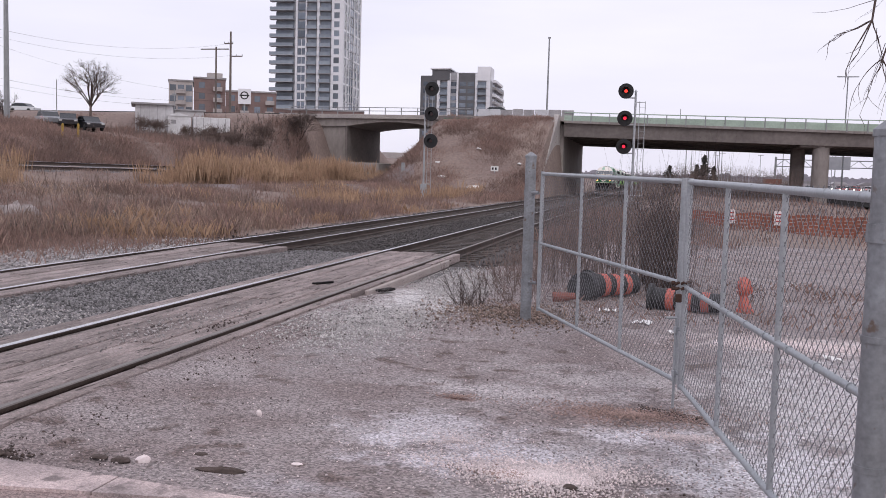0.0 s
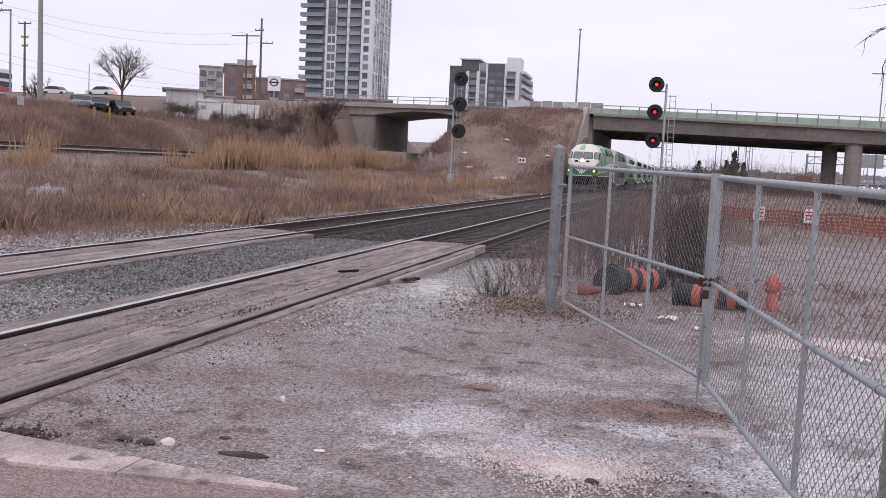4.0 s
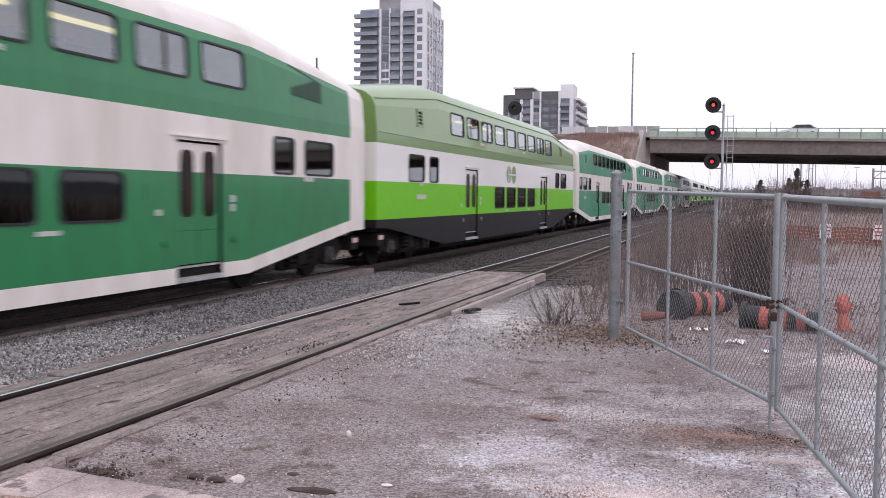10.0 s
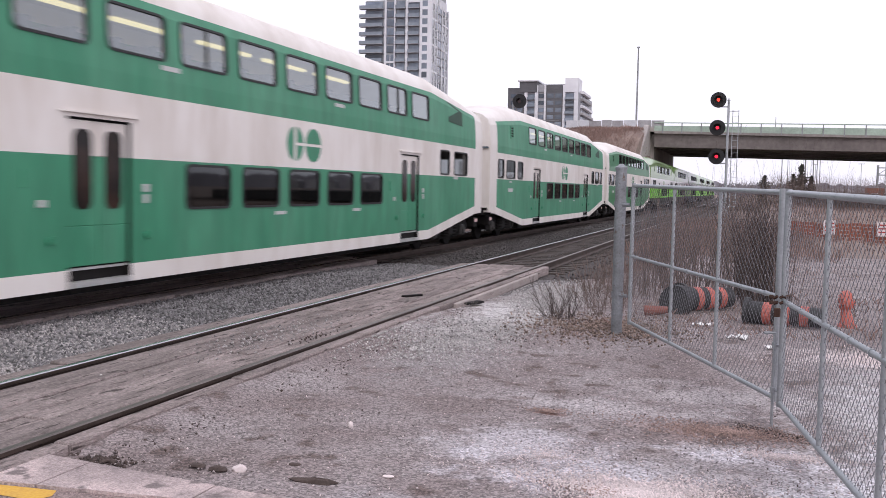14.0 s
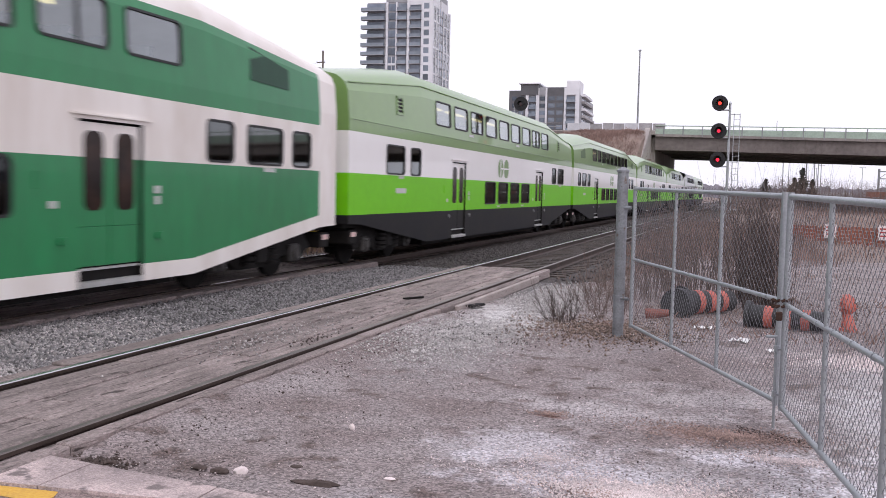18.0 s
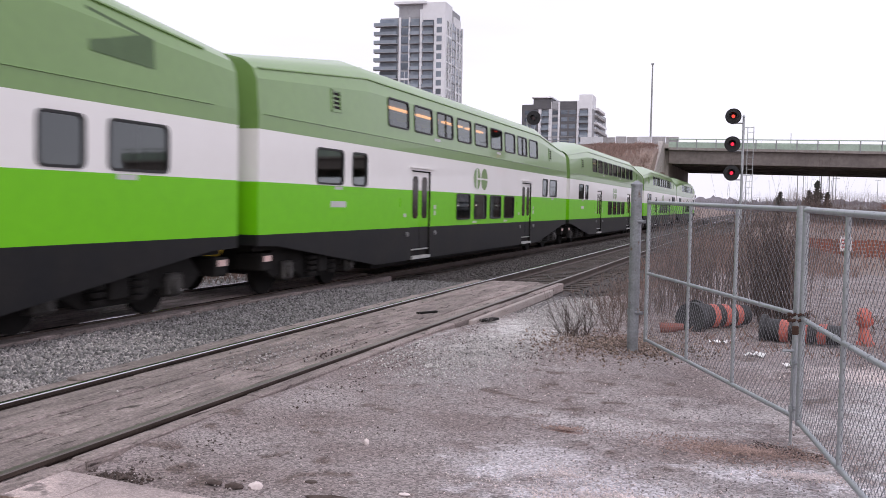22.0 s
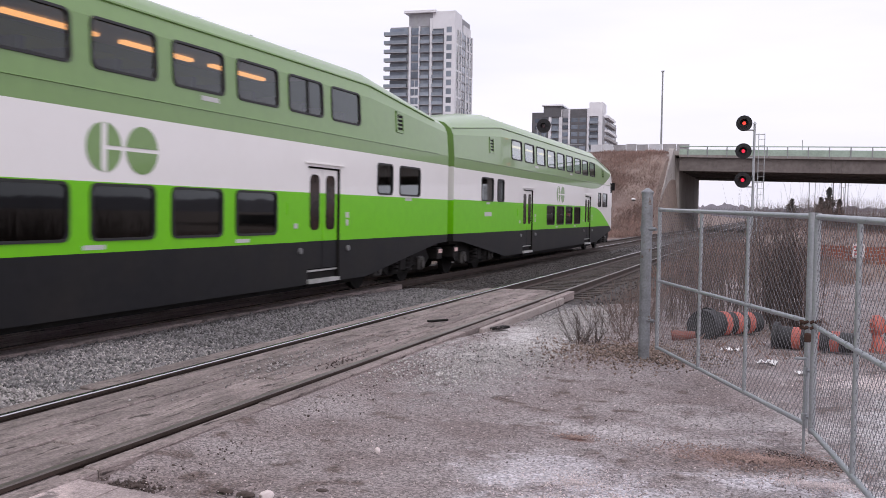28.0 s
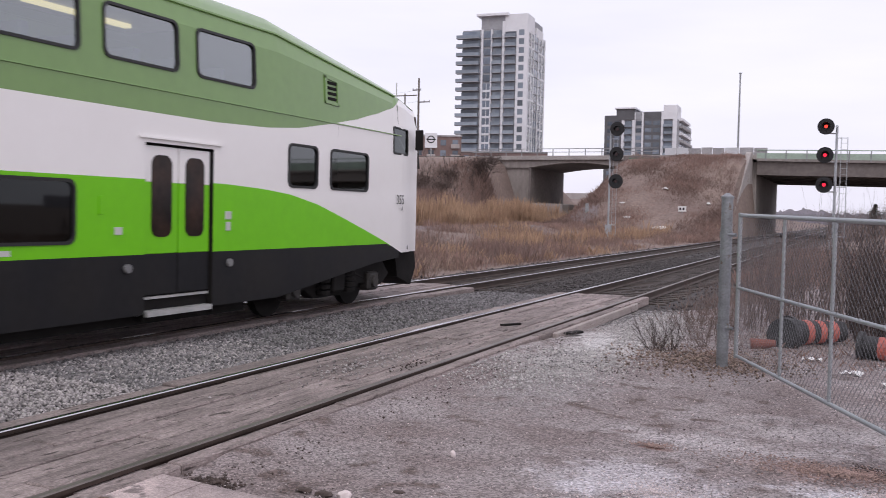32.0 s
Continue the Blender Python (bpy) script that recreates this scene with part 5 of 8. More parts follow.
    for c in (-0.155, 0.155):
        m = Mesh()
        for i in range(16):
            za_, zb_ = 2.24 - 0.215 * math.cos(math.pi * i / 16), 2.24 - 0.215 * math.cos(math.pi * (i + 1) / 16)
            ra, rb = (0.148 * math.sqrt(max(0, 1 - ((z - 2.24) / 0.215) ** 2)) for z in (za_, zb_))
            for k in range(4):
                u0, u1 = -1 + k / 2, -0.5 + k / 2
                m.quad(loco_point(across(c + ra * u0), za_, 0.02), loco_point(across(c + ra * u1), za_, 0.02), loco_point(across(c + rb * u1), zb_, 0.02), loco_point(across(c + rb * u0), zb_, 0.02))
        part("disc_mark", weld(m), M_GREEN, th)
    part("disc_bar", weld(loco_patch(row(-0.12, 0.3, 8), [2.232, 2.26], 0.028)), M_CREAM, th)
    part("disc_bar", weld(loco_patch(row(-0.13, -0.115, 1), [2.26, 2.35, 2.46], 0.028)), M_CREAM, th)
    part("disc_bar", weld(loco_patch(row(-0.16, -0.145, 1), [2.03, 2.1, 2.2], 0.028)), M_CREAM, th)
    part("roof_dart", weld(loco_patch(row(-0.34, 0.06), [3.95 + 0.06 * i for i in range(10)], 0.012)), M_PALEGREEN, th)
    part("nose_sill", Mesh().box(-1.0, 1.0, -20.93, -20.8, 1.42, 1.52, 0.02), M_CREAM, th)
    # roof, rear wall, horns and fans
    m = Mesh()
    m.prism([(-0.62, 4.5), (0.62, 4.5), (0.45, 4.62), (-0.45, 4.62)], "y", -17.0, -13.6)
    part("cab_roof", m, M_CREAM, th)
    m = Mesh()
    m.prism([(-0.62, 4.5), (0.62, 4.5), (0.45, 4.62), (-0.45, 4.62)], "y", -13.6, -12.4).prism([(-0.55, 4.5), (0.55, 4.5), (0.5, 4.67), (-0.5, 4.67)], "y", -12.45, y_rear)
    part("roof", m, M_PALEGREEN, th)
    rear = Mesh()
    outline = [(lerp_table(LOCO_W, z), z) for z in (1.45, 3.55, 3.75, 4.05, 4.35, 4.55)]
    rear.prism(outline + [(-x, z) for x, z in outline[::-1]], "y", y_rear - 0.05, y_rear)
    part("rear_wall", rear, M_GREEN, th)
    h = Mesh().box(-0.35, 0.35, -15.8, -15.4, 4.58, 4.64)
    for x in (-0.25, 0, 0.25):
        h.tube((x, -15.9, 4.69), (x, -15.4, 4.69), 0.07, 0.03, n=8)
    part("horn", h, M_UNDER, th)
    f = Mesh()
    for y in (-9.0, -7.6, -6.2, -3.0):
        f.tube((0, y, 4.6), (0, y, 4.75), 0.5, n=16)
    part("roof_fan", f, M_UNDER, th)
    # underframe, plow, tank, bogies
    part("underframe", Mesh().box(-1.35, 1.35, -20.4, -0.9, 0.95, 1.42), M_UNDER, th)
    part("platform_end", Mesh().box(-1.45, 1.45, -20.7, -20.2, 0.75, 1.42, 0.03), M_UNDER, th)
    part("plow", Mesh().add([(-1.5, -20.7, 0.55), (0, -21.15, 0.6), (1.5, -20.7, 0.55), (-1.6, -20.95, 0.12), (0, -21.5, 0.1), (1.6, -20.95, 0.12), (-1.5, -20.3, 0.12), (1.5, -20.3, 0.12)], [(0, 1, 4, 3), (1, 2, 5, 4), (0, 3, 6), (2, 7, 5), (3, 4, 5, 7, 6), (0, 6, 7, 2, 1)]), M_PLOW, th)
    part("rear_platform", Mesh().box(-1.42, 1.42, -1.6, -0.62, 0.92, 1.3, 0.03), M_UNDER, th)
    for sd in (-1, 1):
        for k in range(3):
            part("rear_step", Mesh().box(sd * 1.28 - 0.2, sd * 1.28 + 0.2, -1.55, -0.75, 0.3 + 0.26 * k, 0.35 + 0.26 * k, 0.01), M_LOCOSTEP, th)
        part("step_cheek", Mesh().box(sd * 1.28 - 0.2, sd * 1.28 + 0.2, -1.62, -1.55, 0.28, 1.0).box(sd * 1.06 - 0.02, sd * 1.06 + 0.02, -1.6, -0.7, 0.28, 1.0), M_UNDER, th)
        part("rear_handrail", Mesh().wire([(sd * 1.44, -0.7, 0.6), (sd * 1.46, -0.62, 1.3), (sd * 1.4, -0.62, 2.6), (sd * 1.4, -1.03, 2.65)], 0.018, 6), M_GALV, th)
        part("rear_sand_box", Mesh().box(sd * 1.2 - 0.18, sd * 1.2 + 0.18, -2.5, -1.75, 0.4, 1.0, 0.04), M_UNDER, th)
        part("brake_hose", Mesh().wire([(sd * 0.5, -0.7, 0.9), (sd * 0.52, -0.3, 0.45), (sd * 0.5, 0.1, 0.4), (sd * 0.48, 0.45, 0.8)], 0.03, 6), M_UNDER, th)
    part("rear_pilot", Mesh().box(-1.4, 1.4, -1.0, -0.85, 0.14, 0.95, 0.03), M_UNDER, th)
    part("rear_coupler", Mesh().box(-0.17, 0.17, -0.7, 0.35, 0.72, 1.0, 0.04), M_UNDER, th)
    for x in (-1.2, 1.2):
        part("corner_step", Mesh().box(x - 0.25, x + 0.25, -20.75, -20.45, 0.5, 1.3, 0.02), M_UNDER, th)
    part("coupler", Mesh().box(-0.17, 0.17, -21.3, -20.5, 0.75, 1.05, 0.04), M_UNDER, th)
    part("fuel_tank", Mesh().prism([(-1.38, 0.35), (-1.1, 0.18), (1.1, 0.18), (1.38, 0.35), (1.42, 1.0), (-1.42, 1.0)], "y", -11.7, -8.0), M_CHARCOAL, th)
    part("battery_box", Mesh().box(-1.4, 1.4, -15.4, -13.2, 0.32, 1.0, 0.03), M_CHARCOAL, th)
    for yc in (-17.6, -5.2):
        b = Mesh()
        for s in (-1, 1):
            b.prism([(yc - 2.4, 0.6), (yc - 1.9, 0.9), (yc - 0.5, 1.0), (yc + 0.5, 1.0), (yc + 1.9, 0.9), (yc + 2.4, 0.6), (yc + 1.9, 0.42), (yc + 0.8, 0.52), (yc + 0.5, 0.3), (yc - 0.5, 0.3), (yc - 0.8, 0.52), (yc - 1.9, 0.42)], "x", s * 1.08, s * 1.28)
            for d in (-0.6, 0.6):
                for k in range(5):
                    b.tube((s * 1.34, yc + d, 0.36 + 0.11 * k), (s * 1.34, yc + d, 0.43 + 0.11 * k), 0.16, n=10)
            for d in (-1.0, 1.0):
                b.tube((s * 1.33, yc + d, 0.98), (s * 1.33, yc + d * 1.55, 0.72), 0.09, n=8)
            b.box(min(s * 1.2, s * 1.4), max(s * 1.2, s * 1.4), yc - 0.28, yc + 0.28, 0.36, 0.98, 0.03)
        b.box(-1.1, 1.1, yc - 0.4, yc + 0.4, 0.4, 0.95)
        bg = part("bogie", b, M_UNDER, th)
        for d in (-1.4, 1.4):
            w = Mesh().tube((-0.9, yc + d, 0.5), (0.9, yc + d, 0.5), 0.09, n=8)
            for s in (-1, 1):
                w.tube((s * 0.70, yc + d, 0.5), (s * 0.84, yc + d, 0.5), 0.5, n=20)
            part("wheel", w, M_UNDER, bg)
            for s in (-1, 1):
                box = Mesh().box(min(s * 1.1, s * 1.38), max(s * 1.1, s * 1.38), yc + d - 0.24, yc + d + 0.24, 0.3, 0.74, 0.05)
                part("axle_box", box.tube((s * 1.37, yc + d, 0.5), (s * 1.43, yc + d, 0.5), 0.15, 0.12, n=12), M_AXLE, bg)
    return th


TRAIN.append((locomotive(), 0.0))

# ---- scattered stones and dry plants ----
def scatter_mesh(name, material, verts, faces_n, label, category, parent=None):
    """One mesh from an array of equal polygons: verts (n, k, 3)."""
    n, k, _ = verts.shape
    me = bpy.data.meshes.new(name)
    me.vertices.add(n * k)
    me.vertices.foreach_set("co", verts.reshape(-1).astype(np.float32))
    faces = np.array(faces_n)
    fk = faces.shape[1]
    idx = (np.arange(n)[:, None, None] * k + faces[None]).reshape(-1)
    me.loops.add(len(idx))
    me.loops.foreach_set("vertex_index", idx.astype(np.int32))
    m = n * len(faces)
    me.polygons.add(m)
    me.polygons.foreach_set("loop_start", (np.arange(m) * fk).astype(np.int32))
    me.materials.append(material)
    me.update(calc_edges=True)
    return tagged(new(name, me), label, category, kind="stuff")


RNG = np.random.RandomState(4)


def stones(name, material, x, y, z, size, label):
    n = len(x)
    octa = np.array([(1, 0, 0), (0, 1, 0), (-1, 0, 0), (0, -1, 0), (0, 0, 0.8), (0, 0, -0.8)], float)
    v = octa[None] * (1 + 0.35 * RNG.uniform(-1, 1, (n, 6, 1)))
    v += 0.25 * RNG.uniform(-1, 1, (n, 6, 3))
    a = RNG.uniform(0, 6.28, n)
    c, s = np.cos(a), np.sin(a)
    v = np.stack([v[:, :, 0] * c[:, None] - v[:, :, 1] * s[:, None], v[:, :, 0] * s[:, None] + v[:, :, 1] * c[:, None], v[:, :, 2]], 2)
    v = v * (size * RNG.uniform(0.5, 1.25, n))[:, None, None] + np.stack([x, y, z], 1)[:, None]
    return scatter_mesh(name, material, v, [(0, 1, 4), (1, 2, 4), (2, 3, 4), (3, 0, 4), (1, 0, 5), (2, 1, 5), (3, 2, 5), (0, 3, 5)], label, "gravel")


def blades(name, material, x, y, height, width, lean, count, spread, label, category="grass"):
    """Tufts of narrow bent blades; arrays of places and heights."""
    n = len(x) * count
    X, Y = np.repeat(x, count) + RNG.normal(0, spread, n), np.repeat(y, count) + RNG.normal(0, spread, n)
    Z = np.array([ground_z(a, b) for a, b in zip(X, Y)]) - 0.05
    H = np.repeat(height, count) * RNG.uniform(0.55, 1.15, n)
    a = RNG.uniform(0, 6.28, n)
    dx, dy = np.cos(a), np.sin(a)
    b = RNG.uniform(0, 6.28, n)
    lx, ly = np.cos(b) * lean * H * RNG.uniform(0.2, 1, n), np.sin(b) * lean * H * RNG.uniform(0.2, 1, n)
    w = width * RNG.uniform(0.6, 1.3, n)
    v = np.zeros((n, 4, 3))
    v[:, 0] = np.stack([X - dx * w, Y - dy * w, Z], 1)
    v[:, 1] = np.stack([X + dx * w, Y + dy * w, Z], 1)
    v[:, 2] = np.stack([X + dx * w * 0.8 + lx * 0.4, Y + dy * w * 0.8 + ly * 0.4, Z + H * 0.6], 1)
    v[:, 3] = np.stack([X + lx, Y + ly, Z + H], 1)
    return scatter_mesh(name, material, v, [(0, 1, 2), (0, 2, 3)], label, category)


# ballast between and beside the tracks
n = 26000
y = 7.0 + 14 * RNG.rand(n) ** 1.3
x = RNG.uniform(-8.35, -6.25, n)
lift = -0.1 * np.clip((y - 17) / 4, 0, 1)
stones("ballast_stones", M_STONE, x, y, -0.08 + lift + RNG.uniform(-0.012, 0.012, n), 0.024, "loose grey ballast stones between the two tracks")
n = 18000
y = 3.2 + 6.6 * RNG.rand(n) + RNG.normal(0, 0.4, n)
x = np.minimum(RNG.uniform(-8.3, -6.3, n), -6.3)
stones("pale_ballast_stones", M_PALESTONE, x, y, -0.08 + RNG.uniform(-0.012, 0.010, n), 0.021, "pale crushed stones spread between the tracks")
n = 5000
y = RNG.uniform(20, 45, n)
x = RNG.uniform(-8.3, -6.3, n)
stones("dark_ballast_stones", M_STONEDK, x, y, -0.19 + RNG.uniform(-0.01, 0.02, n), 0.028, "sooty ballast stones between the two tracks")
n = 6000
y = 3 + 20 * RNG.rand(n)
x = RNG.uniform(-14.2, -10.7, n)
stones("shoulder_stones", M_PALESTONE, x, y, -0.17 + RNG.uniform(-0.02, 0.03, n), 0.035, "pale stones on the shoulder beyond the far track")
n = 5000
y = RNG.uniform(19.5, 60, n)
x = np.where(RNG.rand(n) < 0.5, TRACK_A, TRACK_B) + RNG.uniform(-2.4, 2.4, n)
stones("track_stones", M_STONEDK, x, y, -0.2 + RNG.uniform(-0.01, 0.03, n), 0.04, "dark ballast stones among the timber ties")
n = 20000
y = 4.4 + 12 * RNG.rand(n) ** 1.5
x = RNG.uniform(-4.1, 2.4, n)
stones("lot_pebbles", M_LOTPEBBLE, x, y, -0.116 + 0.06 * np.clip((-3.5 - x) / 0.5, 0, 1) * np.clip((y - 4.9) / 0.7, 0, 1), 0.0075, "small pebbles pressed into the dirt lot")
n = 2400
y = 4.5 + 12 * RNG.rand(n) ** 1.4
x = RNG.uniform(-3.9, 2.6, n)
stones("white_pebbles", M_FLAKE, x, y, -0.108 + 0 * x, 0.008, "scattered white stone chips on the dirt lot")
n = 420
y = 4.5 + 12 * RNG.rand(n) ** 1.4
x = RNG.uniform(-4.0, 2.0, n)
stones("dark_pebbles", M_CLOD, x, y, -0.116 + 0 * x, 0.009, "dark crumbs of earth on the dirt lot")
n = 130
x = RNG.normal(-4.0, 0.13, n)
stones("edge_rubble", M_CLOD, x, RNG.normal(4.92, 0.06, n), -0.12 + RNG.uniform(0, 0.01, n), 0.02, "dark earth clods heaped behind the kerb")
n = 320
y = RNG.uniform(5.2, 13, n)
stones("edge_rubble", M_CLOD, -3.95 + RNG.normal(0, 0.14, n), y, -0.085 + RNG.uniform(-0.01, 0.0, n), 0.011, "dark crumbs along the edge of the planks")
n = 15000
t = RNG.rand(n)
y = 9.6 + 8.6 * t + RNG.normal(0, 0.6, n)
x = np.clip(-3.45 + 0.5 * np.sin(np.pi * np.clip(t, 0, 1)) * RNG.rand(n) + RNG.normal(0, 0.42, n), -4.12, -1.9)
lot_z = lambda x, y: -0.115 + 0.07 * np.clip((-3.6 - x) / 0.6, 0, 1) * (1 - np.clip((y - 11) / 3, 0, 1)) - 0.1 * np.clip((-1.0 - x) / 3, 0, 1) ** 2 * np.clip((y - 12) / 5, 0, 1)
stones("track_side_gravel", M_BANKSTONE, x, y, lot_z(x, y) + RNG.uniform(0, 0.015, n), 0.0125, "bank of pale gravel beside the near track")
n = 1100
y = 10.5 + 7.0 * RNG.rand(n)
x = np.clip(-3.3 + RNG.normal(0, 0.5, n), -4.1, -2.0)
stones("dark_gravel", M_STONEDK, x, y, lot_z(x, y) + RNG.uniform(0, 0.012, n), 0.012, "dark stones mixed into the pale gravel bank")
n = 2300
x, y = RNG.normal(-1.75, 0.62, n), RNG.normal(12.3, 0.62, n)
ok = (x > -3.3) & (x < -0.4)
stones("dead_leaves", M_LEAFLITTER, x[ok], y[ok], lot_z(x[ok], y[ok]) + RNG.uniform(0, 0.03, ok.sum()), 0.017, "brown dead leaves and stalks round the gate post")
n = 420
y = 9.3 + RNG.normal(0, 0.9, n)
stones("plank_rubble", M_PALESTONE, np.clip(-5.1 + RNG.normal(0, 0.22, n), -5.7, -4.65), y, -0.018 + RNG.uniform(0, 0.006, n), 0.014, "pale crushed rubble strewn over the crossing planks")
n = 60
y = 9.4 + RNG.normal(0, 0.3, n)
stones("plank_rubble", M_CLOD, np.clip(-4.66 + RNG.normal(0, 0.07, n), -4.9, -4.55), y, -0.018 + RNG.uniform(0, 0.006, n), 0.013, "dark splintered timber beside the rail")


def flakes(name, material, cx, cy, rx, ry, count, size, label):
    r, a = np.abs(RNG.normal(0, 0.55, count)), RNG.uniform(0, 6.28, count)
    wob = 1 + 0.3 * np.sin(3 * a + cx) + 0.2 * np.sin(7 * a)
    stones(name, material, cx + rx * r * wob * np.cos(a), cy + ry * r * wob * np.sin(a), -0.108 + RNG.uniform(0, 0.006, count), size, label)


flakes("salt_patch", M_FLAKE, -0.58, 5.55, 0.62, 0.36, 12000, 0.008, "pinkish white salt spilled on the dirt")
flakes("salt_patch", M_FLAKE, 1.75, 11.05, 1.1, 0.5, 6000, 0.010, "pale salt spilled behind the gate")
flakes("salt_patch", M_FLAKE, -1.25, 6.1, 0.6, 0.5, 1600, 0.005, "thin dusting of white salt on dirt")
flakes("salt_patch", M_FLAKE, 0.3, 6.7, 0.4, 0.14, 1800, 0.006, "white salt strewn before the gate")
flakes("wood_chips", M_FLAKERED, -0.1, 7.25, 0.85, 0.32, 2300, 0.008, "reddish chips and clay by the gate")
flakes("wood_chips", M_FLAKERED, -1.52, 7.38, 0.2, 0.08, 320, 0.007, "small reddish chip heap on dirt")
flakes("wood_chips", M_FLAKERED, -0.75, 5.5, 0.3, 0.15, 700, 0.008, "brown chips in the spilled salt")
for k in range(5):
    # ruts pressed into the clay by the swinging gate
    n = 170
    t = RNG.rand(n)
    stones("clay_rut", M_CLOD, -0.05 + 0.6 * t + RNG.normal(0, 0.012, n), 7.62 - 0.075 * k - (0.35 - 0.03 * k) * t + 0.05 * t * t + RNG.normal(0, 0.008, n), -0.119 + RNG.uniform(0, 0.004, n), 0.0065, "dark rut scraped across the clay")


def field(n, test, y0=17.0, y1=112.0, power=1.6):
    """Places in the meadow beyond the far track, denser near by."""
    y = y0 + (y1 - y0) * RNG.rand(n) ** power
    x = -11.9 - (np.minimum(62, 0.85 * y + 8)) * RNG.rand(n)
    ok = np.array([test(a, b) for a, b in zip(x, y)])
    return x[ok], y[ok]


meadow = lambda a, b: (a < -12.4 - 2.0 * (1 - smooth(19, 24, b)) + 0.6 * noise.noise(Vector((a * 0.5, b * 0.5, 2)))) and a > -32 and not (abs(a + 26.3) < 1.3 and noise.noise(Vector((a * 2, b * 2, 4))) < 0.25)
low = lambda x: np.where(x < -27.5, 0.55, 1.0)
patch = lambda x, y, k, seed: np.array([noise.noise(Vector((a * k, b * k * 0.8, seed))) for a, b in zip(x, y)])
# ragged brown weeds, in clumps of uneven height
x, y = field(26000, lambda a, b: meadow(a, b) and noise.noise(Vector((a * 0.3, b * 0.2, 12))) > -0.3)
h = np.clip(0.55 + 1.1 * patch(x, y, 0.35, 3), 0.25, 1.5)
blades("dead_weeds", M_WEED, x, y, (0.2 + 0.6 * RNG.rand(len(x)) ** 2.0) * low(x) * h, 0.0025, 0.45, 24, 0.38, "brown dead weeds in the meadow beyond the tracks")
x, y = field(9000, lambda a, b: meadow(a, b) and noise.noise(Vector((a * 0.12, b * 0.12, 9))) > 0.0)
blades("dry_grass", M_DRYGRASS, x, y, (0.25 + 0.35 * RNG.rand(len(x))) * low(x), 0.0032, 0.5, 16, 0.3, "straw-coloured dry grass among the weeds")
x, y = field(1500, lambda a, b: meadow(a, b) and noise.noise(Vector((a * 0.22, b * 0.22, 21))) > 0.12, 17, 80)
blades("dark_stalks", M_TWIGBROWN, x, y, (0.4 + 0.6 * RNG.rand(len(x))) * low(x), 0.002, 0.25, 12, 0.3, "dark dry stalks standing in the meadow", "weeds")
# golden grass hanging over the shoulder of the far track
x, y = field(3600, lambda a, b: -17.0 < a < -12.3 and noise.noise(Vector((a * 0.3, b * 0.16, 16))) > 0.12, 21, 62, 1.2)
blades("golden_grass", M_REED, x, y, 0.25 + 0.4 * RNG.rand(len(x)), 0.0028, 0.6, 22, 0.26, "bleached golden grass along the far track")
x, y = field(19000, lambda a, b: -32.4 < a < -28 and noise.noise(Vector((a * 0.3, b * 0.13, 4))) > -0.05 and (b > -a * 1.66 + 2.5 * noise.noise(Vector((a * 0.5, b * 0.3, 2))) or 1.20 < b / -a < 1.30), 34, 100, 1.0)
h = np.clip(0.75 + 0.9 * patch(x, y, 0.22, 8), 0.4, 1.5)
blades("reed_bed", M_REED, x, y, (1.3 + 1.1 * RNG.rand(len(x))) * h, 0.0062, 0.24, 24, 0.32, "tall golden reeds in a strip along the branch line", "reeds")
x, y = field(5000, lambda a, b: -23 < a < -13 and 34 < b < 90 and noise.noise(Vector((a * 0.2, b * 0.12, 6))) > 0.15, 34, 90, 1.0)
blades("reed_bed", M_REED, x, y, 0.5 + 0.6 * RNG.rand(len(x)), 0.0045, 0.32, 18, 0.25, "golden reeds beside the far track", "reeds")
n = 15000
x, y = -40.3 - 36 * RNG.rand(n) ** 1.5, RNG.uniform(36, 108, n)
h = np.clip(0.7 + 1.3 * patch(x, y, 0.16, 5), 0.3, 2.0)
blades("slope_grass", M_WEED, x, y, np.where(x > -43.5, 0.5 + 0.7 * RNG.rand(n), 0.2 + 0.5 * RNG.rand(n) ** 2) * h, 0.010, 0.5, 16, 0.5, "scrubby brown weeds on the road slope")
n = 13000
x, y = RNG.uniform(-32, -11.9, n), RNG.uniform(78, 116, n)
h = np.clip(0.6 + 1.2 * patch(x, y, 0.2, 7), 0.2, 1.6)
blades("bank_grass", M_WEED, x, y, (0.2 + 0.5 * RNG.rand(n) ** 2) * h, 0.018, 0.9, 8, 0.35, "dry grass on the bridge embankment")
n = 1900
x, y = RNG.normal(-1.85, 0.62, n), RNG.normal(12.5, 0.7, n)
ok = (x > -3.6) & (x < -1.0)
blades("post_grass", M_DRYGRASS, x[ok], y[ok], 0.05 + 0.10 * RNG.rand(ok.sum()), 0.003, 0.9, 7, 0.07, "dry grass round the foot of the gate post")
n = 1500
x, y = RNG.uniform(-1.7, 3.5, n), RNG.uniform(12.2, 18, n)
blades("lot_grass", M_WEED, x, y, 0.10 + 0.2 * RNG.rand(n), 0.005, 0.9, 6, 0.1, "withered grass behind the gate")
n = 2600
x, y = RNG.uniform(-3.6, 2.5, n), RNG.uniform(17, 60, n)
x = np.where(RNG.rand(n) < 0.5, -2.6 + RNG.normal(0, 0.5, n), x)
blades("verge_grass", M_WEED, x, y, np.where(y < 28, 0.08 + 0.16 * RNG.rand(n), 0.2 + 0.35 * RNG.rand(n)), 0.005, 0.5, 9, 0.2, "brown weeds on the verge beside the near track")
n = 3000
x, y = RNG.uniform(2.0, 40, n), RNG.uniform(34, 110, n)
blades("far_lot_grass", M_WEED, x, y, 0.2 + 0.3 * RNG.rand(n), 0.02, 0.6, 6, 0.3, "brown weeds on the waste ground by the highway")


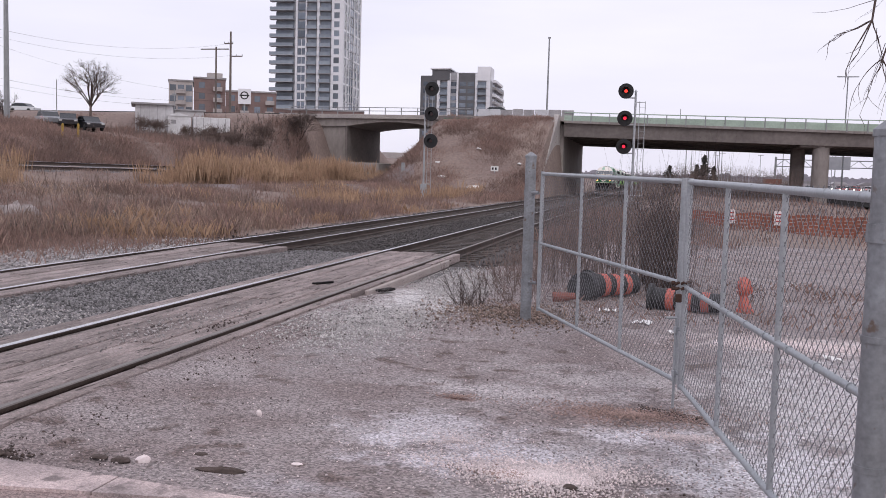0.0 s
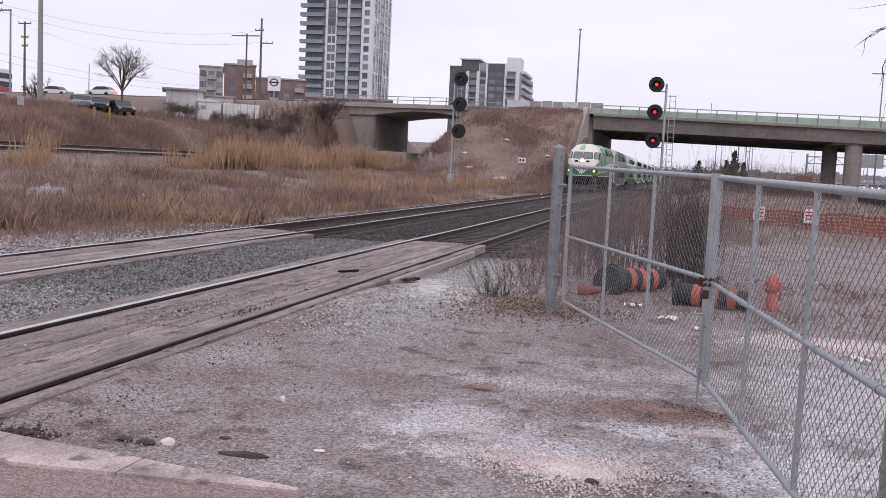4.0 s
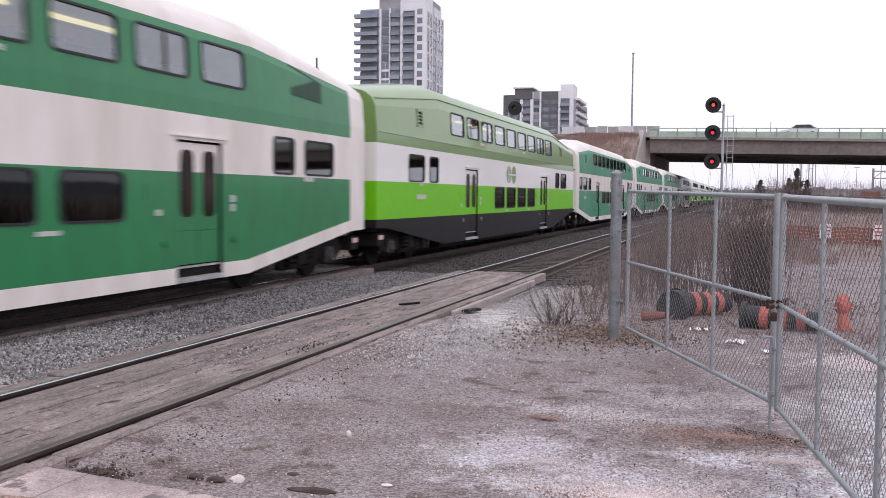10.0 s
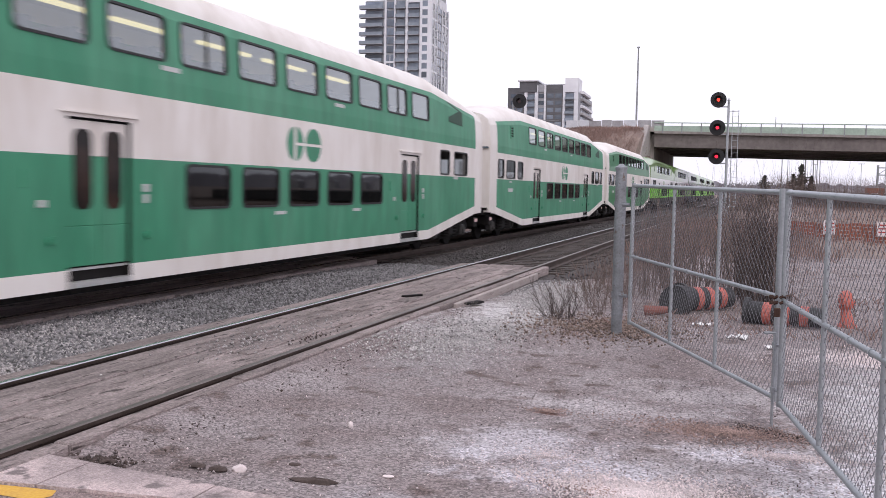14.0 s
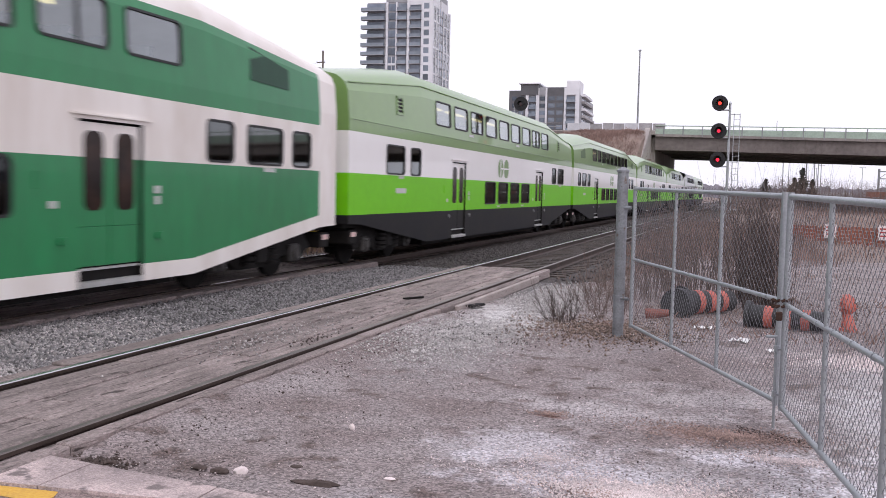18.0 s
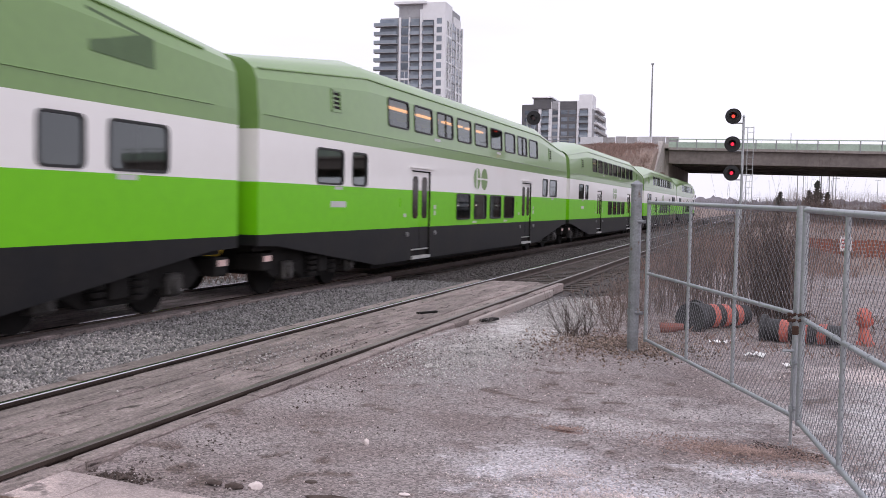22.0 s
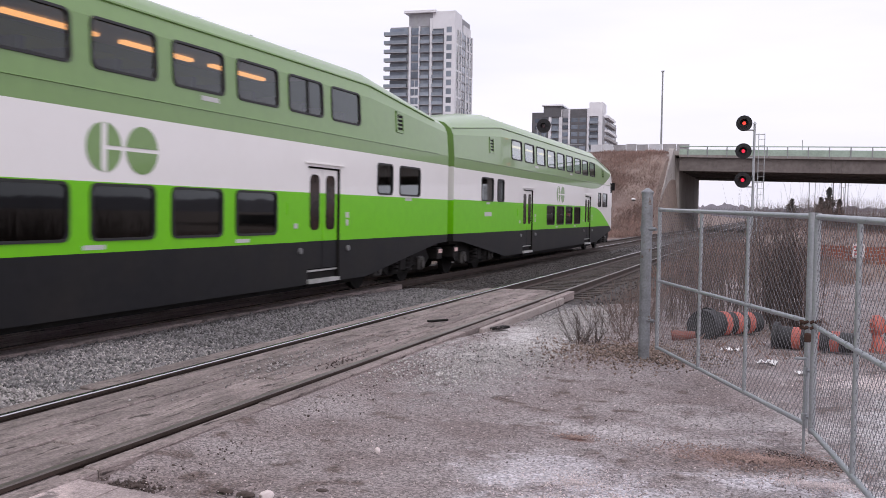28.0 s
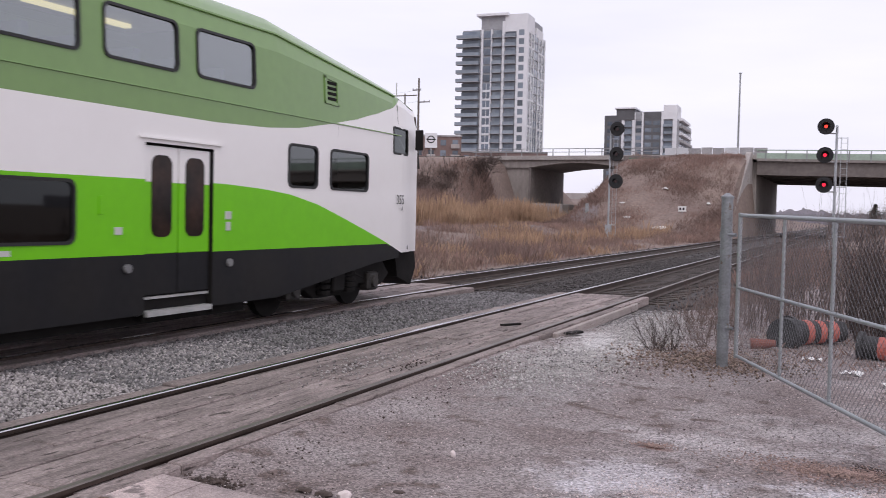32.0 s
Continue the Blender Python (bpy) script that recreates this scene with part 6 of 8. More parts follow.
for i, (x, y, h0) in enumerate(((-12.6, 20.5, 0), (-13.4, 17.5, 0))):
    n = 500
    blades("shoulder_weeds", M_WEED, x + RNG.normal(0, 1.1, n), y + RNG.normal(0, 1.6, n), 0.1 + 0.25 * RNG.rand(n), 0.003, 0.5, 8, 0.1, "thin dead weeds on the gravel shoulder")


# ---- bare shrubs and trees ----
TREE_AT = (-60.2, 90.0)
SHRUBS_AT = ((-42.3, 106.0, 6.2), (-45.4, 101.5, 3.6), (-47.8, 99.0, 3.2), (-50.5, 98.0, 3.4), (-58.6, 97.9, 3.0), (-57.2, 98.6, 2.9), (-44.5, 92, 2.6), (-43.5, 96, 2.8), (-48.8, 97, 2.8), (-52.6, 97.4, 3.0))
def twigs(m, p, d, length, r, depth, rnd, spread=0.6, split=3, up=0.1, sides=4):
    """A limb that forks again and again."""
    q = p + d * length
    m.tube(p, q, r, r * 0.62, n=sides, caps=False)
    if depth == 0:
        return
    for i in range(split):
        k = rnd.uniform(0.45, 1.0)
        nd = (d + Vector((rnd.gauss(0, spread), rnd.gauss(0, spread), rnd.gauss(up, spread * 0.6)))).normalized()
        twigs(m, p + d * length * k, nd, length * rnd.uniform(0.55, 0.8), r * 0.58, depth - 1, rnd, spread, split, up, 3)


def bare_tree(name, x, y, h, label, seed, depth=4, r=0.16, spread=0.5, trunk=0.28, split=4, material=None, wide=0.55, leaders=0):
    rnd = random.Random(seed)
    z = ground_z(x, y) - 0.1
    th = thing(name, label, "tree", m=pose(x, y, z))
    part("trunk", Mesh().tube((0, 0, 0), (0.05, 0, h * trunk), r, r * 0.8, n=8), M_BARK, th)
    m = Mesh()
    for i in range(6):
        a = i * 1.05 + rnd.uniform(-0.3, 0.3)
        d = Vector((math.cos(a) * wide, math.sin(a) * wide, 1)).normalized()
        twigs(m, Vector((0.05, 0, h * trunk * rnd.uniform(0.75, 1.0))), d, h * rnd.uniform(0.24, 0.34), r * 0.5, depth, rnd, spread, split)
    for i in range(leaders):
        d = Vector((rnd.uniform(-0.25, 0.25), rnd.uniform(-0.25, 0.25), 1)).normalized()
        twigs(m, Vector((0.05, 0, h * trunk * 0.98)), d, h * rnd.uniform(0.26, 0.34), r * 0.6, depth, rnd, spread, split)
    part("crown", m, material or M_TWIG, th)
    return th


bare_tree("bare_tree", *TREE_AT, 7.8, "bare rounded winter tree on the slope", 3, depth=5, r=0.15, spread=0.5, trunk=0.36, split=3, wide=0.8, leaders=3)
bare_tree("bare_tree", -76.0, 96.0, 5.0, "small bare tree beside the road", 5, depth=3)
for i, (x, y, h) in enumerate(SHRUBS_AT):
    bare_tree("bare_shrub", x, y, h, "dense leafless shrub on the embankment", 20 + i, depth=4, r=0.07, spread=0.75, trunk=0.1, split=5, material=M_TWIG if h > 4 else M_TWIGBROWN)


def thicket(name, n, x0, x1, y0, y1, h0, h1, label, seed, material, side_twigs=3, r=0.010, lean=0.12):
    rnd = random.Random(seed)
    m = Mesh()
    for i in range(n):
        x, y = rnd.uniform(x0, x1), rnd.uniform(y0, y1)
        p = Vector((x, y, ground_z(x, y) - 0.05))
        d = Vector((rnd.gauss(0, lean), rnd.gauss(0, lean), 1)).normalized()
        h = rnd.uniform(h0, h1)
        m.tube(p, p + d * h, r, r * 0.3, n=3, caps=False)
        for k in range(side_twigs):
            b = p + d * h * rnd.uniform(0.3, 0.9)
            e = (d + Vector((rnd.gauss(0, 0.45), rnd.gauss(0, 0.45), 0.1))).normalized()
            m.tube(b, b + e * h * rnd.uniform(0.15, 0.35), r * 0.5, r * 0.2, n=3, caps=False)
    return tagged(part(name, m, material), label, "shrubs", kind="stuff")


thicket("twig_thicket", 280, -1.9, 0.75, 15.5, 20.0, 1.2, 2.0, "dense upright brown twigs behind the gate", 1, M_TWIGBROWN)
thicket("twig_thicket", 120, -0.15, 0.5, 15.5, 17.5, 1.3, 1.95, "dark clump of twigs behind the gate", 2, M_TWIG)
thicket("twig_thicket", 110, -2.0, 0.5, 22, 48, 1.0, 2.2, "sparse bare whips along the verge", 3, M_TWIGBROWN)
thicket("whip_saplings", 40, -3.0, 6.0, 55, 80, 3.0, 6.5, "thin bare saplings beyond the signal", 4, M_TWIG, 2)
thicket("shrub", 34, -2.6, -2.3, 12.6, 13.1, 0.35, 0.85, "small leafless shrub by the gate post", 5, M_TWIG, 9, 0.0045, 0.35)
thicket("shrub", 60, -2.3, -1.7, 13.2, 14.6, 0.5, 1.15, "wiry leafless shrub behind the gate post", 15, M_TWIGBROWN, 9, 0.0045, 0.35)
thicket("shrub", 90, -2.9, -1.8, 15.0, 19.0, 0.4, 1.0, "low brown brambles along the track side", 16, M_TWIGBROWN, 8, 0.005, 0.4)
thicket("brush", 200, -51.0, -41.0, 96, 107, 1.0, 2.2, "dark bare brush before the bridge abutment", 9, M_TWIG, 8, 0.02, 0.35)
thicket("brush", 260, -56.0, -43.0, 84, 97, 0.7, 1.7, "grey brown scrub on the slope before the shed", 19, M_TWIGBROWN, 8, 0.014, 0.4)
thicket("brush", 240, -44.0, -40.6, 58, 92, 0.6, 1.5, "brown scrub along the branch line", 29, M_TWIGBROWN, 7, 0.011, 0.35)
thicket("hedge", 1500, -3.0, 15.0, 100, 112, 2.0, 3.7, "brown hedge line under the bridge", 6, M_TWIGBROWN)


def spruce(x, y, h, seed):
    rnd = random.Random(seed)
    z = ground_z(x, y) - 0.1
    th = thing("spruce_tree", "small dark spruce under the bridge", "tree", "spruces by the highway", m=pose(x, y, z))
    part("trunk", Mesh().tube((0, 0, 0), (0, 0, h * 0.9), 0.09, 0.02, n=6), M_BARK, th)
    m = Mesh()
    for i in range(520):
        t = rnd.random() ** 0.8
        a = rnd.uniform(0, 6.28)
        r = ((1 - t) ** 0.7 * h * 0.34 + 0.08) * rnd.uniform(0.25, 1.1) * (0.75 + 0.35 * math.sin(2 * a + seed) + 0.3 * math.sin(t * 17 + seed))
        p = Vector((0, 0, h * (0.12 + 0.88 * t)))
        q = Vector((math.cos(a) * r, math.sin(a) * r, p.z + r * rnd.uniform(-0.35, 0.35)))
        w = Vector((-math.sin(a), math.cos(a), 0)) * 0.12
        m.add([p, q + w, q * 1.04, q - w], [(0, 1, 2, 3)])
    part("crown", m, M_SPRUCE, th)


for i, (x, y, h) in enumerate(((1.6, 109, 3.6), (4.6, 110, 3.4), (5.4, 109, 4.5), (6.5, 110, 3.4))):
    spruce(x, y, h, 40 + i)


def overhanging_tree():
    """A bare tree beside the lot; the drooping ends of one limb hang into view."""
    rnd = random.Random(12)
    th = thing("overhanging_tree", "bare tree whose drooping twigs hang over the gate", "tree", m=pose(4.52, 7.0, -0.33))
    part("trunk", Mesh().tube((0, 0, 0), (-0.2, 0, 3.4), 0.14, 0.1, n=8), M_BARK, th)
    m = Mesh()

    def spray(p, d, length, r, sag, forks, depth):
        """A twig that bends under its weight and forks on the way."""
        q, steps = p.copy(), 6
        for i in range(steps):
            e = q + d * length / steps
            m.tube(q, e, r * (1 - 0.75 * i / steps), r * (1 - 0.75 * (i + 1) / steps), n=4, caps=False)
            if depth and i >= 1:
                for k in range(forks):
                    if rnd.random() < 0.6:
                        side = (d + Vector((rnd.gauss(0, 0.45), rnd.gauss(0, 0.3), rnd.gauss(-0.1, 0.4)))).normalized()
                        spray(e, side, length * rnd.uniform(0.3, 0.55), r * 0.5, sag * 1.3, forks, depth - 1)
            d = (d + Vector((rnd.gauss(0, 0.12), rnd.gauss(0, 0.08), -sag + rnd.gauss(0, 0.08)))).normalized()
            q = e

    limb = [Vector((-0.2, 0, 3.2)), Vector((-1.3, -0.1, 3.8)), Vector((-2.5, -0.15, 3.95)), Vector((-3.1, -0.2, 3.6)), Vector((-3.14, -0.2, 3.17))]
    for a, b, r in zip(limb, limb[1:], (0.05, 0.032, 0.022, 0.0105)):
        m.tube(a, b, r, r * 0.7, n=5)
    low = Vector((-3.06, -0.2, 2.91))
    m.tube(limb[3], (-2.98, -0.2, 3.2), 0.009, 0.007, n=5).tube((-2.98, -0.2, 3.2), low, 0.007, 0.006, n=5)
    # stout stubs of the upper fork, then the thin ends round it
    for d, ln, r, sag in (((-0.8, 0, -0.55), 0.30, 0.006, 0.02), ((-0.85, 0, -0.42), 0.26, 0.005, 0.06), ((-0.5, 0, -1.0), 0.37, 0.0085, 0.03), ((-0.32, 0, -1.0), 0.35, 0.006, -0.03), ((0.25, 0, -1.0), 0.3, 0.006, 0.04)):
        spray(limb[4], Vector(d).normalized(), ln, r, sag, 1, 1)
    spray(limb[3] + Vector((0.02, 0, -0.28)), Vector((-1.0, 0, -0.35)).normalized(), 0.46, 0.0032, -0.03, 0, 0)
    for d, ln, r, sag in (((-0.8, 0, -0.62), 0.32, 0.005, 0.01), ((-0.25, 0, -1.0), 0.40, 0.0045, 0.03), ((0.1, 0, -1.0), 0.42, 0.004, 0.04), ((0.5, 0, -1.0), 0.3, 0.005, 0.08), ((-0.5, 0, -0.9), 0.34, 0.003, 0.06)):
        spray(low, Vector(d).normalized(), ln, r, sag, 1, 1)
    for i in range(7):
        p = Vector((-3.1 + 0.03 * i, -0.16, 3.12 - 0.05 * i))
        spray(p, Vector((rnd.uniform(-0.9, 0.2), 0, -0.8)).normalized(), rnd.uniform(0.25, 0.45), 0.0028, 0.14, 0, 0)
    spray(Vector((-3.0, -0.2, 3.42)), Vector((-1, 0, -0.5)).normalized(), 0.3, 0.004, 0.05, 0, 0)
    spray(Vector((-2.9, -0.2, 3.5)), Vector((-0.7, 0, -0.7)).normalized(), 0.4, 0.003, 0.05, 1, 1)
    part("limb", m, M_TWIG, th)


overhanging_tree()

# ---- the gate and what lies behind it ----
def chain_link(width, height, pitch=0.039, r=0.0018):
    """Zigzag wires in the x-z plane from the origin; neighbours meet in square diamonds."""
    m = Mesh()
    cols, rows = int(width / pitch), int(height / pitch)
    for i in range(cols + 1):
        pts = []
        for j in range(rows + 1):
            x = (i + (0.5 if (i + j) % 2 else -0.5)) * pitch
            pts.append((min(max(x, 0), width), 0.0, height * j / rows))
        m.wire(pts, r, 3)
    return m


def gate_leaf(name, p0, p1, z0a, z0b, z1a, z1b, bars, mid, label, r=0.021):
    """A pipe frame from p0 to p1 with upright bars, a middle rail and wire mesh."""
    th = thing(name, label, "gate")
    A, B = Vector((*p0, 0)), Vector((*p1, 0))
    d = (B - A)
    at = lambda t, z: A + d * t + Vector((0, 0, z))
    lo, hi = lambda t: z0a + (z0b - z0a) * t, lambda t: z1a + (z1b - z1a) * t
    part("top_rail", Mesh().tube(at(0, z1a), at(1, z1b), r * 1.08, n=10), M_GALV, th, smooth=True)
    part("bottom_rail", Mesh().tube(at(0, z0a), at(1, z0b), r, n=10), M_GALV, th, smooth=True)
    part("middle_rail", Mesh().tube(at(0, mid[0]), at(1, mid[1]), r * 0.9, n=10), M_GALV, th, smooth=True)
    for t in (0.0, 1.0):
        part("end_stile", Mesh().tube(at(t, lo(t) - 0.03), at(t, hi(t) + 0.03), r * 1.2, n=10), M_GALV, th, smooth=True)
    for t in bars:
        part("upright", Mesh().tube(at(t, lo(t)), at(t, hi(t)), r * 0.85, n=10), M_GALV, th, smooth=True)
    w, h = d.length, z1a - z0a
    ang = math.atan2(d.y, d.x)
    sh = Matrix.Identity(4)
    sh[2][0] = (z0b - z0a) / w
    wire = chain_link(w, h)
    wire.moved(Matrix.Translation(at(0, z0a)) @ Matrix.Rotation(ang, 4, "Z") @ sh)
    part("wire_mesh", wire, M_WIRE, th, "galvanised chain link mesh")
    for i in range(9):
        t = (i + 0.5) / 9
        for z in (hi(t), mid[0] + (mid[1] - mid[0]) * t):
            p = at(t, z)
            part("wire_tie", Mesh().tube(p - d.normalized() * 0.006, p + d.normalized() * 0.006, r * 1.16, n=8), M_GALV, th)
    return th


# mesh wire darker than the pipe steel: its shaded side is in the colour
M_WIRE = mat("dull_fence_wire", (0.21, 0.21, 0.225), 0.55, 0.5, var=0.2, scale=5, fine=50, bump=0.0)
M_RUST = mat("rusty_chain", (0.10, 0.055, 0.04), 0.8, 0.4, var=0.3, scale=20, fine=80)
M_ORANGE = mat("orange_plastic", (0.54, 0.145, 0.11), 0.6, var=0.3, scale=4, fine=30, bump=0.05, second=(0.33, 0.10, 0.085))
M_NETDULL = mat("faded_orange_plastic", (0.24, 0.085, 0.065), 0.7, var=0.3, scale=4, fine=30)
M_BLACKPLASTIC = mat("black_barrel_rubber", (0.03, 0.03, 0.032), 0.6, var=0.25, scale=4, fine=30)
M_BOXSTONE = mat("pale_weathered_rock", (0.33, 0.29, 0.28), 0.95, var=0.45, scale=2.5, fine=25, bump=0.8, second=(0.2, 0.165, 0.155))
M_SHEET = mat("white_plastic_scrap", (0.75, 0.74, 0.73), 0.6, var=0.1)
gate_leaf("gate_leaf", (-1.385, 11.7), (0.235, 7.72), 0.06, 0.09, 1.777, 1.72, (0.378, 0.693), (0.893, 0.898), "galvanised chain link gate leaf with a middle rail")
gate_leaf("gate_leaf", (0.275, 7.58), (0.863, 3.85), 0.078, 0.07, 1.718, 1.667, (0.337, 0.669), (0.879, 0.877), "wide galvanised chain link gate leaf, closed and chained")


def fence_post(x, y, z1, r, label, cap=True):
    th = thing("fence_post", label, "fence post", "posts of the gate", m=pose(x, y, 0))
    part("pipe", Mesh().tube((0, 0, -0.35), (0, 0, z1), r, n=16), M_GALVOLD, th, smooth=True)
    if cap:
        part("cap", Mesh().tube((0, 0, z1), (0, 0, z1 + 0.025), r * 1.12, r * 1.12, n=16).tube((0, 0, z1 + 0.025), (0, 0, z1 + 0.07), r * 1.12, r * 0.25, n=16), M_GALVOLD, th, smooth=True)
    for z in (0.12, 0.62, 1.12, 1.55):
        part("band", Mesh().tube((0, 0, z), (0, 0, z + 0.025), r * 1.08, n=16), M_GALVOLD, th)
    for z in (0.35, 1.5):
        hinge = Mesh().tube((0, 0, z), (0, 0, z + 0.07), r * 1.15, n=14)
        hinge.tube((r * 0.5, -r * 0.8, z + 0.035), (r * 1.4 + 0.03, -r * 1.6, z + 0.035), 0.022, n=8)
        part("hinge", hinge, M_GALVOLD, th)
    return th


fence_post(-1.56, 11.83, 1.98, 0.07, "thick galvanised gate post in dry grass")
fence_post(0.857, 3.76, 1.90, 0.06, "galvanised gate post beside the lot")
th = thing("gate_chain", "rusty chain and lock holding the gate leaves", "chain")
for i in range(22):
    a = i * 0.57
    part("link", Mesh().tube((0.25 + 0.075 * math.cos(a), 7.63 + 0.09 * math.sin(a), 0.83 + 0.004 * i), (0.25 + 0.075 * math.cos(a + 0.4), 7.63 + 0.09 * math.sin(a + 0.4), 0.845 + 0.004 * i), 0.012, n=5), M_RUST, th)
part("padlock", Mesh().box(0.2, 0.25, 7.5, 7.53, 0.76, 0.83, 0.008), M_RUST, th)
th = thing("drop_rod", "steel drop rod standing in the dirt", "drop rod")
part("rod", Mesh().tube((0.222, 7.63, -0.15), (0.222, 7.63, 0.62), 0.011, n=8).tube((0.222, 7.63, 0.62), (0.14, 7.6, 0.62), 0.011, n=8), M_GALV, th)
part("guide", Mesh().tube((0.222, 7.63, 0.14), (0.222, 7.63, 0.19), 0.022, n=8).tube((0.222, 7.63, 0.5), (0.222, 7.63, 0.55), 0.022, n=8).tube((0.222, 7.63, 0.165), (0.29, 7.6, 0.165), 0.014, n=6).tube((0.222, 7.63, 0.525), (0.29, 7.6, 0.525), 0.014, n=6), M_GALV, th)


def barrel(x, y, a, label, length=0.92, r=0.16, tilt=0.0):
    """A fallen traffic drum: dark body, orange bands and a wide foot."""
    th = thing("traffic_drum", label, "traffic drum", "fallen drums behind the gate", m=pose(x, y, r - 0.12, 0, tilt, a))
    part("body", Mesh().tube((0, 0, 0), (length, 0, 0), r, r * 0.82, n=18), M_BLACKPLASTIC, th, smooth=True)
    for i in range(3):
        t = 0.2 + 0.25 * i
        k = r * (1 - 0.18 * t)
        part("band", Mesh().tube((length * t, 0, 0), (length * (t + 0.12), 0, 0), k * 1.02, k * 1.0, n=18), M_ORANGE, th)
    part("foot", Mesh().tube((-0.06, 0, 0), (0.0, 0, 0), r * 1.35, r * 1.3, n=18), M_BLACKPLASTIC, th)


barrel(0.06, 13.62, -14, "fallen black and orange traffic drum on the dirt", 0.98)
barrel(-0.92, 14.5, 42, "fallen dark drum with orange bands in weeds", 0.9, 0.19)
th = thing("rubber_foot", "black rubber drum base lying in weeds", "drum base", m=pose(-0.98, 14.25, 0.05, 78, 0, -25))
part("ring", Mesh().tube((0, 0, 0), (0, 0, 0.12), 0.27, 0.24, n=16), M_BLACKPLASTIC, th)
th = thing("crushed_cone", "crushed orange cone in dead grass", "traffic cone", m=pose(-1.42, 13.8, -0.06, 0, 84, 8))
part("cone", Mesh().tube((0, 0, 0), (0, 0, 0.34), 0.09, 0.05, n=12), M_NETDULL, th)
th = thing("traffic_marker", "bent orange traffic marker standing on dirt", "traffic marker", m=pose(1.35, 13.85, -0.13))
part("base", Mesh().tube((0, 0, 0), (0, 0, 0.05), 0.13, 0.12, n=14).tube((0, 0, 0.05), (-0.03, 0, 0.26), 0.10, 0.06, n=12), M_ORANGE, th)
hd = Mesh()
for i in range(4):
    z0, z1 = 0.25 + 0.06 * i, 0.31 + 0.06 * i
    hd.tube((-0.03, 0, z0), (-0.03 + 0.02 * i, 0, z1), (0.07, 0.11, 0.125, 0.11)[i], (0.11, 0.125, 0.11, 0.05)[i], n=12)
part("head", hd, M_ORANGE, th, smooth=True)
for i, (x, y) in enumerate(((-0.56, 12.9), (-0.12, 12.0), (0.0, 11.95), (1.9, 10.2), (0.35, 11.3))):
    th = thing("plastic_scrap", "white plastic scrap lying on dirt", "litter", "litter behind the gate", m=pose(x, y, -0.09, 0, 0, 40 * i))
    sm = Mesh()
    for k in range(5):
        sm.v += [(-0.12 + 0.06 * k, -0.04, 0.03 * (k % 2)), (-0.12 + 0.06 * k, 0.05, 0.035 * ((k + 1) % 2))]
    sm.f = [(2 * k, 2 * k + 2, 2 * k + 3, 2 * k + 1) for k in range(4)]
    part("sheet", sm, M_SHEET, th)
# loose things on the lot
def lump(rx, ry, rz, seed, n=10, m=6):
    """An uneven rounded lump, flat beneath."""
    b = Mesh()
    for j in range(m + 1):
        for i in range(n):
            a, e = 2 * math.pi * i / n, -0.4 + (math.pi / 2 + 0.4) * j / m
            k = 1 + 0.35 * noise.noise(Vector((math.cos(a) * 1.5 + seed * 7, math.sin(a) * 1.5, e * 1.5)))
            b.v.append((rx * k * math.cos(a) * math.cos(e), ry * k * math.sin(a) * math.cos(e), rz * k * math.sin(e)))
    b.f = [(j * n + i, j * n + (i + 1) % n, (j + 1) * n + (i + 1) % n, (j + 1) * n + i) for j in range(m) for i in range(n)]
    return b


for i, (x, y, rx, ry, rz, mt, label) in enumerate(((-3.02, 5.07, 0.05, 0.035, 0.035, M_FLAKE, "fist-sized pale stone on the dirt"), (-2.82, 6.34, 0.022, 0.02, 0.03, M_FLAKE, "small white stone on the dirt"), (-3.15, 5.03, 0.07, 0.035, 0.022, M_CLOD, "dark clod of earth on the dirt"), (-3.32, 5.05, 0.06, 0.04, 0.016, M_CLOD, "dark clod beside a pale stone"), (-0.41, 5.35, 0.04, 0.03, 0.03, M_CLOD, "dark clod lying in spilled salt"), (-2.75, 5.3, 0.045, 0.03, 0.012, M_CLOD, "flat dark clod on the dirt"), (-2.1, 5.3, 0.04, 0.025, 0.01, M_FLAKE, "flat pale stone pressed in dirt"))):
    th = thing("loose_stone", label, "stone", m=pose(x, y, -0.112))
    part("stone", lump(rx, ry, rz, i), mt, th, smooth=True)
th = thing("boulder", "weathered pale rock in the meadow weeds", "rock", m=pose(-18.4, 23.9, 0.05))
part("rock", lump(0.75, 0.5, 0.5, 31, 16, 8), M_BOXSTONE, th, smooth=True)
th = thing("plastic_scrap", "white plastic scrap caught in weeds", "litter", m=pose(-17.2, 27.0, 0.0))
part("sheet", lump(0.09, 0.04, 0.3, 32), M_SHEET, th)
th = thing("timber_stub", "dark rotten timber stub on the dirt", "timber", m=pose(-2.47, 5.03, -0.112, 0, 0, 4))
part("stub", lump(0.155, 0.04, 0.028, 20, 24, 6), M_CLOD, th, smooth=True)
th = thing("steel_plate", "dark iron plate lying beside the rail", "iron scrap", m=pose(-4.02, 13.75, -0.1, 0, 0, 75))
part("plate", Mesh().box(-0.2, 0.2, -0.07, 0.07, 0.0, 0.04, 0.015), M_UNDER, th)
th = thing("steel_plate", "short dark iron strip lying on planks", "iron scrap", m=pose(-5.0, 13.6, -0.02, 0, 0, 60))
part("plate", Mesh().box(-0.2, 0.2, -0.03, 0.03, 0.0, 0.03, 0.006), M_UNDER, th)


# ---- signals ----
M_SIGBLACK = mat("matt_black_signal_paint", (0.018, 0.018, 0.02), 0.75, var=0.2, scale=3, fine=20)
M_REDLAMP = glow("red_signal_lens", (1.0, 0.02, 0.06), 1.25)
M_REDORANGE = glow("orange_red_signal_lens", (1.0, 0.06, 0.04), 1.25)
M_LENSDARK = mat("unlit_signal_lens", (0.05, 0.012, 0.012), 0.2, var=0.1)


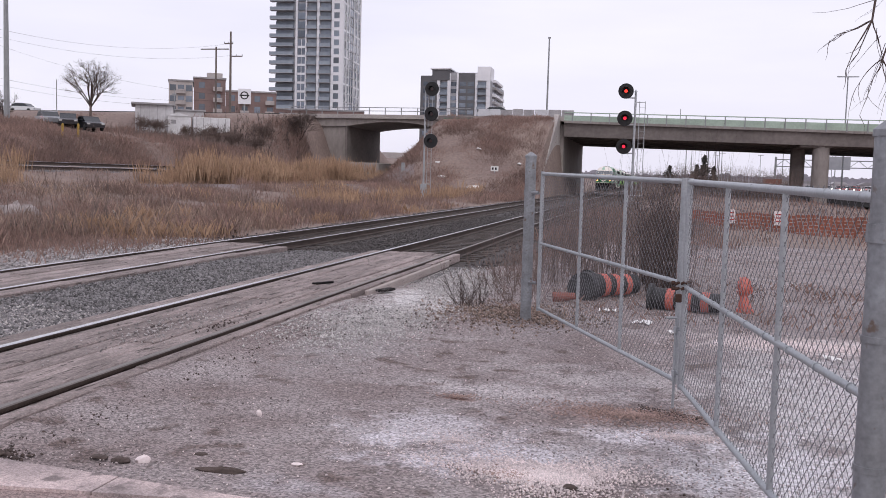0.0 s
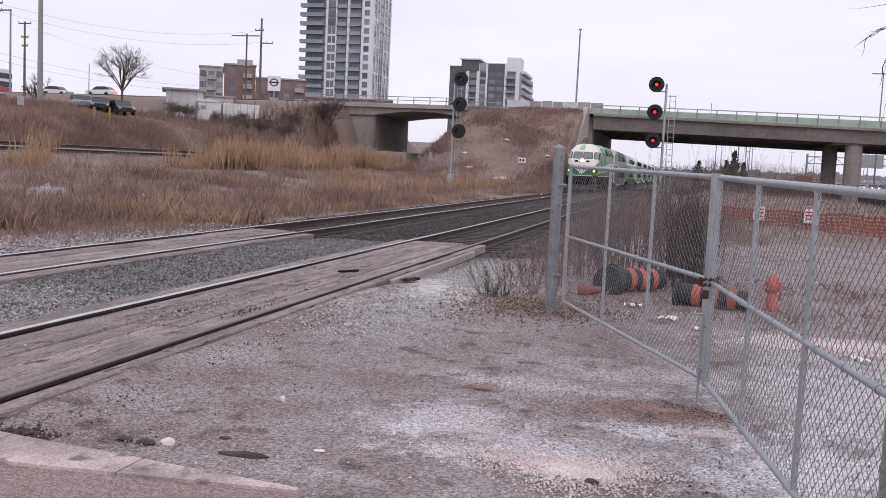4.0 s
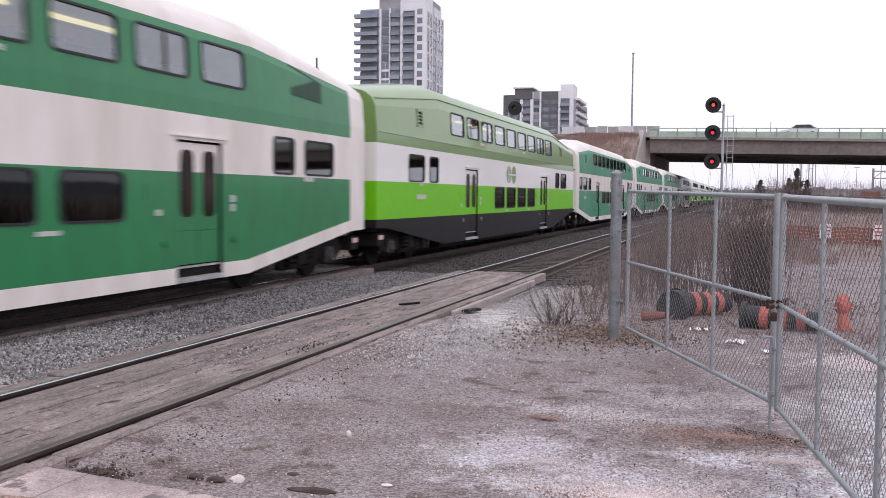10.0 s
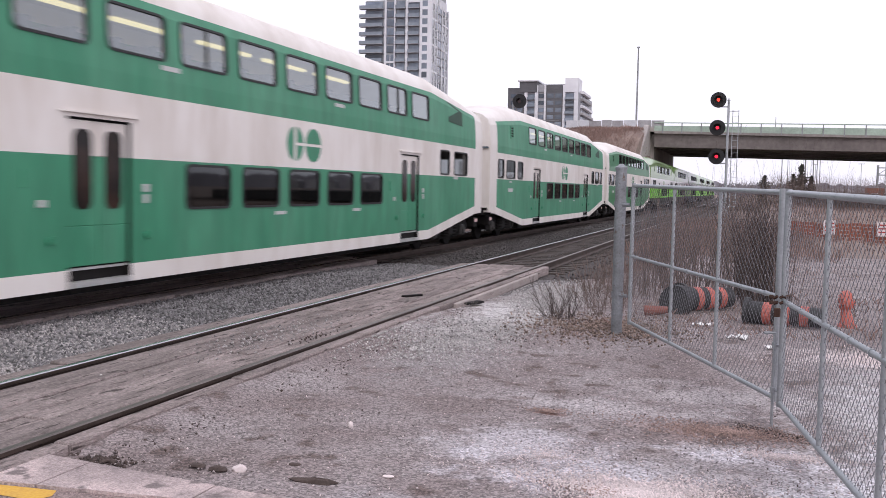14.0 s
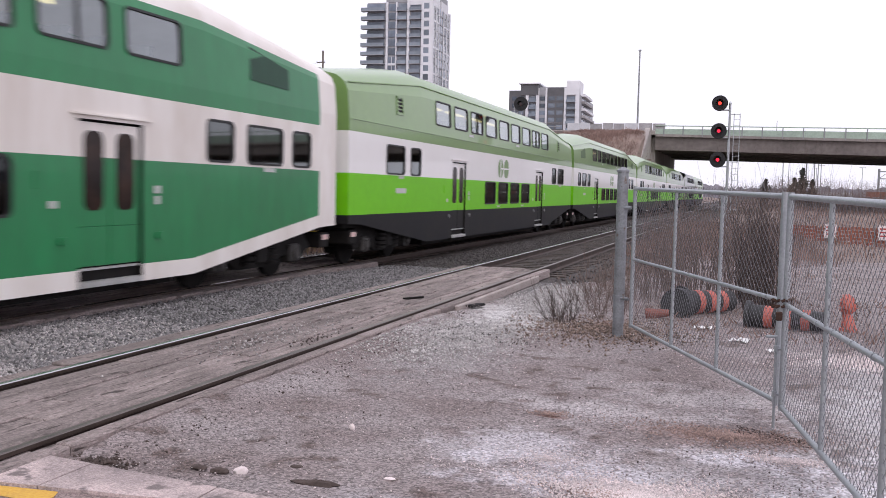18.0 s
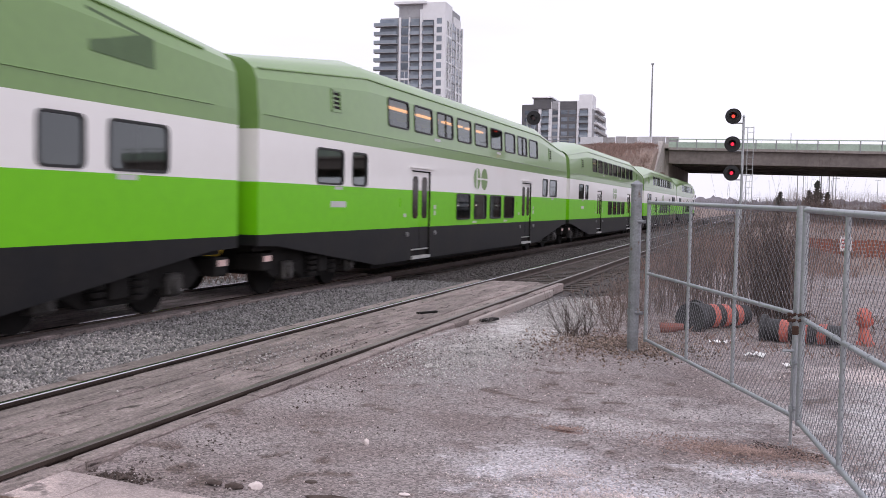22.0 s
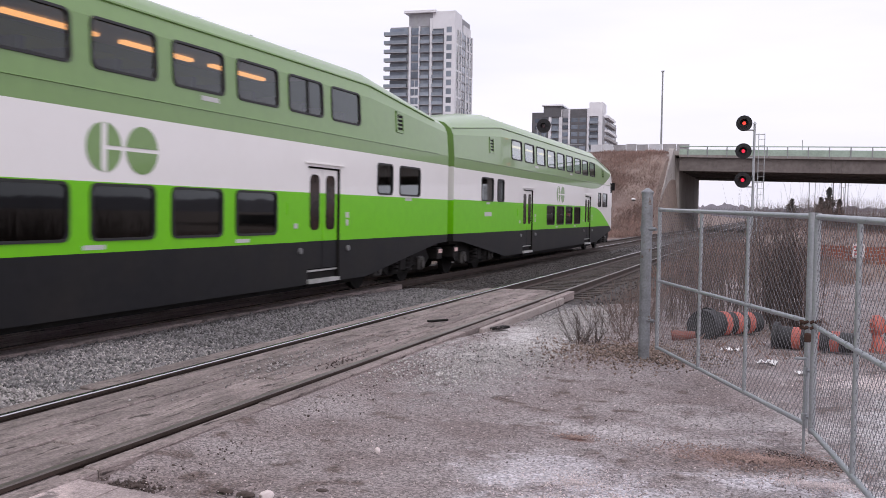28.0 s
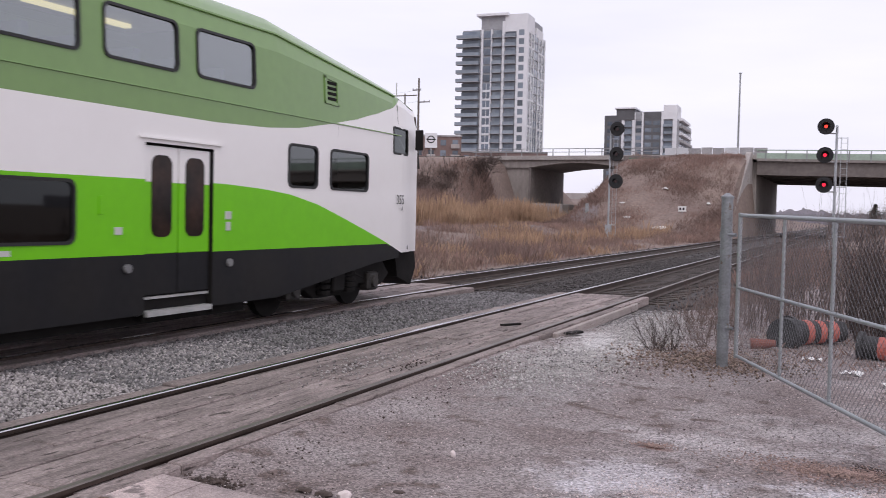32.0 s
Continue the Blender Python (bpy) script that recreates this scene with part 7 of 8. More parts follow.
def signal(x, y, z0, top, heads, side, lenses, label, radius=0.53, lens_r=0.13):
    th = thing("railway_signal", label, "railway signal", "signals beside the tracks", m=pose(x, y, z0))
    part("mast", Mesh().tube((0, 0, 0), (0, 0, top - z0), 0.075, 0.06, n=10), M_GALV, th)
    part("foot", Mesh().box(-0.3, 0.3, -0.3, 0.3, -0.2, 0.25, 0.03), M_CONC, th)
    part("relay_box", Mesh().box(-0.2, 0.2, -0.16, 0.16, 0.5, 1.2, 0.02), M_GALV, th)
    lad = Mesh()
    for dx in (0.22, 0.52):
        lad.tube((dx, 0.1, 0.3), (dx, 0.1, top - z0 - 0.5), 0.02, n=5)
    for i in range(int((top - z0 - 0.8) / 0.32)):
        lad.tube((0.22, 0.1, 0.5 + 0.32 * i), (0.52, 0.1, 0.5 + 0.32 * i), 0.012, n=4)
    for zz in (1.2, (top - z0) * 0.55, top - z0 - 0.55):
        lad.tube((0, 0, zz), (0.52, 0.1, zz), 0.022, n=5)
    part("ladder", lad, M_GALV, th)
    part("finial", Mesh().tube((0, 0, top - z0), (0, 0, top - z0 + 0.12), 0.09, 0.02, n=10), M_GALV, th)
    for z, lens in zip(heads, lenses):
        zz = z - z0
        hx = side
        br = Mesh().tube((0, 0, zz - 0.35), (hx * 0.7, -0.1, zz - 0.35), 0.035, n=6)
        br.tube((hx * 0.7, -0.1, zz - 0.38), (hx, -0.14, zz - 0.1), 0.04, n=6)
        part("bracket", br, M_GALV, th)
        disc = Mesh().tube((hx, -0.18, zz), (hx, -0.21, zz), radius, n=28)
        head = part("target_disc", disc, M_SIGBLACK, th)
        part("housing", Mesh().tube((hx, 0.12, zz), (hx, -0.18, zz), 0.2, 0.26, n=16), M_SIGBLACK, head)
        hood = Mesh()
        for i in range(15):
            a0, a1 = radians(-20 + 220 * i / 15), radians(-20 + 220 * (i + 1) / 15)
            hood.quad(*[(hx + 0.2 * math.cos(a), yy, zz + 0.2 * math.sin(a)) for a, yy in ((a0, -0.21), (a1, -0.21), (a1, -0.5), (a0, -0.5))])
        part("hood", hood, M_SIGBLACK, head)
        part("lens", Mesh().tube((hx, -0.212, zz), (hx, -0.225, zz), lens_r, n=16), lens, head)
    return th


signal(-1.2, 51.0, -0.2, 6.55, (6.57, 5.12, 3.61), -0.52, (M_REDORANGE, M_REDLAMP, M_REDLAMP), "tall signal mast with three red-lit black discs", 0.41, 0.09)
signal(-16.95, 67.4, -0.05, 8.1, (8.2, 6.36, 4.36), 0.52, (M_LENSDARK, M_LENSDARK, M_LENSDARK), "tall signal mast with three dark unlit discs")

# ---- the overpass ----
M_ASPHALT = mat("road_asphalt", (0.06, 0.06, 0.062), 0.9, var=0.25, scale=0.4, fine=10)
M_STEELRAIL = mat("grey_bridge_rail", (0.32, 0.33, 0.34), 0.6, 0.4, var=0.15, scale=2, fine=10)
M_PANEL = mat("grey_barrier_panel", (0.40, 0.39, 0.40), 0.9, var=0.25, scale=0.6, fine=6, rand=0.2)
M_PLATE = mat("pale_barrier_panel", (0.62, 0.63, 0.66), 0.8, var=0.15, scale=0.6, fine=6)
BY = 115.0


def sloped(m, x0, x1, y0, y1, lo0, lo1, hi0, hi1):
    """A beam between x0 and x1 whose underside and top may slope."""
    return m.add([(x0, y0, lo0), (x1, y0, lo1), (x1, y1, lo1), (x0, y1, lo0), (x0, y0, hi0), (x1, y0, hi1), (x1, y1, hi1), (x0, y1, hi0)],
                 [(0, 1, 2, 3), (4, 5, 6, 7), (0, 1, 5, 4), (1, 2, 6, 5), (2, 3, 7, 6), (3, 0, 4, 7)])


def right_bridge():
    th = thing("road_bridge", "grey concrete road bridge with a pale green parapet", "bridge")
    x0, x1 = -11.2, 75.0
    z = lambda x, a, b: a + (b - a) * (x + 9) / 34
    for k, yy in enumerate((BY, BY + 4.4, BY + 8.8, BY + 13.2, BY + 18, BY + 24, BY + 30)):
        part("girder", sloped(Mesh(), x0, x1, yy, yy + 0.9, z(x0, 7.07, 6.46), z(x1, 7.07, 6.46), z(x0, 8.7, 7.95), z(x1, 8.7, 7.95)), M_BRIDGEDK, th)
    part("deck", sloped(Mesh(), x0, x1, BY - 0.35, BY + 31.6, z(x0, 8.7, 7.95), z(x1, 8.7, 7.95), z(x0, 9.0, 8.25), z(x1, 9.0, 8.25)), M_BRIDGE, th)
    part("road_surface", sloped(Mesh(), x0, x1, BY + 0.2, BY + 31.0, z(x0, 9.0, 8.25), z(x1, 9.0, 8.25), z(x0, 9.05, 8.3), z(x1, 9.05, 8.3)), M_ASPHALT, th)
    for yy in (BY - 0.3, BY + 31.3):
        part("parapet", sloped(Mesh(), x0, x1, yy, yy + 0.25, z(x0, 9.0, 8.25), z(x1, 9.0, 8.25), z(x0, 9.65, 9.12), z(x1, 9.65, 9.12)), M_GREENRAIL, th, "pale green parapet wall")
        part("top_rail", sloped(Mesh(), x0, x1, yy, yy + 0.12, z(x0, 9.95, 9.48), z(x1, 9.95, 9.48), z(x0, 10.06, 9.6), z(x1, 10.06, 9.6)), M_GREENRAIL, th)
    for i in range(38):
        x = x0 + 1 + 2.25 * i
        part("rail_post", Mesh().box(x - 0.06, x + 0.06, BY - 0.4, BY - 0.28, z(x, 8.8, 8.1), z(x, 10.0, 9.52)), M_STEELRAIL, th)
    # the rear pier, deeper under the deck, has shade painted in by darker concrete
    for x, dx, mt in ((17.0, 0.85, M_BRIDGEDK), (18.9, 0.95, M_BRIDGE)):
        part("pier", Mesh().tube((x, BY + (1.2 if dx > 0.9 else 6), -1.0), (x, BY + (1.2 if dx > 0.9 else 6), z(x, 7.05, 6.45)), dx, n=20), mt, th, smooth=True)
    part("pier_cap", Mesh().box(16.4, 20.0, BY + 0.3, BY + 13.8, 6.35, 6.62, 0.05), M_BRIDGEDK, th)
    # abutment with a sloping wing wall beside the near tracks
    part("abutment", Mesh().box(-13.4, -11.25, BY + 0.6, BY + 31.6, -0.6, 8.7, 0.05), M_BRIDGE, th)
    w = Mesh().prism([(BY - 20.0, -0.4), (BY + 1.0, -0.4), (BY + 1.0, 9.7), (BY - 1.5, 9.7), (BY - 20.0, 0.6)], "x", -12.3, -11.7)
    part("wing_wall", w, M_CONCGREY, th, "pale sloping wing wall")
    part("lamp_mast", Mesh().tube((-16.0, 137.1, 5.0), (-16.0, 137.1, 22.4), 0.17, 0.1, n=8).box(-16.2, -15.8, 137.0, 137.2, 22.4, 22.6), M_STEELRAIL, th)
    part("lamp_mast", Mesh().tube((3.0, BY + 16, 8.0), (3.0, BY + 16, 11.9), 0.06, 0.04, n=6), M_STEELRAIL, th)
    for x, y, z1 in ((28.5, BY + 40, 19.0),):
        part("lamp_mast", Mesh().tube((x, y, 0.0), (x, y, z1), 0.14, 0.08, n=6).box(x - 1.6, x + 1.6, y - 0.1, y + 0.1, z1 - 0.1, z1 + 0.05), M_STEELRAIL, th)


M_GRAFFITI = mat("faded_green_spray_paint", (0.05, 0.16, 0.09), 0.8, var=0.5, scale=2, fine=12, second=(0.16, 0.22, 0.17))
M_CONCGREY = mat("weathered_wing_wall", (0.40, 0.37, 0.35), 0.95, var=0.3, scale=0.4, fine=5, bump=0.2, second=(0.29, 0.26, 0.25))
right_bridge()


def left_bridge():
    th = thing("arched_bridge", "brown concrete bridge with an arched span and rail", "bridge")
    x0, x1 = -39.6, -27.0
    deck = lambda x: 9.45 + 0.004 * (-30 - x)
    m = Mesh()
    n = 16
    outline_top = [(x0 - 4.5, deck(x0) - 0.5), (x1 + 14, deck(x1) - 0.5)]
    arch = [(x0 + (x1 - x0) * i / n, 7.95 + 0.62 * math.sin(math.pi * i / n)) for i in range(n + 1)]
    m.prism([(x1 + 14, deck(x1) - 0.5), (x1 + 14, 7.95)] + [(a, b) for a, b in arch[::-1]] + [(x0 - 4.5, 7.95), (x0 - 4.5, deck(x0) - 0.5)], "y", BY, BY + 15)
    part("arched_beam", m, M_BRIDGE, th)
    part("deck_slab", Mesh().box(x0 - 9, x1 + 15.8, BY - 0.4, BY + 15.4, 8.93, 9.48, 0.03), M_CONCGREY, th)
    part("road_surface", Mesh().box(-130, x1 + 15.8, BY + 0.4, BY + 14.4, 9.3, 9.52), M_ASPHALT, th)
    part("abutment", Mesh().box(x0 - 4.2, x0, BY + 0.3, BY + 14.8, 0.5, 7.95, 0.05), M_BRIDGE, th)
    # thin dark sheet on the abutment's inner face, shade of the opening painted in
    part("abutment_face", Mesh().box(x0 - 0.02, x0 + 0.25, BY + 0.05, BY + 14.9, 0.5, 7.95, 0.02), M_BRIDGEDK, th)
    part("footing", Mesh().box(x0 + 0.2, x0 + 4.5, BY + 0.5, BY + 14, 1.0, 3.3, 0.1), M_CONCGREY, th)
    part("abutment", Mesh().box(x1, x1 + 3, BY + 0.5, BY + 14.8, 0.5, 7.95, 0.05), M_BRIDGE, th)
    for z in (10.38, 9.95):
        part("hand_rail", Mesh().tube((x0 - 8, BY - 0.1, z), (x1 + 4, BY - 0.1, z), 0.045, n=6), M_STEELRAIL, th)
    for i in range(11):
        x = x0 - 7.5 + 2.15 * i
        part("rail_post", Mesh().box(x - 0.05, x + 0.05, BY - 0.15, BY - 0.05, 9.4, 10.4), M_STEELRAIL, th)
    rnd = random.Random(3)
    x = -22.0
    while x < -11.5:
        w = rnd.uniform(1.3, 1.7)
        part("barrier_panel", Mesh().box(x, x + w - 0.06, BY - 0.2, BY - 0.1, 9.4, 10.35 + rnd.uniform(-0.06, 0.06)), M_PLATE if x < -20.5 or -15 < x < -13.6 else M_PANEL, th)
        x += w


left_bridge()


# ---- lineside things under and before the bridges ----
def lineside():
    th = thing("milepost_sign", "small white sign with dark bars in weeds", "sign", m=pose(-16.25, 94.7, ground_z(-16.25, 94.7), 0, 0, 8))
    part("post", Mesh().tube((0, 0, -0.2), (0, 0, 0.6), 0.03, n=6), M_STEELRAIL, th)
    part("board", Mesh().box(-0.4, 0.4, -0.05, -0.02, 0.2, 0.75), M_SHEET, th)
    for x in (-0.2, 0.12):
        part("text_bar", Mesh().box(x - 0.08, x + 0.1, -0.06, -0.05, 0.35, 0.6), M_SIGBLACK, th)
    for x, y, w, h in ((-37.2, 118.0, 0.9, 1.1), (-25.6, 92.9, 0.35, 1.0)):
        th = thing("relay_cabinet", "grey steel relay cabinet beside the branch line", "cabinet", m=pose(x, y, ground_z(x, y), 0, 0, 15))
        part("case", Mesh().box(-w / 2, w / 2, -0.3, 0.3, 0.1, h, 0.03), M_STEELRAIL, th)
        part("plinth", Mesh().box(-w / 2 - 0.05, w / 2 + 0.05, -0.35, 0.35, -0.3, 0.1), M_CONCGREY, th)
    for i, (x, y, r) in enumerate(((-21.4, 92.7, 0.5), (-17.5, 90.6, 0.8), (-22.6, 96.0, 0.45), (-14.0, 97.0, 0.5), (-19.0, 100.0, 0.6))):
        th = thing("dumped_sheet", "crumpled white sheet dumped on the bank", "litter", "litter on the bank", m=pose(x, y, ground_z(x, y) + 0.02, 12, 0, 30 * i))
        part("sheet", lump(r, r * 0.45, r * 0.28, 40 + i), M_SHEET, th, smooth=True)
    th = thing("graffiti_wall", "low concrete wall with green spray paint", "wall", m=pose(-23.5, 109.0, ground_z(-23.5, 109.0), 0, 0, 10))
    part("wall", Mesh().box(-2.2, 2.0, 0, 0.4, -1.5, 0.35, 0.03), M_BRIDGEDK, th)
    for i in range(7):
        part("paint_patch", Mesh().prism([(-1.6 + 0.45 * i, -0.75), (-1.25 + 0.45 * i, -0.8), (-1.1 + 0.45 * i, 0.0 + 0.1 * (i % 2)), (-1.5 + 0.45 * i, 0.15 - 0.1 * (i % 3))], "y", -0.03, -0.004), M_GRAFFITI, th)
    th = thing("far_block", "pale blue and white block seen beneath the bridge", "building", m=pose(-59.5, 230, 0, 0, 0, 14))
    part("wall", Mesh().box(0, 11.5, 0, 12, -1, 9.5), M_TOWERWHITE, th)
    for k in range(3):
        for i in range(5):
            part("window", Mesh().box(0.6 + 2.2 * i, 2.0 + 2.2 * i, -0.08, 0.05, 1.2 + 2.9 * k, 2.9 + 2.9 * k), M_TOWERGLASS, th)
    th = thing("far_block", "long low pale building beyond the bridge", "building", m=pose(-75, 250, 0, 0, 0, 14))
    part("wall", Mesh().box(0, 18, 0, 12, -1, 8.2), M_BRICKPALE, th)
    for i in range(8):
        part("window", Mesh().box(0.8 + 2.1 * i, 2.2 + 2.1 * i, -0.08, 0.05, 5.0, 6.6), M_TOWERGLASS, th)


# ---- towers and blocks beyond ----
M_TOWERWHITE = mat("white_tower_panel", (0.78, 0.785, 0.82), 0.7, var=0.12, scale=0.1, fine=1.0, bump=0.0)
M_TOWERGLASS = mat("blue_grey_tower_glass", (0.12, 0.145, 0.19), 0.15, 0.0, var=0.35, scale=0.15, fine=0.6, bump=0.0, rand=0.5, second=(0.20, 0.23, 0.26))
M_TOWERGREY = mat("grey_tower_cladding", (0.36, 0.365, 0.39), 0.8, var=0.15, scale=0.1, fine=1.0, bump=0.0)
M_SLAB = mat("balcony_slab_edge", (0.34, 0.35, 0.38), 0.7, var=0.15, scale=0.3, fine=2)
M_BALCONYGLASS = mat("balcony_glass_panel", (0.26, 0.30, 0.35), 0.12, var=0.15, scale=0.3, fine=2, bump=0.0, rand=0.25)
M_DARKCLAD = mat("charcoal_cladding", (0.12, 0.12, 0.13), 0.7, var=0.15, scale=0.2, fine=2)
M_BRICKRED = mat("red_brown_brick", (0.22, 0.155, 0.145), 0.9, var=0.2, scale=0.3, fine=4)
M_BRICKPALE = mat("pale_buff_brick", (0.44, 0.405, 0.395), 0.9, var=0.2, scale=0.3, fine=4)


def tower():
    """Local axes: front face along x from 0 to w at y = 0 (towards the tracks), right face along +y at x = w."""
    th = thing("apartment_tower", "tall white and glass apartment tower with stacked balconies", "tower", m=pose(-126.5, 293.5, 4.0, 0, 0, 4.0))
    w, d, fl, nf = 23.3, 24.2, 2.95, 20
    top = fl * nf + 1.5
    part("core", Mesh().box(0.4, w - 0.2, 0.3, d, 0, top), M_TOWERGREY, th)
    part("crown", Mesh().box(7.0, w - 0.5, 0.2, d - 2, top, top + 4.4), M_TOWERGREY, th)
    part("crown_slab", Mesh().box(5.6, w - 6.5, -1.2, d - 2, top + 4.4, top + 5.2), M_TOWERWHITE, th)
    part("crown_wall", Mesh().box(15.5, w + 0.1, -0.1, 9, top - 1, top + 4.8), M_TOWERWHITE, th)
    part("crown_wall", Mesh().box(w - 3, w + 0.1, 12, 21, top - 1, top + 2.2), M_TOWERWHITE, th)
    # white piers on the front, right corner and right face
    for x0, x1 in ((7.2, 7.9), (10.6, 11.1), (14.6, 15.5), (19.6, 23.2)):
        part("pier", Mesh().box(x0, x1, -0.35, 0.4, 0, top + (2.5 if x0 > 14 else 0)), M_TOWERWHITE, th)
    for y0, y1 in ((-0.3, 1.6), (4.6, 5.1), (8.2, 8.7), (14.5, 15.2), (19.0, 19.6), (23.2, 24.2)):
        part("pier", Mesh().box(w - 0.3, w + 0.25, y0, y1, 0, top), M_TOWERWHITE, th)
    # balconies: slab and glass front, three bays
    for x0, x1, depth in ((-1.4, 6.8, 1.7), (11.2, 14.5, 1.1), (15.6, 19.5, 1.1)):
        slab = Mesh().box(x0, x1, -depth, 0.4, -0.12, 0.12).data("balcony_slab", M_SLAB)
        front = Mesh().box(x0 + 0.05, x1 - 0.05, -depth, -depth + 0.05, 0.12, 1.1).box(x0, x0 + 0.05, -depth, 0.3, 0.12, 1.1).data("balcony_glass", M_BALCONYGLASS)
        win = Mesh().box(x0 + 1.6 if x0 < 0 else x0 + 0.2, x1 - 0.3, 0.2, 0.36, 0.15, 2.55).data("window", M_TOWERGLASS)
        for k in range(nf):
            z = 1.5 + fl * k
            b = part("balcony", slab, None, th, m=pose(0, 0, z))
            part("balcony_glass", front, None, b)
            part("window", win, None, th, m=pose(0, 0, z))
    # white framed window strip low on the front
    strip_w = Mesh().box(0, 2.6, 0, 0.2, 0, 2.2).data("window", M_TOWERGLASS)
    band = Mesh().box(0, 2.7, -0.15, 0.4, -0.35, 0.35).data("spandrel", M_TOWERWHITE)
    for k in range(nf):
        part("window", strip_w, None, th, m=pose(7.95, 0.0, 1.7 + fl * k))
        if k < 14:
            part("spandrel", band, None, th, m=pose(7.9, 0, 1.4 + fl * k))
    corner = Mesh().box(20.5, 22.3, -0.4, -0.3, 0.5, 2.4).data("window", M_TOWERGLASS)
    for k in range(nf):
        part("window", corner, None, th, m=pose(0, 0, 1.5 + fl * k))
    mull = Mesh().box(-0.08, 0.08, -0.12, 0.2, 0, fl * 14).data("mullion", M_TOWERWHITE)
    part("mullion", mull, None, th, m=pose(9.25, 0, 1))
    # right face windows between the piers
    for y0, y1 in ((1.7, 4.5), (5.2, 8.1), (8.8, 14.4), (15.3, 18.9), (19.7, 23.1)):
        wd = Mesh().box(w - 0.25, w + 0.02, y0, y1, 0.3, 2.5).data("window", M_TOWERGLASS)
        bar = Mesh().box(w - 0.2, w + 0.1, (y0 + y1) / 2 - 0.18, (y0 + y1) / 2 + 0.18, 0.25, 2.65).data("mullion", M_TOWERWHITE)
        sp = Mesh().box(w - 0.25, w + 0.12, y0, y1, -0.3, 0.25).data("spandrel", M_TOWERWHITE if y0 != 8.8 else M_TOWERGREY)
        for k in range(nf):
            part("window", wd, None, th, m=pose(0, 0, 1.5 + fl * k))
            part("mullion", bar, None, th, m=pose(0, 0, 1.5 + fl * k))
            if k % 3 == 0 or y0 == 8.8:
                part("spandrel", sp, None, th, m=pose(0, 0, 1.5 + fl * k))
    return th


lineside()
tower()


def midrise():
    th = thing("apartment_block", "grey and white mid-rise block with terraced balconies", "apartment block", m=pose(-104.5, 407, 4.0, 0, 0, 2.0))
    w, d, fl, nf = 31.5, 46.0, 3.15, 13
    part("core", Mesh().box(0.3, w, 0.4, d, 0, fl * nf), M_TOWERGREY, th)
    part("dark_wing", Mesh().box(-0.3, 7.2, -0.2, d - 4, 0, fl * 13 + 2.0), M_DARKCLAD, th)
    part("penthouse", Mesh().box(5.0, 13.0, -0.5, 18, fl * 13, fl * 14 + 1.6), M_DARKCLAD, th)
    part("penthouse_roof", Mesh().box(4.3, 13.6, -1.2, 18.5, fl * 14 + 1.6, fl * 14 + 2.2), M_TOWERWHITE, th)
    part("parapet", Mesh().box(13.5, 26, 0.1, d, fl * 13, fl * 14 + 0.3), M_TOWERGREY, th)
    part("stair_head", Mesh().box(25.5, 31.3, -0.2, 12, fl * 13, fl * 14 + 3.0), M_TOWERWHITE, th)
    for x0, x1 in ((7.3, 8.6), (12.0, 13.4), (16.2, 17.0), (24.6, 25.6), (29.6, 31.3)):
        part("pier", Mesh().box(x0, x1, -0.3, 0.5, 0, fl * 14), M_TOWERWHITE, th)
    dark = Mesh().box(17.1, 24.5, -0.1, 0.4, 0, fl * 14)
    part("dark_bay", dark, M_DARKCLAD, th)
    for x0, x1 in ((1.0, 3.2), (4.2, 6.4), (8.8, 11.8), (13.6, 16.0), (17.6, 20.4), (21.2, 24.0), (25.8, 29.3)):
        wd = Mesh().box(x0, x1, -0.25 if x0 < 7 else -0.14 if 17 < x0 < 25 else 0.2, 0.38, 0.7, 2.5).data("window", M_TOWERGLASS)
        for k in range(nf):
            part("window", wd, None, th, m=pose(0, 0, fl * k))
    for x0, x1 in ((8.6, 12.0), (25.6, 29.6)):
        sl = Mesh().box(x0, x1, -1.2, 0.4, -0.15, 0.95).data("balcony", M_BALCONYGLASS)
        for k in range(1, nf):
            part("balcony", sl, None, th, m=pose(0, 0, fl * k))
    for k in range(1, nf + 1):
        setb = 1.5 * max(0, k - 9)
        part("terrace", Mesh().box(w - 0.2, w + 1.5, 6, d - 2 - setb * 2, fl * k - 0.2, fl * k + 0.9), M_TOWERWHITE if k % 2 else M_PANEL, th)
        for i in range(5):
            part("window", Mesh().box(w - 0.1, w + 0.1, 7 + 7 * i, 11.5 + 7 * i, fl * (k - 1) + 0.4, fl * (k - 1) + 2.5), M_TOWERGLASS, th)


midrise()


def brick_block(name, az_x, y, width, storeys, z0, mt, label, rot, depth=14.0, fl=2.8, bays=None):
    th = thing(name, label, "apartment block", m=pose(az_x, y, z0, 0, 0, rot))
    part("wall", Mesh().box(0, width, 0, depth, 0, fl * storeys + 0.6), mt, th)
    part("roof_edge", Mesh().box(-0.2, width + 0.2, -0.2, depth + 0.2, fl * storeys + 0.6, fl * storeys + 1.0), M_PANEL, th)
    n = bays or max(2, int(width / 3.2))
    wd = Mesh().box(-0.75, 0.75, -0.06, 0.05, 0, 1.5).data("window", M_TOWERGLASS)
    bal = Mesh().box(-1.15, 1.15, -1.1, 0, -0.15, 0.95).data("balcony", M_BRICKPALE)
    for k in range(storeys):
        for i in range(n):
            x = width * (i + 0.5) / n
            part("window", wd, None, th, m=pose(x, 0, fl * k + 1.0))
            if i % 2 == 1:
                part("balcony", bal, None, th, m=pose(x, 0, fl * k + 0.4))
    return th


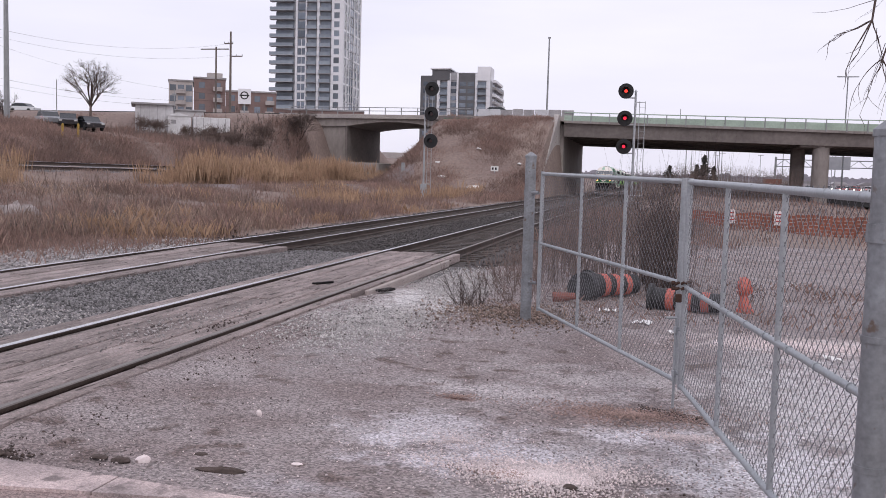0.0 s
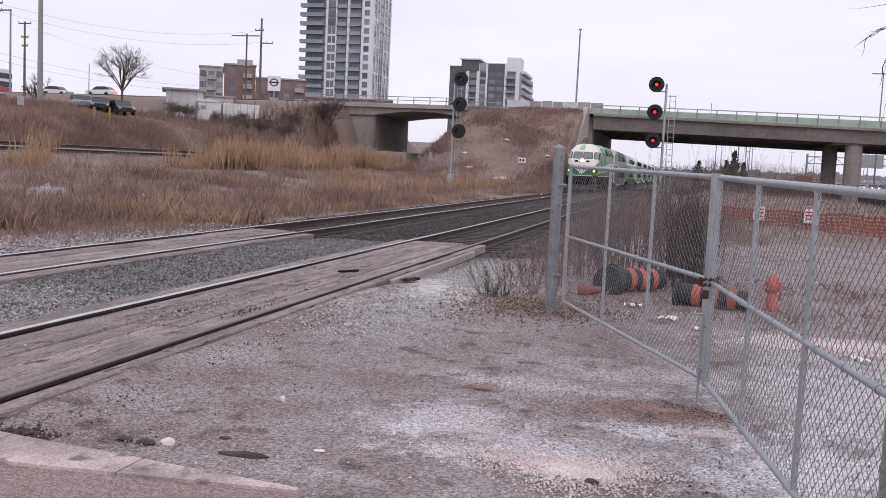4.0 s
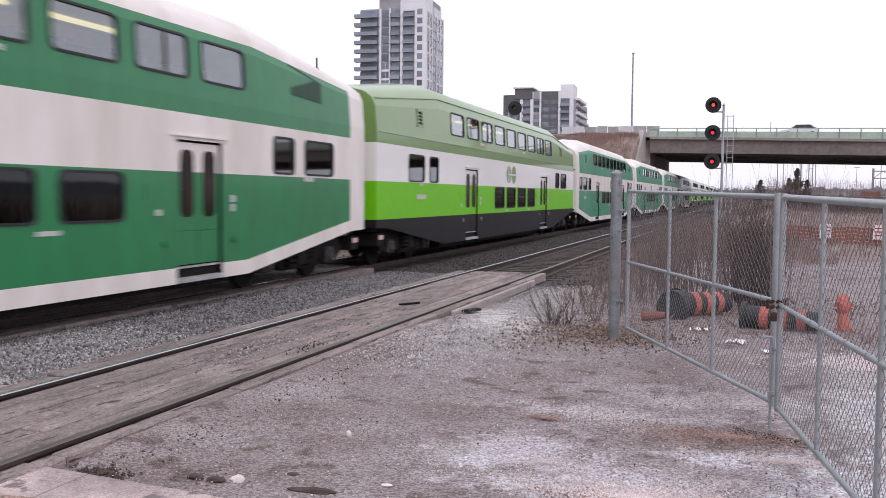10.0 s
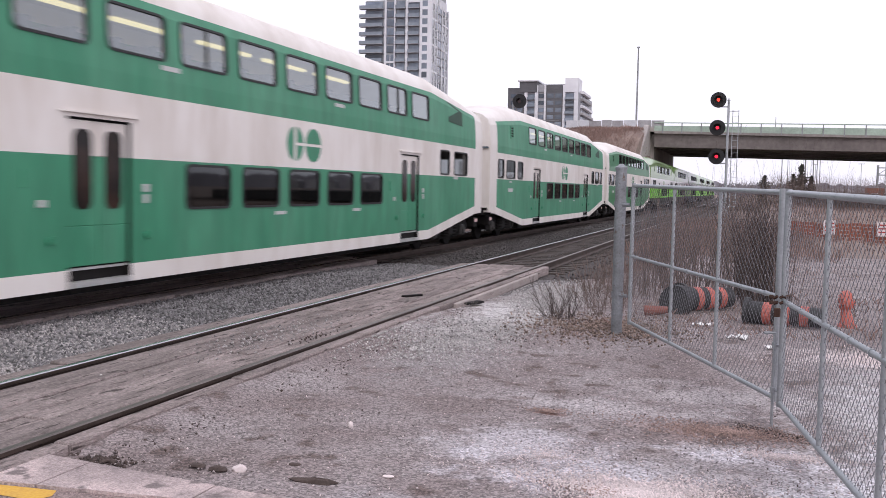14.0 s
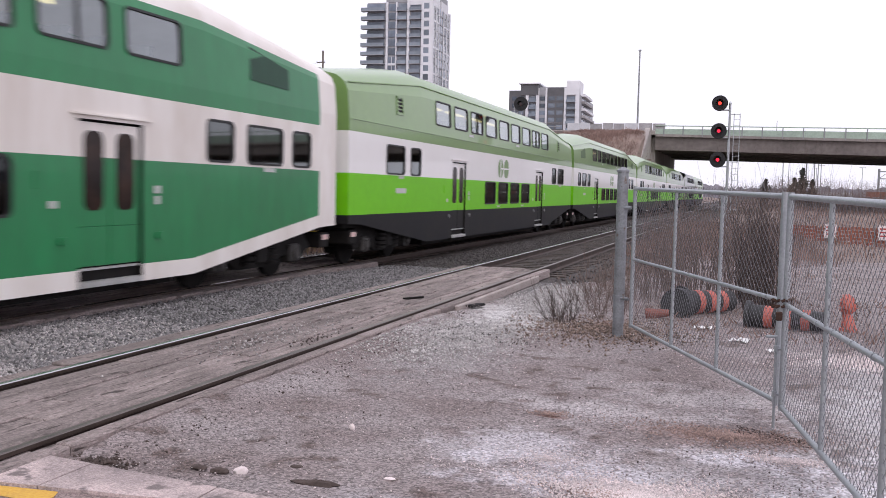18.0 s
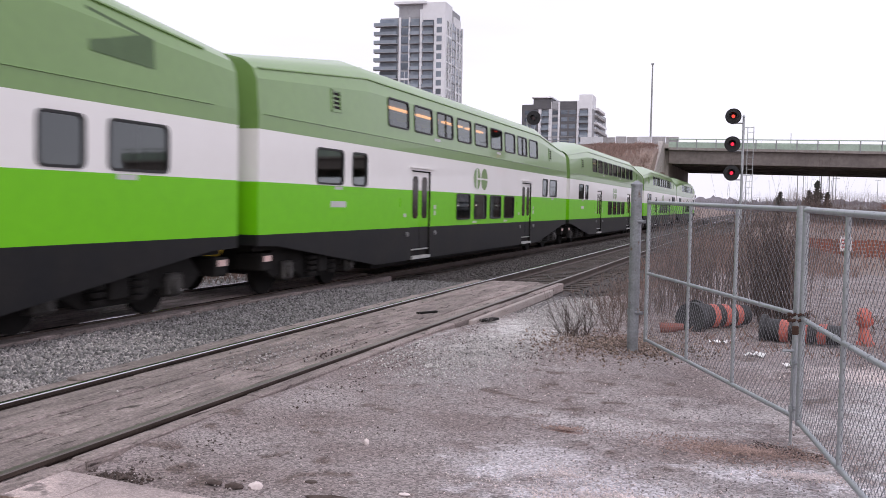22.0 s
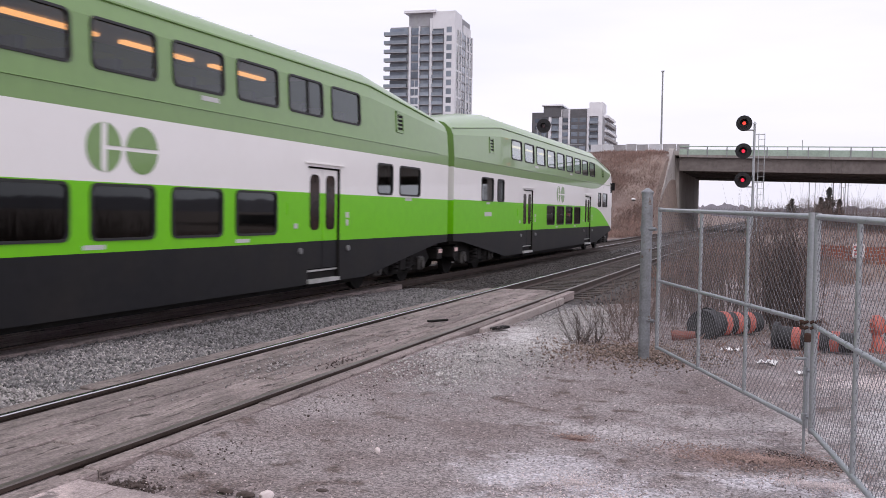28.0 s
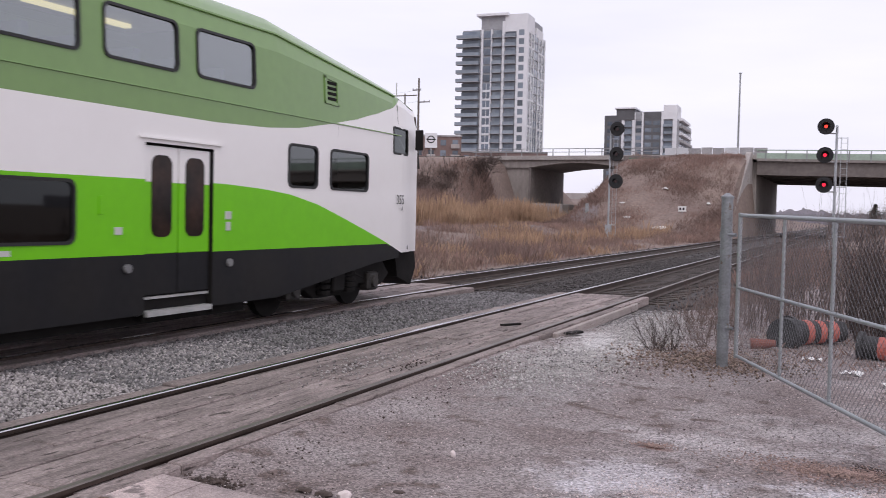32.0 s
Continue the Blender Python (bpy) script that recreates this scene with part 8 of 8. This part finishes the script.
brick_block("brick_block", -122.8, 217.5, 6.0, 6, 7.0, M_BRICKPALE, "pale buff brick apartment block end", 28, 16, bays=3)
brick_block("brick_block", -117.4, 220.6, 8.0, 7, 5.2, M_BRICKRED, "red brown brick apartment block with pale balconies", 28, 16)
brick_block("brick_block", -110.3, 224.4, 13.0, 6, 5.0, M_BRICKRED, "long low red brick apartment wing", 24, 14)
brick_block("brick_block", -128, 250, 45.0, 5, 5.6, M_BRICKRED, "far red brick apartment slab behind the road", 18, 14)
th = thing("rooftop_box", "plain lift housing on a brick block", "lift housing", m=pose(-116.5, 226, 25.0, 0, 0, 28))
part("box", Mesh().box(0, 4, 0, 5, -0.4, 2.4), M_BRICKPALE, th)


def shop_sign(x, y, z0):
    th = thing("pylon_sign", "white pylon sign with a dark round mark", "sign", m=pose(x, y, z0, 0, 0, 22))
    part("post", Mesh().tube((0, 0.15, -6), (0, 0.15, 3), 0.15, n=6), M_STEELRAIL, th)
    part("board", Mesh().box(-1.25, 1.25, 0, 0.3, 0.9, 3.9), M_TOWERWHITE, th)
    part("round_mark", Mesh().tube((0, -0.02, 2.6), (0, 0.02, 2.6), 0.8, n=20), M_SIGBLACK, th)
    part("round_mark", Mesh().tube((0, -0.04, 2.6), (0, 0.0, 2.6), 0.58, n=20), M_TOWERWHITE, th)
    part("mark_bar", Mesh().box(-0.95, 0.95, -0.06, 0.0, 2.48, 2.72), M_SIGBLACK, th)


shop_sign(-80.5, 172.0, 14.2)

# ---- shed, container, poles, wires, vehicles on the slope ----
M_SHED = mat("grey_white_shed_cladding", (0.55, 0.54, 0.55), 0.8, var=0.2, scale=0.5, fine=4, second=(0.42, 0.41, 0.42))
M_BOXWHITE = mat("dirty_white_container", (0.70, 0.70, 0.71), 0.7, var=0.25, scale=0.6, fine=4, second=(0.48, 0.47, 0.47))
M_BOLLARD = mat("yellow_bollard_paint", (0.42, 0.27, 0.06), 0.7, var=0.3, scale=3, fine=20)
M_POLE = mat("weathered_wood_pole", (0.17, 0.14, 0.125), 0.9, var=0.3, scale=1, fine=12)
th = thing("shed", "low grey flat-roofed shed on the slope", "shed", m=pose(-60.2, 98.9, 5.75, 0, 0, 31))
part("wall", Mesh().box(0, 4.3, 0, 6, -0.9, 3.55), M_SHED, th)
part("rear_wall", Mesh().box(4.3, 8.2, 5.0, 10, -0.9, 3.3), M_SHED, th)
part("roof", Mesh().box(-0.45, 4.5, -0.4, 6.2, 3.55, 3.75), M_PANEL, th)
part("rear_roof", Mesh().box(4.5, 8.4, 4.8, 10.2, 3.3, 3.48), M_PANEL, th)
for i in range(4):
    part("cladding_rib", Mesh().box(0.6 + 0.95 * i, 0.68 + 0.95 * i, -0.04, 0.0, -0.5, 3.5), M_PANEL, th)
th = thing("container", "dirty white box trailer beside the shed", "trailer", m=pose(-56.3, 99.5, 5.6, 0, 0, 31))
part("box", Mesh().box(0, 2.7, 0, 2.4, -0.9, 2.4, 0.03), M_BOXWHITE, th)
part("roof_cap", Mesh().prism([(-0.1, 2.4), (2.8, 2.4), (1.1, 2.8)], "y", -0.1, 2.5), M_BOXWHITE, th)
part("hatch", Mesh().box(0.4, 0.95, -0.03, 0, 1.5, 1.95, 0.01), M_PANEL, th)
th = thing("container", "long low white box trailer by the fence", "trailer", m=pose(-53.9, 101.2, 5.7, 0, 0, 31))
part("box", Mesh().box(0, 4.3, 0, 2.4, -1.1, 2.3, 0.03), M_BOXWHITE, th)
for i in range(5):
    part("rib", Mesh().box(0.3 + 0.85 * i, 0.36 + 0.85 * i, -0.04, 0.0, -0.3, 2.25), M_PANEL, th)
th = thing("wire_fence", "low wire fence before the trailers", "fence")
for i in range(9):
    x, y = -58.0 + 1.1 * i, 96.0 + 0.5 * i
    part("fence_post", Mesh().tube((x, y, ground_z(x, y) - 0.2), (x, y, ground_z(x, y) + 0.95), 0.03, n=6), M_STEELRAIL, th)
    if i:
        for h in (0.3, 0.9):
            part("strand", Mesh().tube((x - 1.1, y - 0.5, ground_z(x - 1.1, y - 0.5) + h), (x, y, ground_z(x, y) + h), 0.012, n=4), M_STEELRAIL, th)
for x, y in ((-43.9, 62.1), (-44.0, 64.2)):
    th = thing("bollard", "yellow steel bollard by the parked cars", "bollard", "yellow bollards", m=pose(x, y, ground_z(x, y)))
    part("pipe", Mesh().tube((0, 0, -0.2), (0, 0, 0.98), 0.09, n=10).tube((0, 0, 0.98), (0, 0, 1.04), 0.09, 0.03, n=10), M_BOLLARD, th, smooth=True)
th = thing("road_sign", "small tilted board on a post in weeds", "sign", m=pose(-50.4, 61.9, ground_z(-50.4, 61.9), 0, 4, 38))
part("post", Mesh().tube((0, 0, -0.2), (0, 0, 1.1), 0.04, n=6), M_POLE, th)
part("board", Mesh().box(-0.25, 0.25, -0.05, -0.01, 0.45, 1.15), M_PANEL, th)


def pole(name, x, y, z0, z1, r, label, arms=(), mt=None, insulators=False):
    th = thing(name, label, "utility pole" if mt is None else "lamp post", m=pose(x, y, z0))
    part("shaft", Mesh().tube((0, 0, -1.5), (0, 0, z1 - z0), r, r * 0.65, n=8), mt or M_POLE, th)
    for z, a, b in arms:
        part("arm", Mesh().box(a, b, -0.08, 0.08, z - z0 - 0.07, z - z0 + 0.07), mt or M_POLE, th)
        if insulators:
            for k in range(3):
                xx = a + (b - a) * k / 2
                part("insulator", Mesh().tube((xx, 0, z - z0), (xx, 0, z - z0 + 0.25), 0.05, n=6), M_STEELRAIL, th)
    return th


pole("light_standard", -67.9, 86.5, 5.9, 23.0, 0.32, "tall grey light standard on the slope", mt=M_STEELRAIL)
pole("utility_pole", -71.2, 83.8, 6.2, 17.2, 0.2, "wooden utility pole with short arms", ((16.6, -0.7, 0.7), (15.8, -0.6, 0.6)), insulators=True)
pole("street_lamp", -70.2, 84.7, 5.9, 16.1, 0.13, "slim grey street lamp with one arm", ((16.0, -1.9, 0.1),), mt=M_STEELRAIL)
pole("utility_pole", -82.0, 101.5, 8.6, 17.4, 0.17, "far wooden pole with a top frame", ((17.2, -0.9, 0.9), (15.5, -0.5, 0.5), (14.4, -0.4, 0.4)), insulators=True)
pole("utility_pole", -56.8, 116.9, 8.4, 20.5, 0.2, "wooden utility pole with brackets by the road", ((18.9, -0.9, 0.3), (17.2, 0, 1.7)), insulators=True)
pole("utility_pole", -60.5, 120.0, 8.8, 18.9, 0.17, "wooden pole with one long crossarm", ((18.6, -2.3, 1.9),))
pole("street_lamp", -71.5, 100.0, 8.3, 12.2, 0.07, "thin pole beside the road", mt=M_STEELRAIL)
pole("sign_post", -58.5, 105.0, 8.3, 11.6, 0.06, "thin sign post on the crest", ((11.0, -0.3, 0.3),), mt=M_STEELRAIL)


def wire_span(name, a, b, sag, r=0.011, n=14):
    pts = [(a[0] + (b[0] - a[0]) * i / n, a[1] + (b[1] - a[1]) * i / n, a[2] + (b[2] - a[2]) * i / n - sag * 4 * (i / n) * (1 - i / n)) for i in range(n + 1)]
    tagged(part("overhead_wire", Mesh().wire(pts, r, 4), M_SIGBLACK), "thin dark overhead wire strung between poles", "wire", "wires over the slope")


for z0, z1, sag in ((16.6, 18.9, 1.6), (15.8, 17.3, 1.5), (11.5, 11.4, 1.2), (10.7, 10.6, 1.1)):
    wire_span("overhead_wire", (-71.2, 83.8, z0), (-56.8, 116.9, z1), sag)
    wire_span("overhead_wire", (-71.2, 83.8, z0), (-130.0, 60.0, z0 + 0.5), sag)
wire_span("overhead_wire", (-82.0, 101.5, 17.0), (-57.0, 116.9, 12.0), 1.2)


# ---- vehicles ----
M_TYRE = mat("black_tyre", (0.02, 0.02, 0.02), 0.9, var=0.1)
M_CARGLASS = mat("dark_car_glass", (0.03, 0.035, 0.04), 0.08, var=0.1, bump=0.0)
M_TAIL = glow("red_tail_lamp", (1.0, 0.10, 0.08), 7.0)
M_FRONT = glow("white_head_lamp", (1.0, 0.93, 0.85), 12.0)
CARPAINT = {k: mat(k + "_car_paint", c, 0.3, var=0.06, bump=0.0, coat=0.5) for k, c in (("white", (0.75, 0.75, 0.76)), ("grey", (0.25, 0.26, 0.28)), ("black", (0.03, 0.03, 0.035)), ("red", (0.4, 0.04, 0.04)), ("silver", (0.5, 0.51, 0.53)))}


def car(colour, label, m, front_lit=False, tail_lit=True):
    """Front towards -y."""
    th = thing("car", label, "car", m=m)
    part("body", Mesh().prism([(-2.15, 0.32), (-2.2, 0.72), (-1.25, 0.9), (1.9, 0.98), (2.15, 0.9), (2.15, 0.32)], "x", -0.88, 0.88), CARPAINT[colour], th)
    part("cabin", Mesh().prism([(-1.25, 0.9), (-0.5, 1.38), (1.1, 1.42), (1.85, 0.97)], "x", -0.76, 0.76), M_CARGLASS, th)
    part("roof", Mesh().prism([(-0.52, 1.38), (-0.45, 1.44), (1.05, 1.47), (1.12, 1.41)], "x", -0.74, 0.74), CARPAINT[colour], th)
    for x in (-0.82, 0.82):
        for y in (-1.35, 1.35):
            part("wheel", Mesh().tube((x - 0.1, y, 0.32), (x + 0.1, y, 0.32), 0.32, n=12), M_TYRE, th)
        part("tail_lamp", Mesh().box(x * 0.85 - 0.14, x * 0.85 + 0.14, 2.14, 2.18, 0.68, 0.86), M_TAIL if tail_lit else M_LENSDARK, th)
        part("head_lamp", Mesh().box(x * 0.85 - 0.15, x * 0.85 + 0.15, -2.22, -2.17, 0.58, 0.72), M_FRONT if front_lit else M_STEP, th)
    return th


fleet_away = [car(c, "%s car on the highway with red lamps lit" % c, pose(0, 0, -500, 0, 0, 180)) for c in ("grey", "white", "black")]
fleet_on = [car(c, "%s car on the highway with headlamps lit" % c, pose(0, 0, -500), True, False) for c in ("silver", "white", "red")]
rnd = random.Random(9)
spots = [(18 + 3.6 * lane + 0.02 * y, y) for lane in range(3) for y in (205, 222, 241, 262, 286, 312, 345)]
back = [(38 + 3.6 * lane + 0.02 * y, y) for lane in range(3) for y in (180, 196, 214, 233, 255, 280, 310)]
for group, protos, flip in ((spots, fleet_away, 180), (back, fleet_on, 0)):
    for i, (x, y) in enumerate(group):
        p = pose(x + rnd.uniform(-0.5, 0.5), y + rnd.uniform(-6, 6), 0.82, 0, 0, flip + rnd.uniform(-2, 2))
        if i < 3:
            protos[i].matrix_basis = p
        else:
            copy_thing(rnd.choice(protos), p)
tagged(part("highway", Mesh().box(12, 60, 120, 900, -0.5, 0.81), M_ASPHALT), "grey asphalt highway full of traffic", "road", kind="structure")
for c, x, y, a, text in (("white", -71.3, 83.8, 62, "white car parked on the slope"), ("black", -55.5, 82.8, 50, "black car parked beside the bare tree"), ("black", -57.8, 82.6, 36, "dark car parked among weeds on the slope"), ("grey", -60.0, 82.6, 48, "dark grey car parked among weeds")):
    car(c, text, pose(x, y, ground_z(x, y), 0, 0, a), False, False)
car("white", "white pickup on the road above the slope", pose(-92.7, 122.0, 9.54, 0, 0, 90), False, True)
BRIDGE_CAR = car("silver", "silver car driving over the bridge", pose(-20.9, 120, 9.56, 0, 0, -90), False, True)
ROAD_CAR = car("white", "white car driving along the road", pose(-120, 120, 9.56, 0, 0, -90), False, True)


def bus():
    th = thing("double_deck_bus", "green and white double deck bus on the road", "bus", m=pose(-110.3, 122.5, 9.35, 0, 0, 0))
    part("body", Mesh().box(-4, 8.0, -1.25, 1.25, 0.35, 4.1, 0.1), CARPAINT["white"], th)
    part("lower_panel", Mesh().box(-4.02, 6.0, -1.28, 1.28, 0.3, 1.3, 0.05), M_LIME, th)
    part("middle_panel", Mesh().box(-4.02, 6.0, -1.28, 1.28, 2.1, 2.6, 0.05), M_LIME, th)
    part("roof_panel", Mesh().box(-4.0, 5.8, -1.27, 1.27, 3.5, 4.05, 0.1), M_LEAFGREEN, th)
    part("end_band", Mesh().box(7.6, 8.05, -1.27, 1.27, 0.5, 1.3, 0.05), CARPAINT["red"], th)
    for z in (1.35, 2.65):
        for i in range(8):
            part("window", Mesh().box(-3.9 + 1.3 * i, -2.68 + 1.3 * i, -1.3, 1.3, z, z + 0.75, 0.03), M_CARGLASS, th)
        part("windscreen", Mesh().box(7.2, 8.08, -1.3, 1.3, z, z + 0.8, 0.05), M_CARGLASS, th)
    for x in (-2.5, 5.8):
        for y in (-1.1, 1.1):
            part("wheel", Mesh().tube((x, y - 0.15, 0.45), (x, y + 0.15, 0.45), 0.45, n=12), M_TYRE, th)


bus()

# ---- by the highway ----
M_NET = mat("orange_safety_net", (0.30, 0.095, 0.06), 0.8, var=0.3, scale=1, fine=12, second=(0.2, 0.085, 0.06))
M_SIGNRED = mat("red_and_white_sign", (0.8, 0.72, 0.72), 0.6, var=0.1)
th = thing("safety_fence", "sagging orange plastic safety fence on posts", "safety fence")
net = Mesh()
pts = [(1.4 + 0.5 * i, 46.5 - 0.12 * i + 0.15 * math.sin(i)) for i in range(18)]
for i, ((a, b), (c, d)) in enumerate(zip(pts, pts[1:])):
    for k in range(6):
        z0, z1 = -0.55 + 0.165 * k, -0.55 + 0.165 * k + 0.12
        sag = 0.05 * math.sin(i * 1.3)
        net.quad((a, b, z0 + sag), (c, d, z0 + sag), (c, d, z1 + sag), (a, b, z1 + sag))
    net.quad((a, b, -0.5), (a + 0.09, b, -0.5), (a + 0.09, b, 0.42), (a, b, 0.42))
    net.quad((a + 0.25, b, -0.5), (a + 0.3, b, -0.5), (a + 0.3, b, 0.42), (a + 0.25, b, 0.42))
part("net", net, M_NET, th)
for i in range(0, 18, 4):
    part("post", Mesh().tube((*pts[i], -0.8), (*pts[i], 0.6), 0.025, n=6), M_STEELRAIL, th)
for x, y in ((3.55, 45.8), (5.75, 45.4)):
    s_ = part("sign_board", Mesh().box(x - 0.25, x + 0.25, y - 0.04, y - 0.01, -0.1, 0.55), M_SIGNRED, th, "white sign with red bars")
    for k in range(3):
        part("text_bar", Mesh().box(x - 0.19, x + 0.19, y - 0.05, y - 0.041, 0.05 + 0.16 * k, 0.11 + 0.16 * k), CARPAINT["red"], s_)
th = thing("sign_gantry", "steel lattice gantry over the highway", "gantry")
for x in (27.3, 55.0):
    part("leg", Mesh().tube((x, 228, -0.5), (x, 228, 8.6), 0.25, n=8), M_STEELRAIL, th)
for z in (6.4, 8.0):
    part("chord", Mesh().tube((27.3, 228, z), (55, 228, z), 0.12, n=6), M_STEELRAIL, th)
for i in range(14):
    x = 27.3 + 2 * i
    part("brace", Mesh().tube((x, 228, 6.4 + 1.6 * (i % 2)), (x + 2, 228, 8.0 - 1.6 * (i % 2)), 0.07, n=5), M_STEELRAIL, th)
part("sign_panel", Mesh().box(37, 43.5, 227.5, 227.8, 5.9, 8.9), M_TOWERGREY, th)
th = thing("message_sign", "dark orange roadside message board", "sign", m=pose(26.5, 225, 0))
part("board", Mesh().box(-2.0, 2.0, 0, 0.4, 1.6, 3.4), M_NET, th)
part("post", Mesh().tube((0, 0.2, -1), (0, 0.2, 1.7), 0.12, n=6), M_STEELRAIL, th)
lp = Mesh().tube((0, 0, -1), (0, 0, 13.5), 0.16, 0.09, n=6, caps=False).box(-1.2, 1.2, -0.1, 0.1, 13.4, 13.55).data("highway_lamp", M_STEELRAIL)
first = None
for i, (x, y, k) in enumerate(((9, 170, 0.8), (13, 215, 0.9), (16, 250, 0.85), (20, 300, 1.0), (24, 360, 1.0), (30, 190, 0.95), (34, 240, 0.9), (38, 300, 1.0), (46, 260, 0.9), (52, 330, 1.0), (60, 280, 0.95), (44, 420, 1.1), (30, 480, 1.2), (12, 330, 1.0), (66, 380, 1.1), (8, 260, 0.9))):
    th = thing("highway_lamp", "tall slim highway lamp post", "lamp post", "lamps along the highway", m=pose(x, y, 0))
    part("mast", lp, None, th, m=Matrix.Diagonal((1, 1, k, 1)))
# pale bluish colours: the haze of distance is painted into woods and houses
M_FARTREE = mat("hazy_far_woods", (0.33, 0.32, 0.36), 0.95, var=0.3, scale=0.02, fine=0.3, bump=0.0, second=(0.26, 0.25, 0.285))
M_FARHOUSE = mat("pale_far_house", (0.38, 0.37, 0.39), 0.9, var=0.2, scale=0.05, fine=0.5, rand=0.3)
fw = Mesh()
prev = None
for i in range(480):
    x = -60 + i * 1.3
    hgt = 8.2 + 2.0 * noise.noise(Vector((i * 0.03, 0, 0))) + 2.0 * noise.noise(Vector((i * 0.155, 3, 0))) + 1.5 * noise.noise(Vector((i * 0.45, 5, 0))) + 2.2 * noise.noise(Vector((i * 1.7, 9, 0)))
    cur = ((x, 640 - 0.2 * x, -2), (x, 640 - 0.2 * x, hgt), (x, 660 - 0.2 * x, hgt * 0.8))
    if prev:
        fw.quad(prev[0], cur[0], cur[1], prev[1])
        fw.quad(prev[1], cur[1], cur[2], prev[2])
    prev = cur
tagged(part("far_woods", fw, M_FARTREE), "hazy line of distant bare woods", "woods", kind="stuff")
for i in range(16):
    x = 20 + 17 * i + rnd.uniform(-5, 5)
    th = thing("far_house", "distant pale house among bare trees", "house", "houses beyond the highway", m=pose(x, 600 - 0.2 * x, -0.5))
    w = rnd.uniform(8, 18)
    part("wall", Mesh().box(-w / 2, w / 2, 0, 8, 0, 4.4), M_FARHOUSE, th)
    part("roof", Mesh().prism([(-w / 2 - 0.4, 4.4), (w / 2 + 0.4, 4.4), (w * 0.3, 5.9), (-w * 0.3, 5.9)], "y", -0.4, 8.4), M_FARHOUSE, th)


# ---- motion of the train and of a car on the bridge ----
def motions():
    for ob, offset in TRAIN:
        walk(ob, [(t, pose(TRACK_B, s + offset, 0)) for t, s in S0_ROWS])
    walk(BRIDGE_CAR, [(0.0, pose(-20.9, 120, 9.56, 0, 0, -90)), (0.7, pose(-10.6, 120, 9.35, 0, 0, -90)), (6.5, pose(73.5, 120, 7.3, 0, 0, -90)), (32.0, pose(73.5, 120, 7.3, 0, 0, -90))])
    walk(ROAD_CAR, [(0.0, pose(-129.0, 120, 9.54, 0, 0, -90)), (5.5, pose(-63.3, 120, 9.54, 0, 0, -90)), (6.0, pose(-56.0, 120, 9.54, 0, 0, -90)), (9.0, pose(-12.0, 120, 9.4, 0, 0, -90)), (14.8, pose(70.0, 120, 7.4, 0, 0, -90)), (32.0, pose(70.0, 120, 7.4, 0, 0, -90))])


motions()
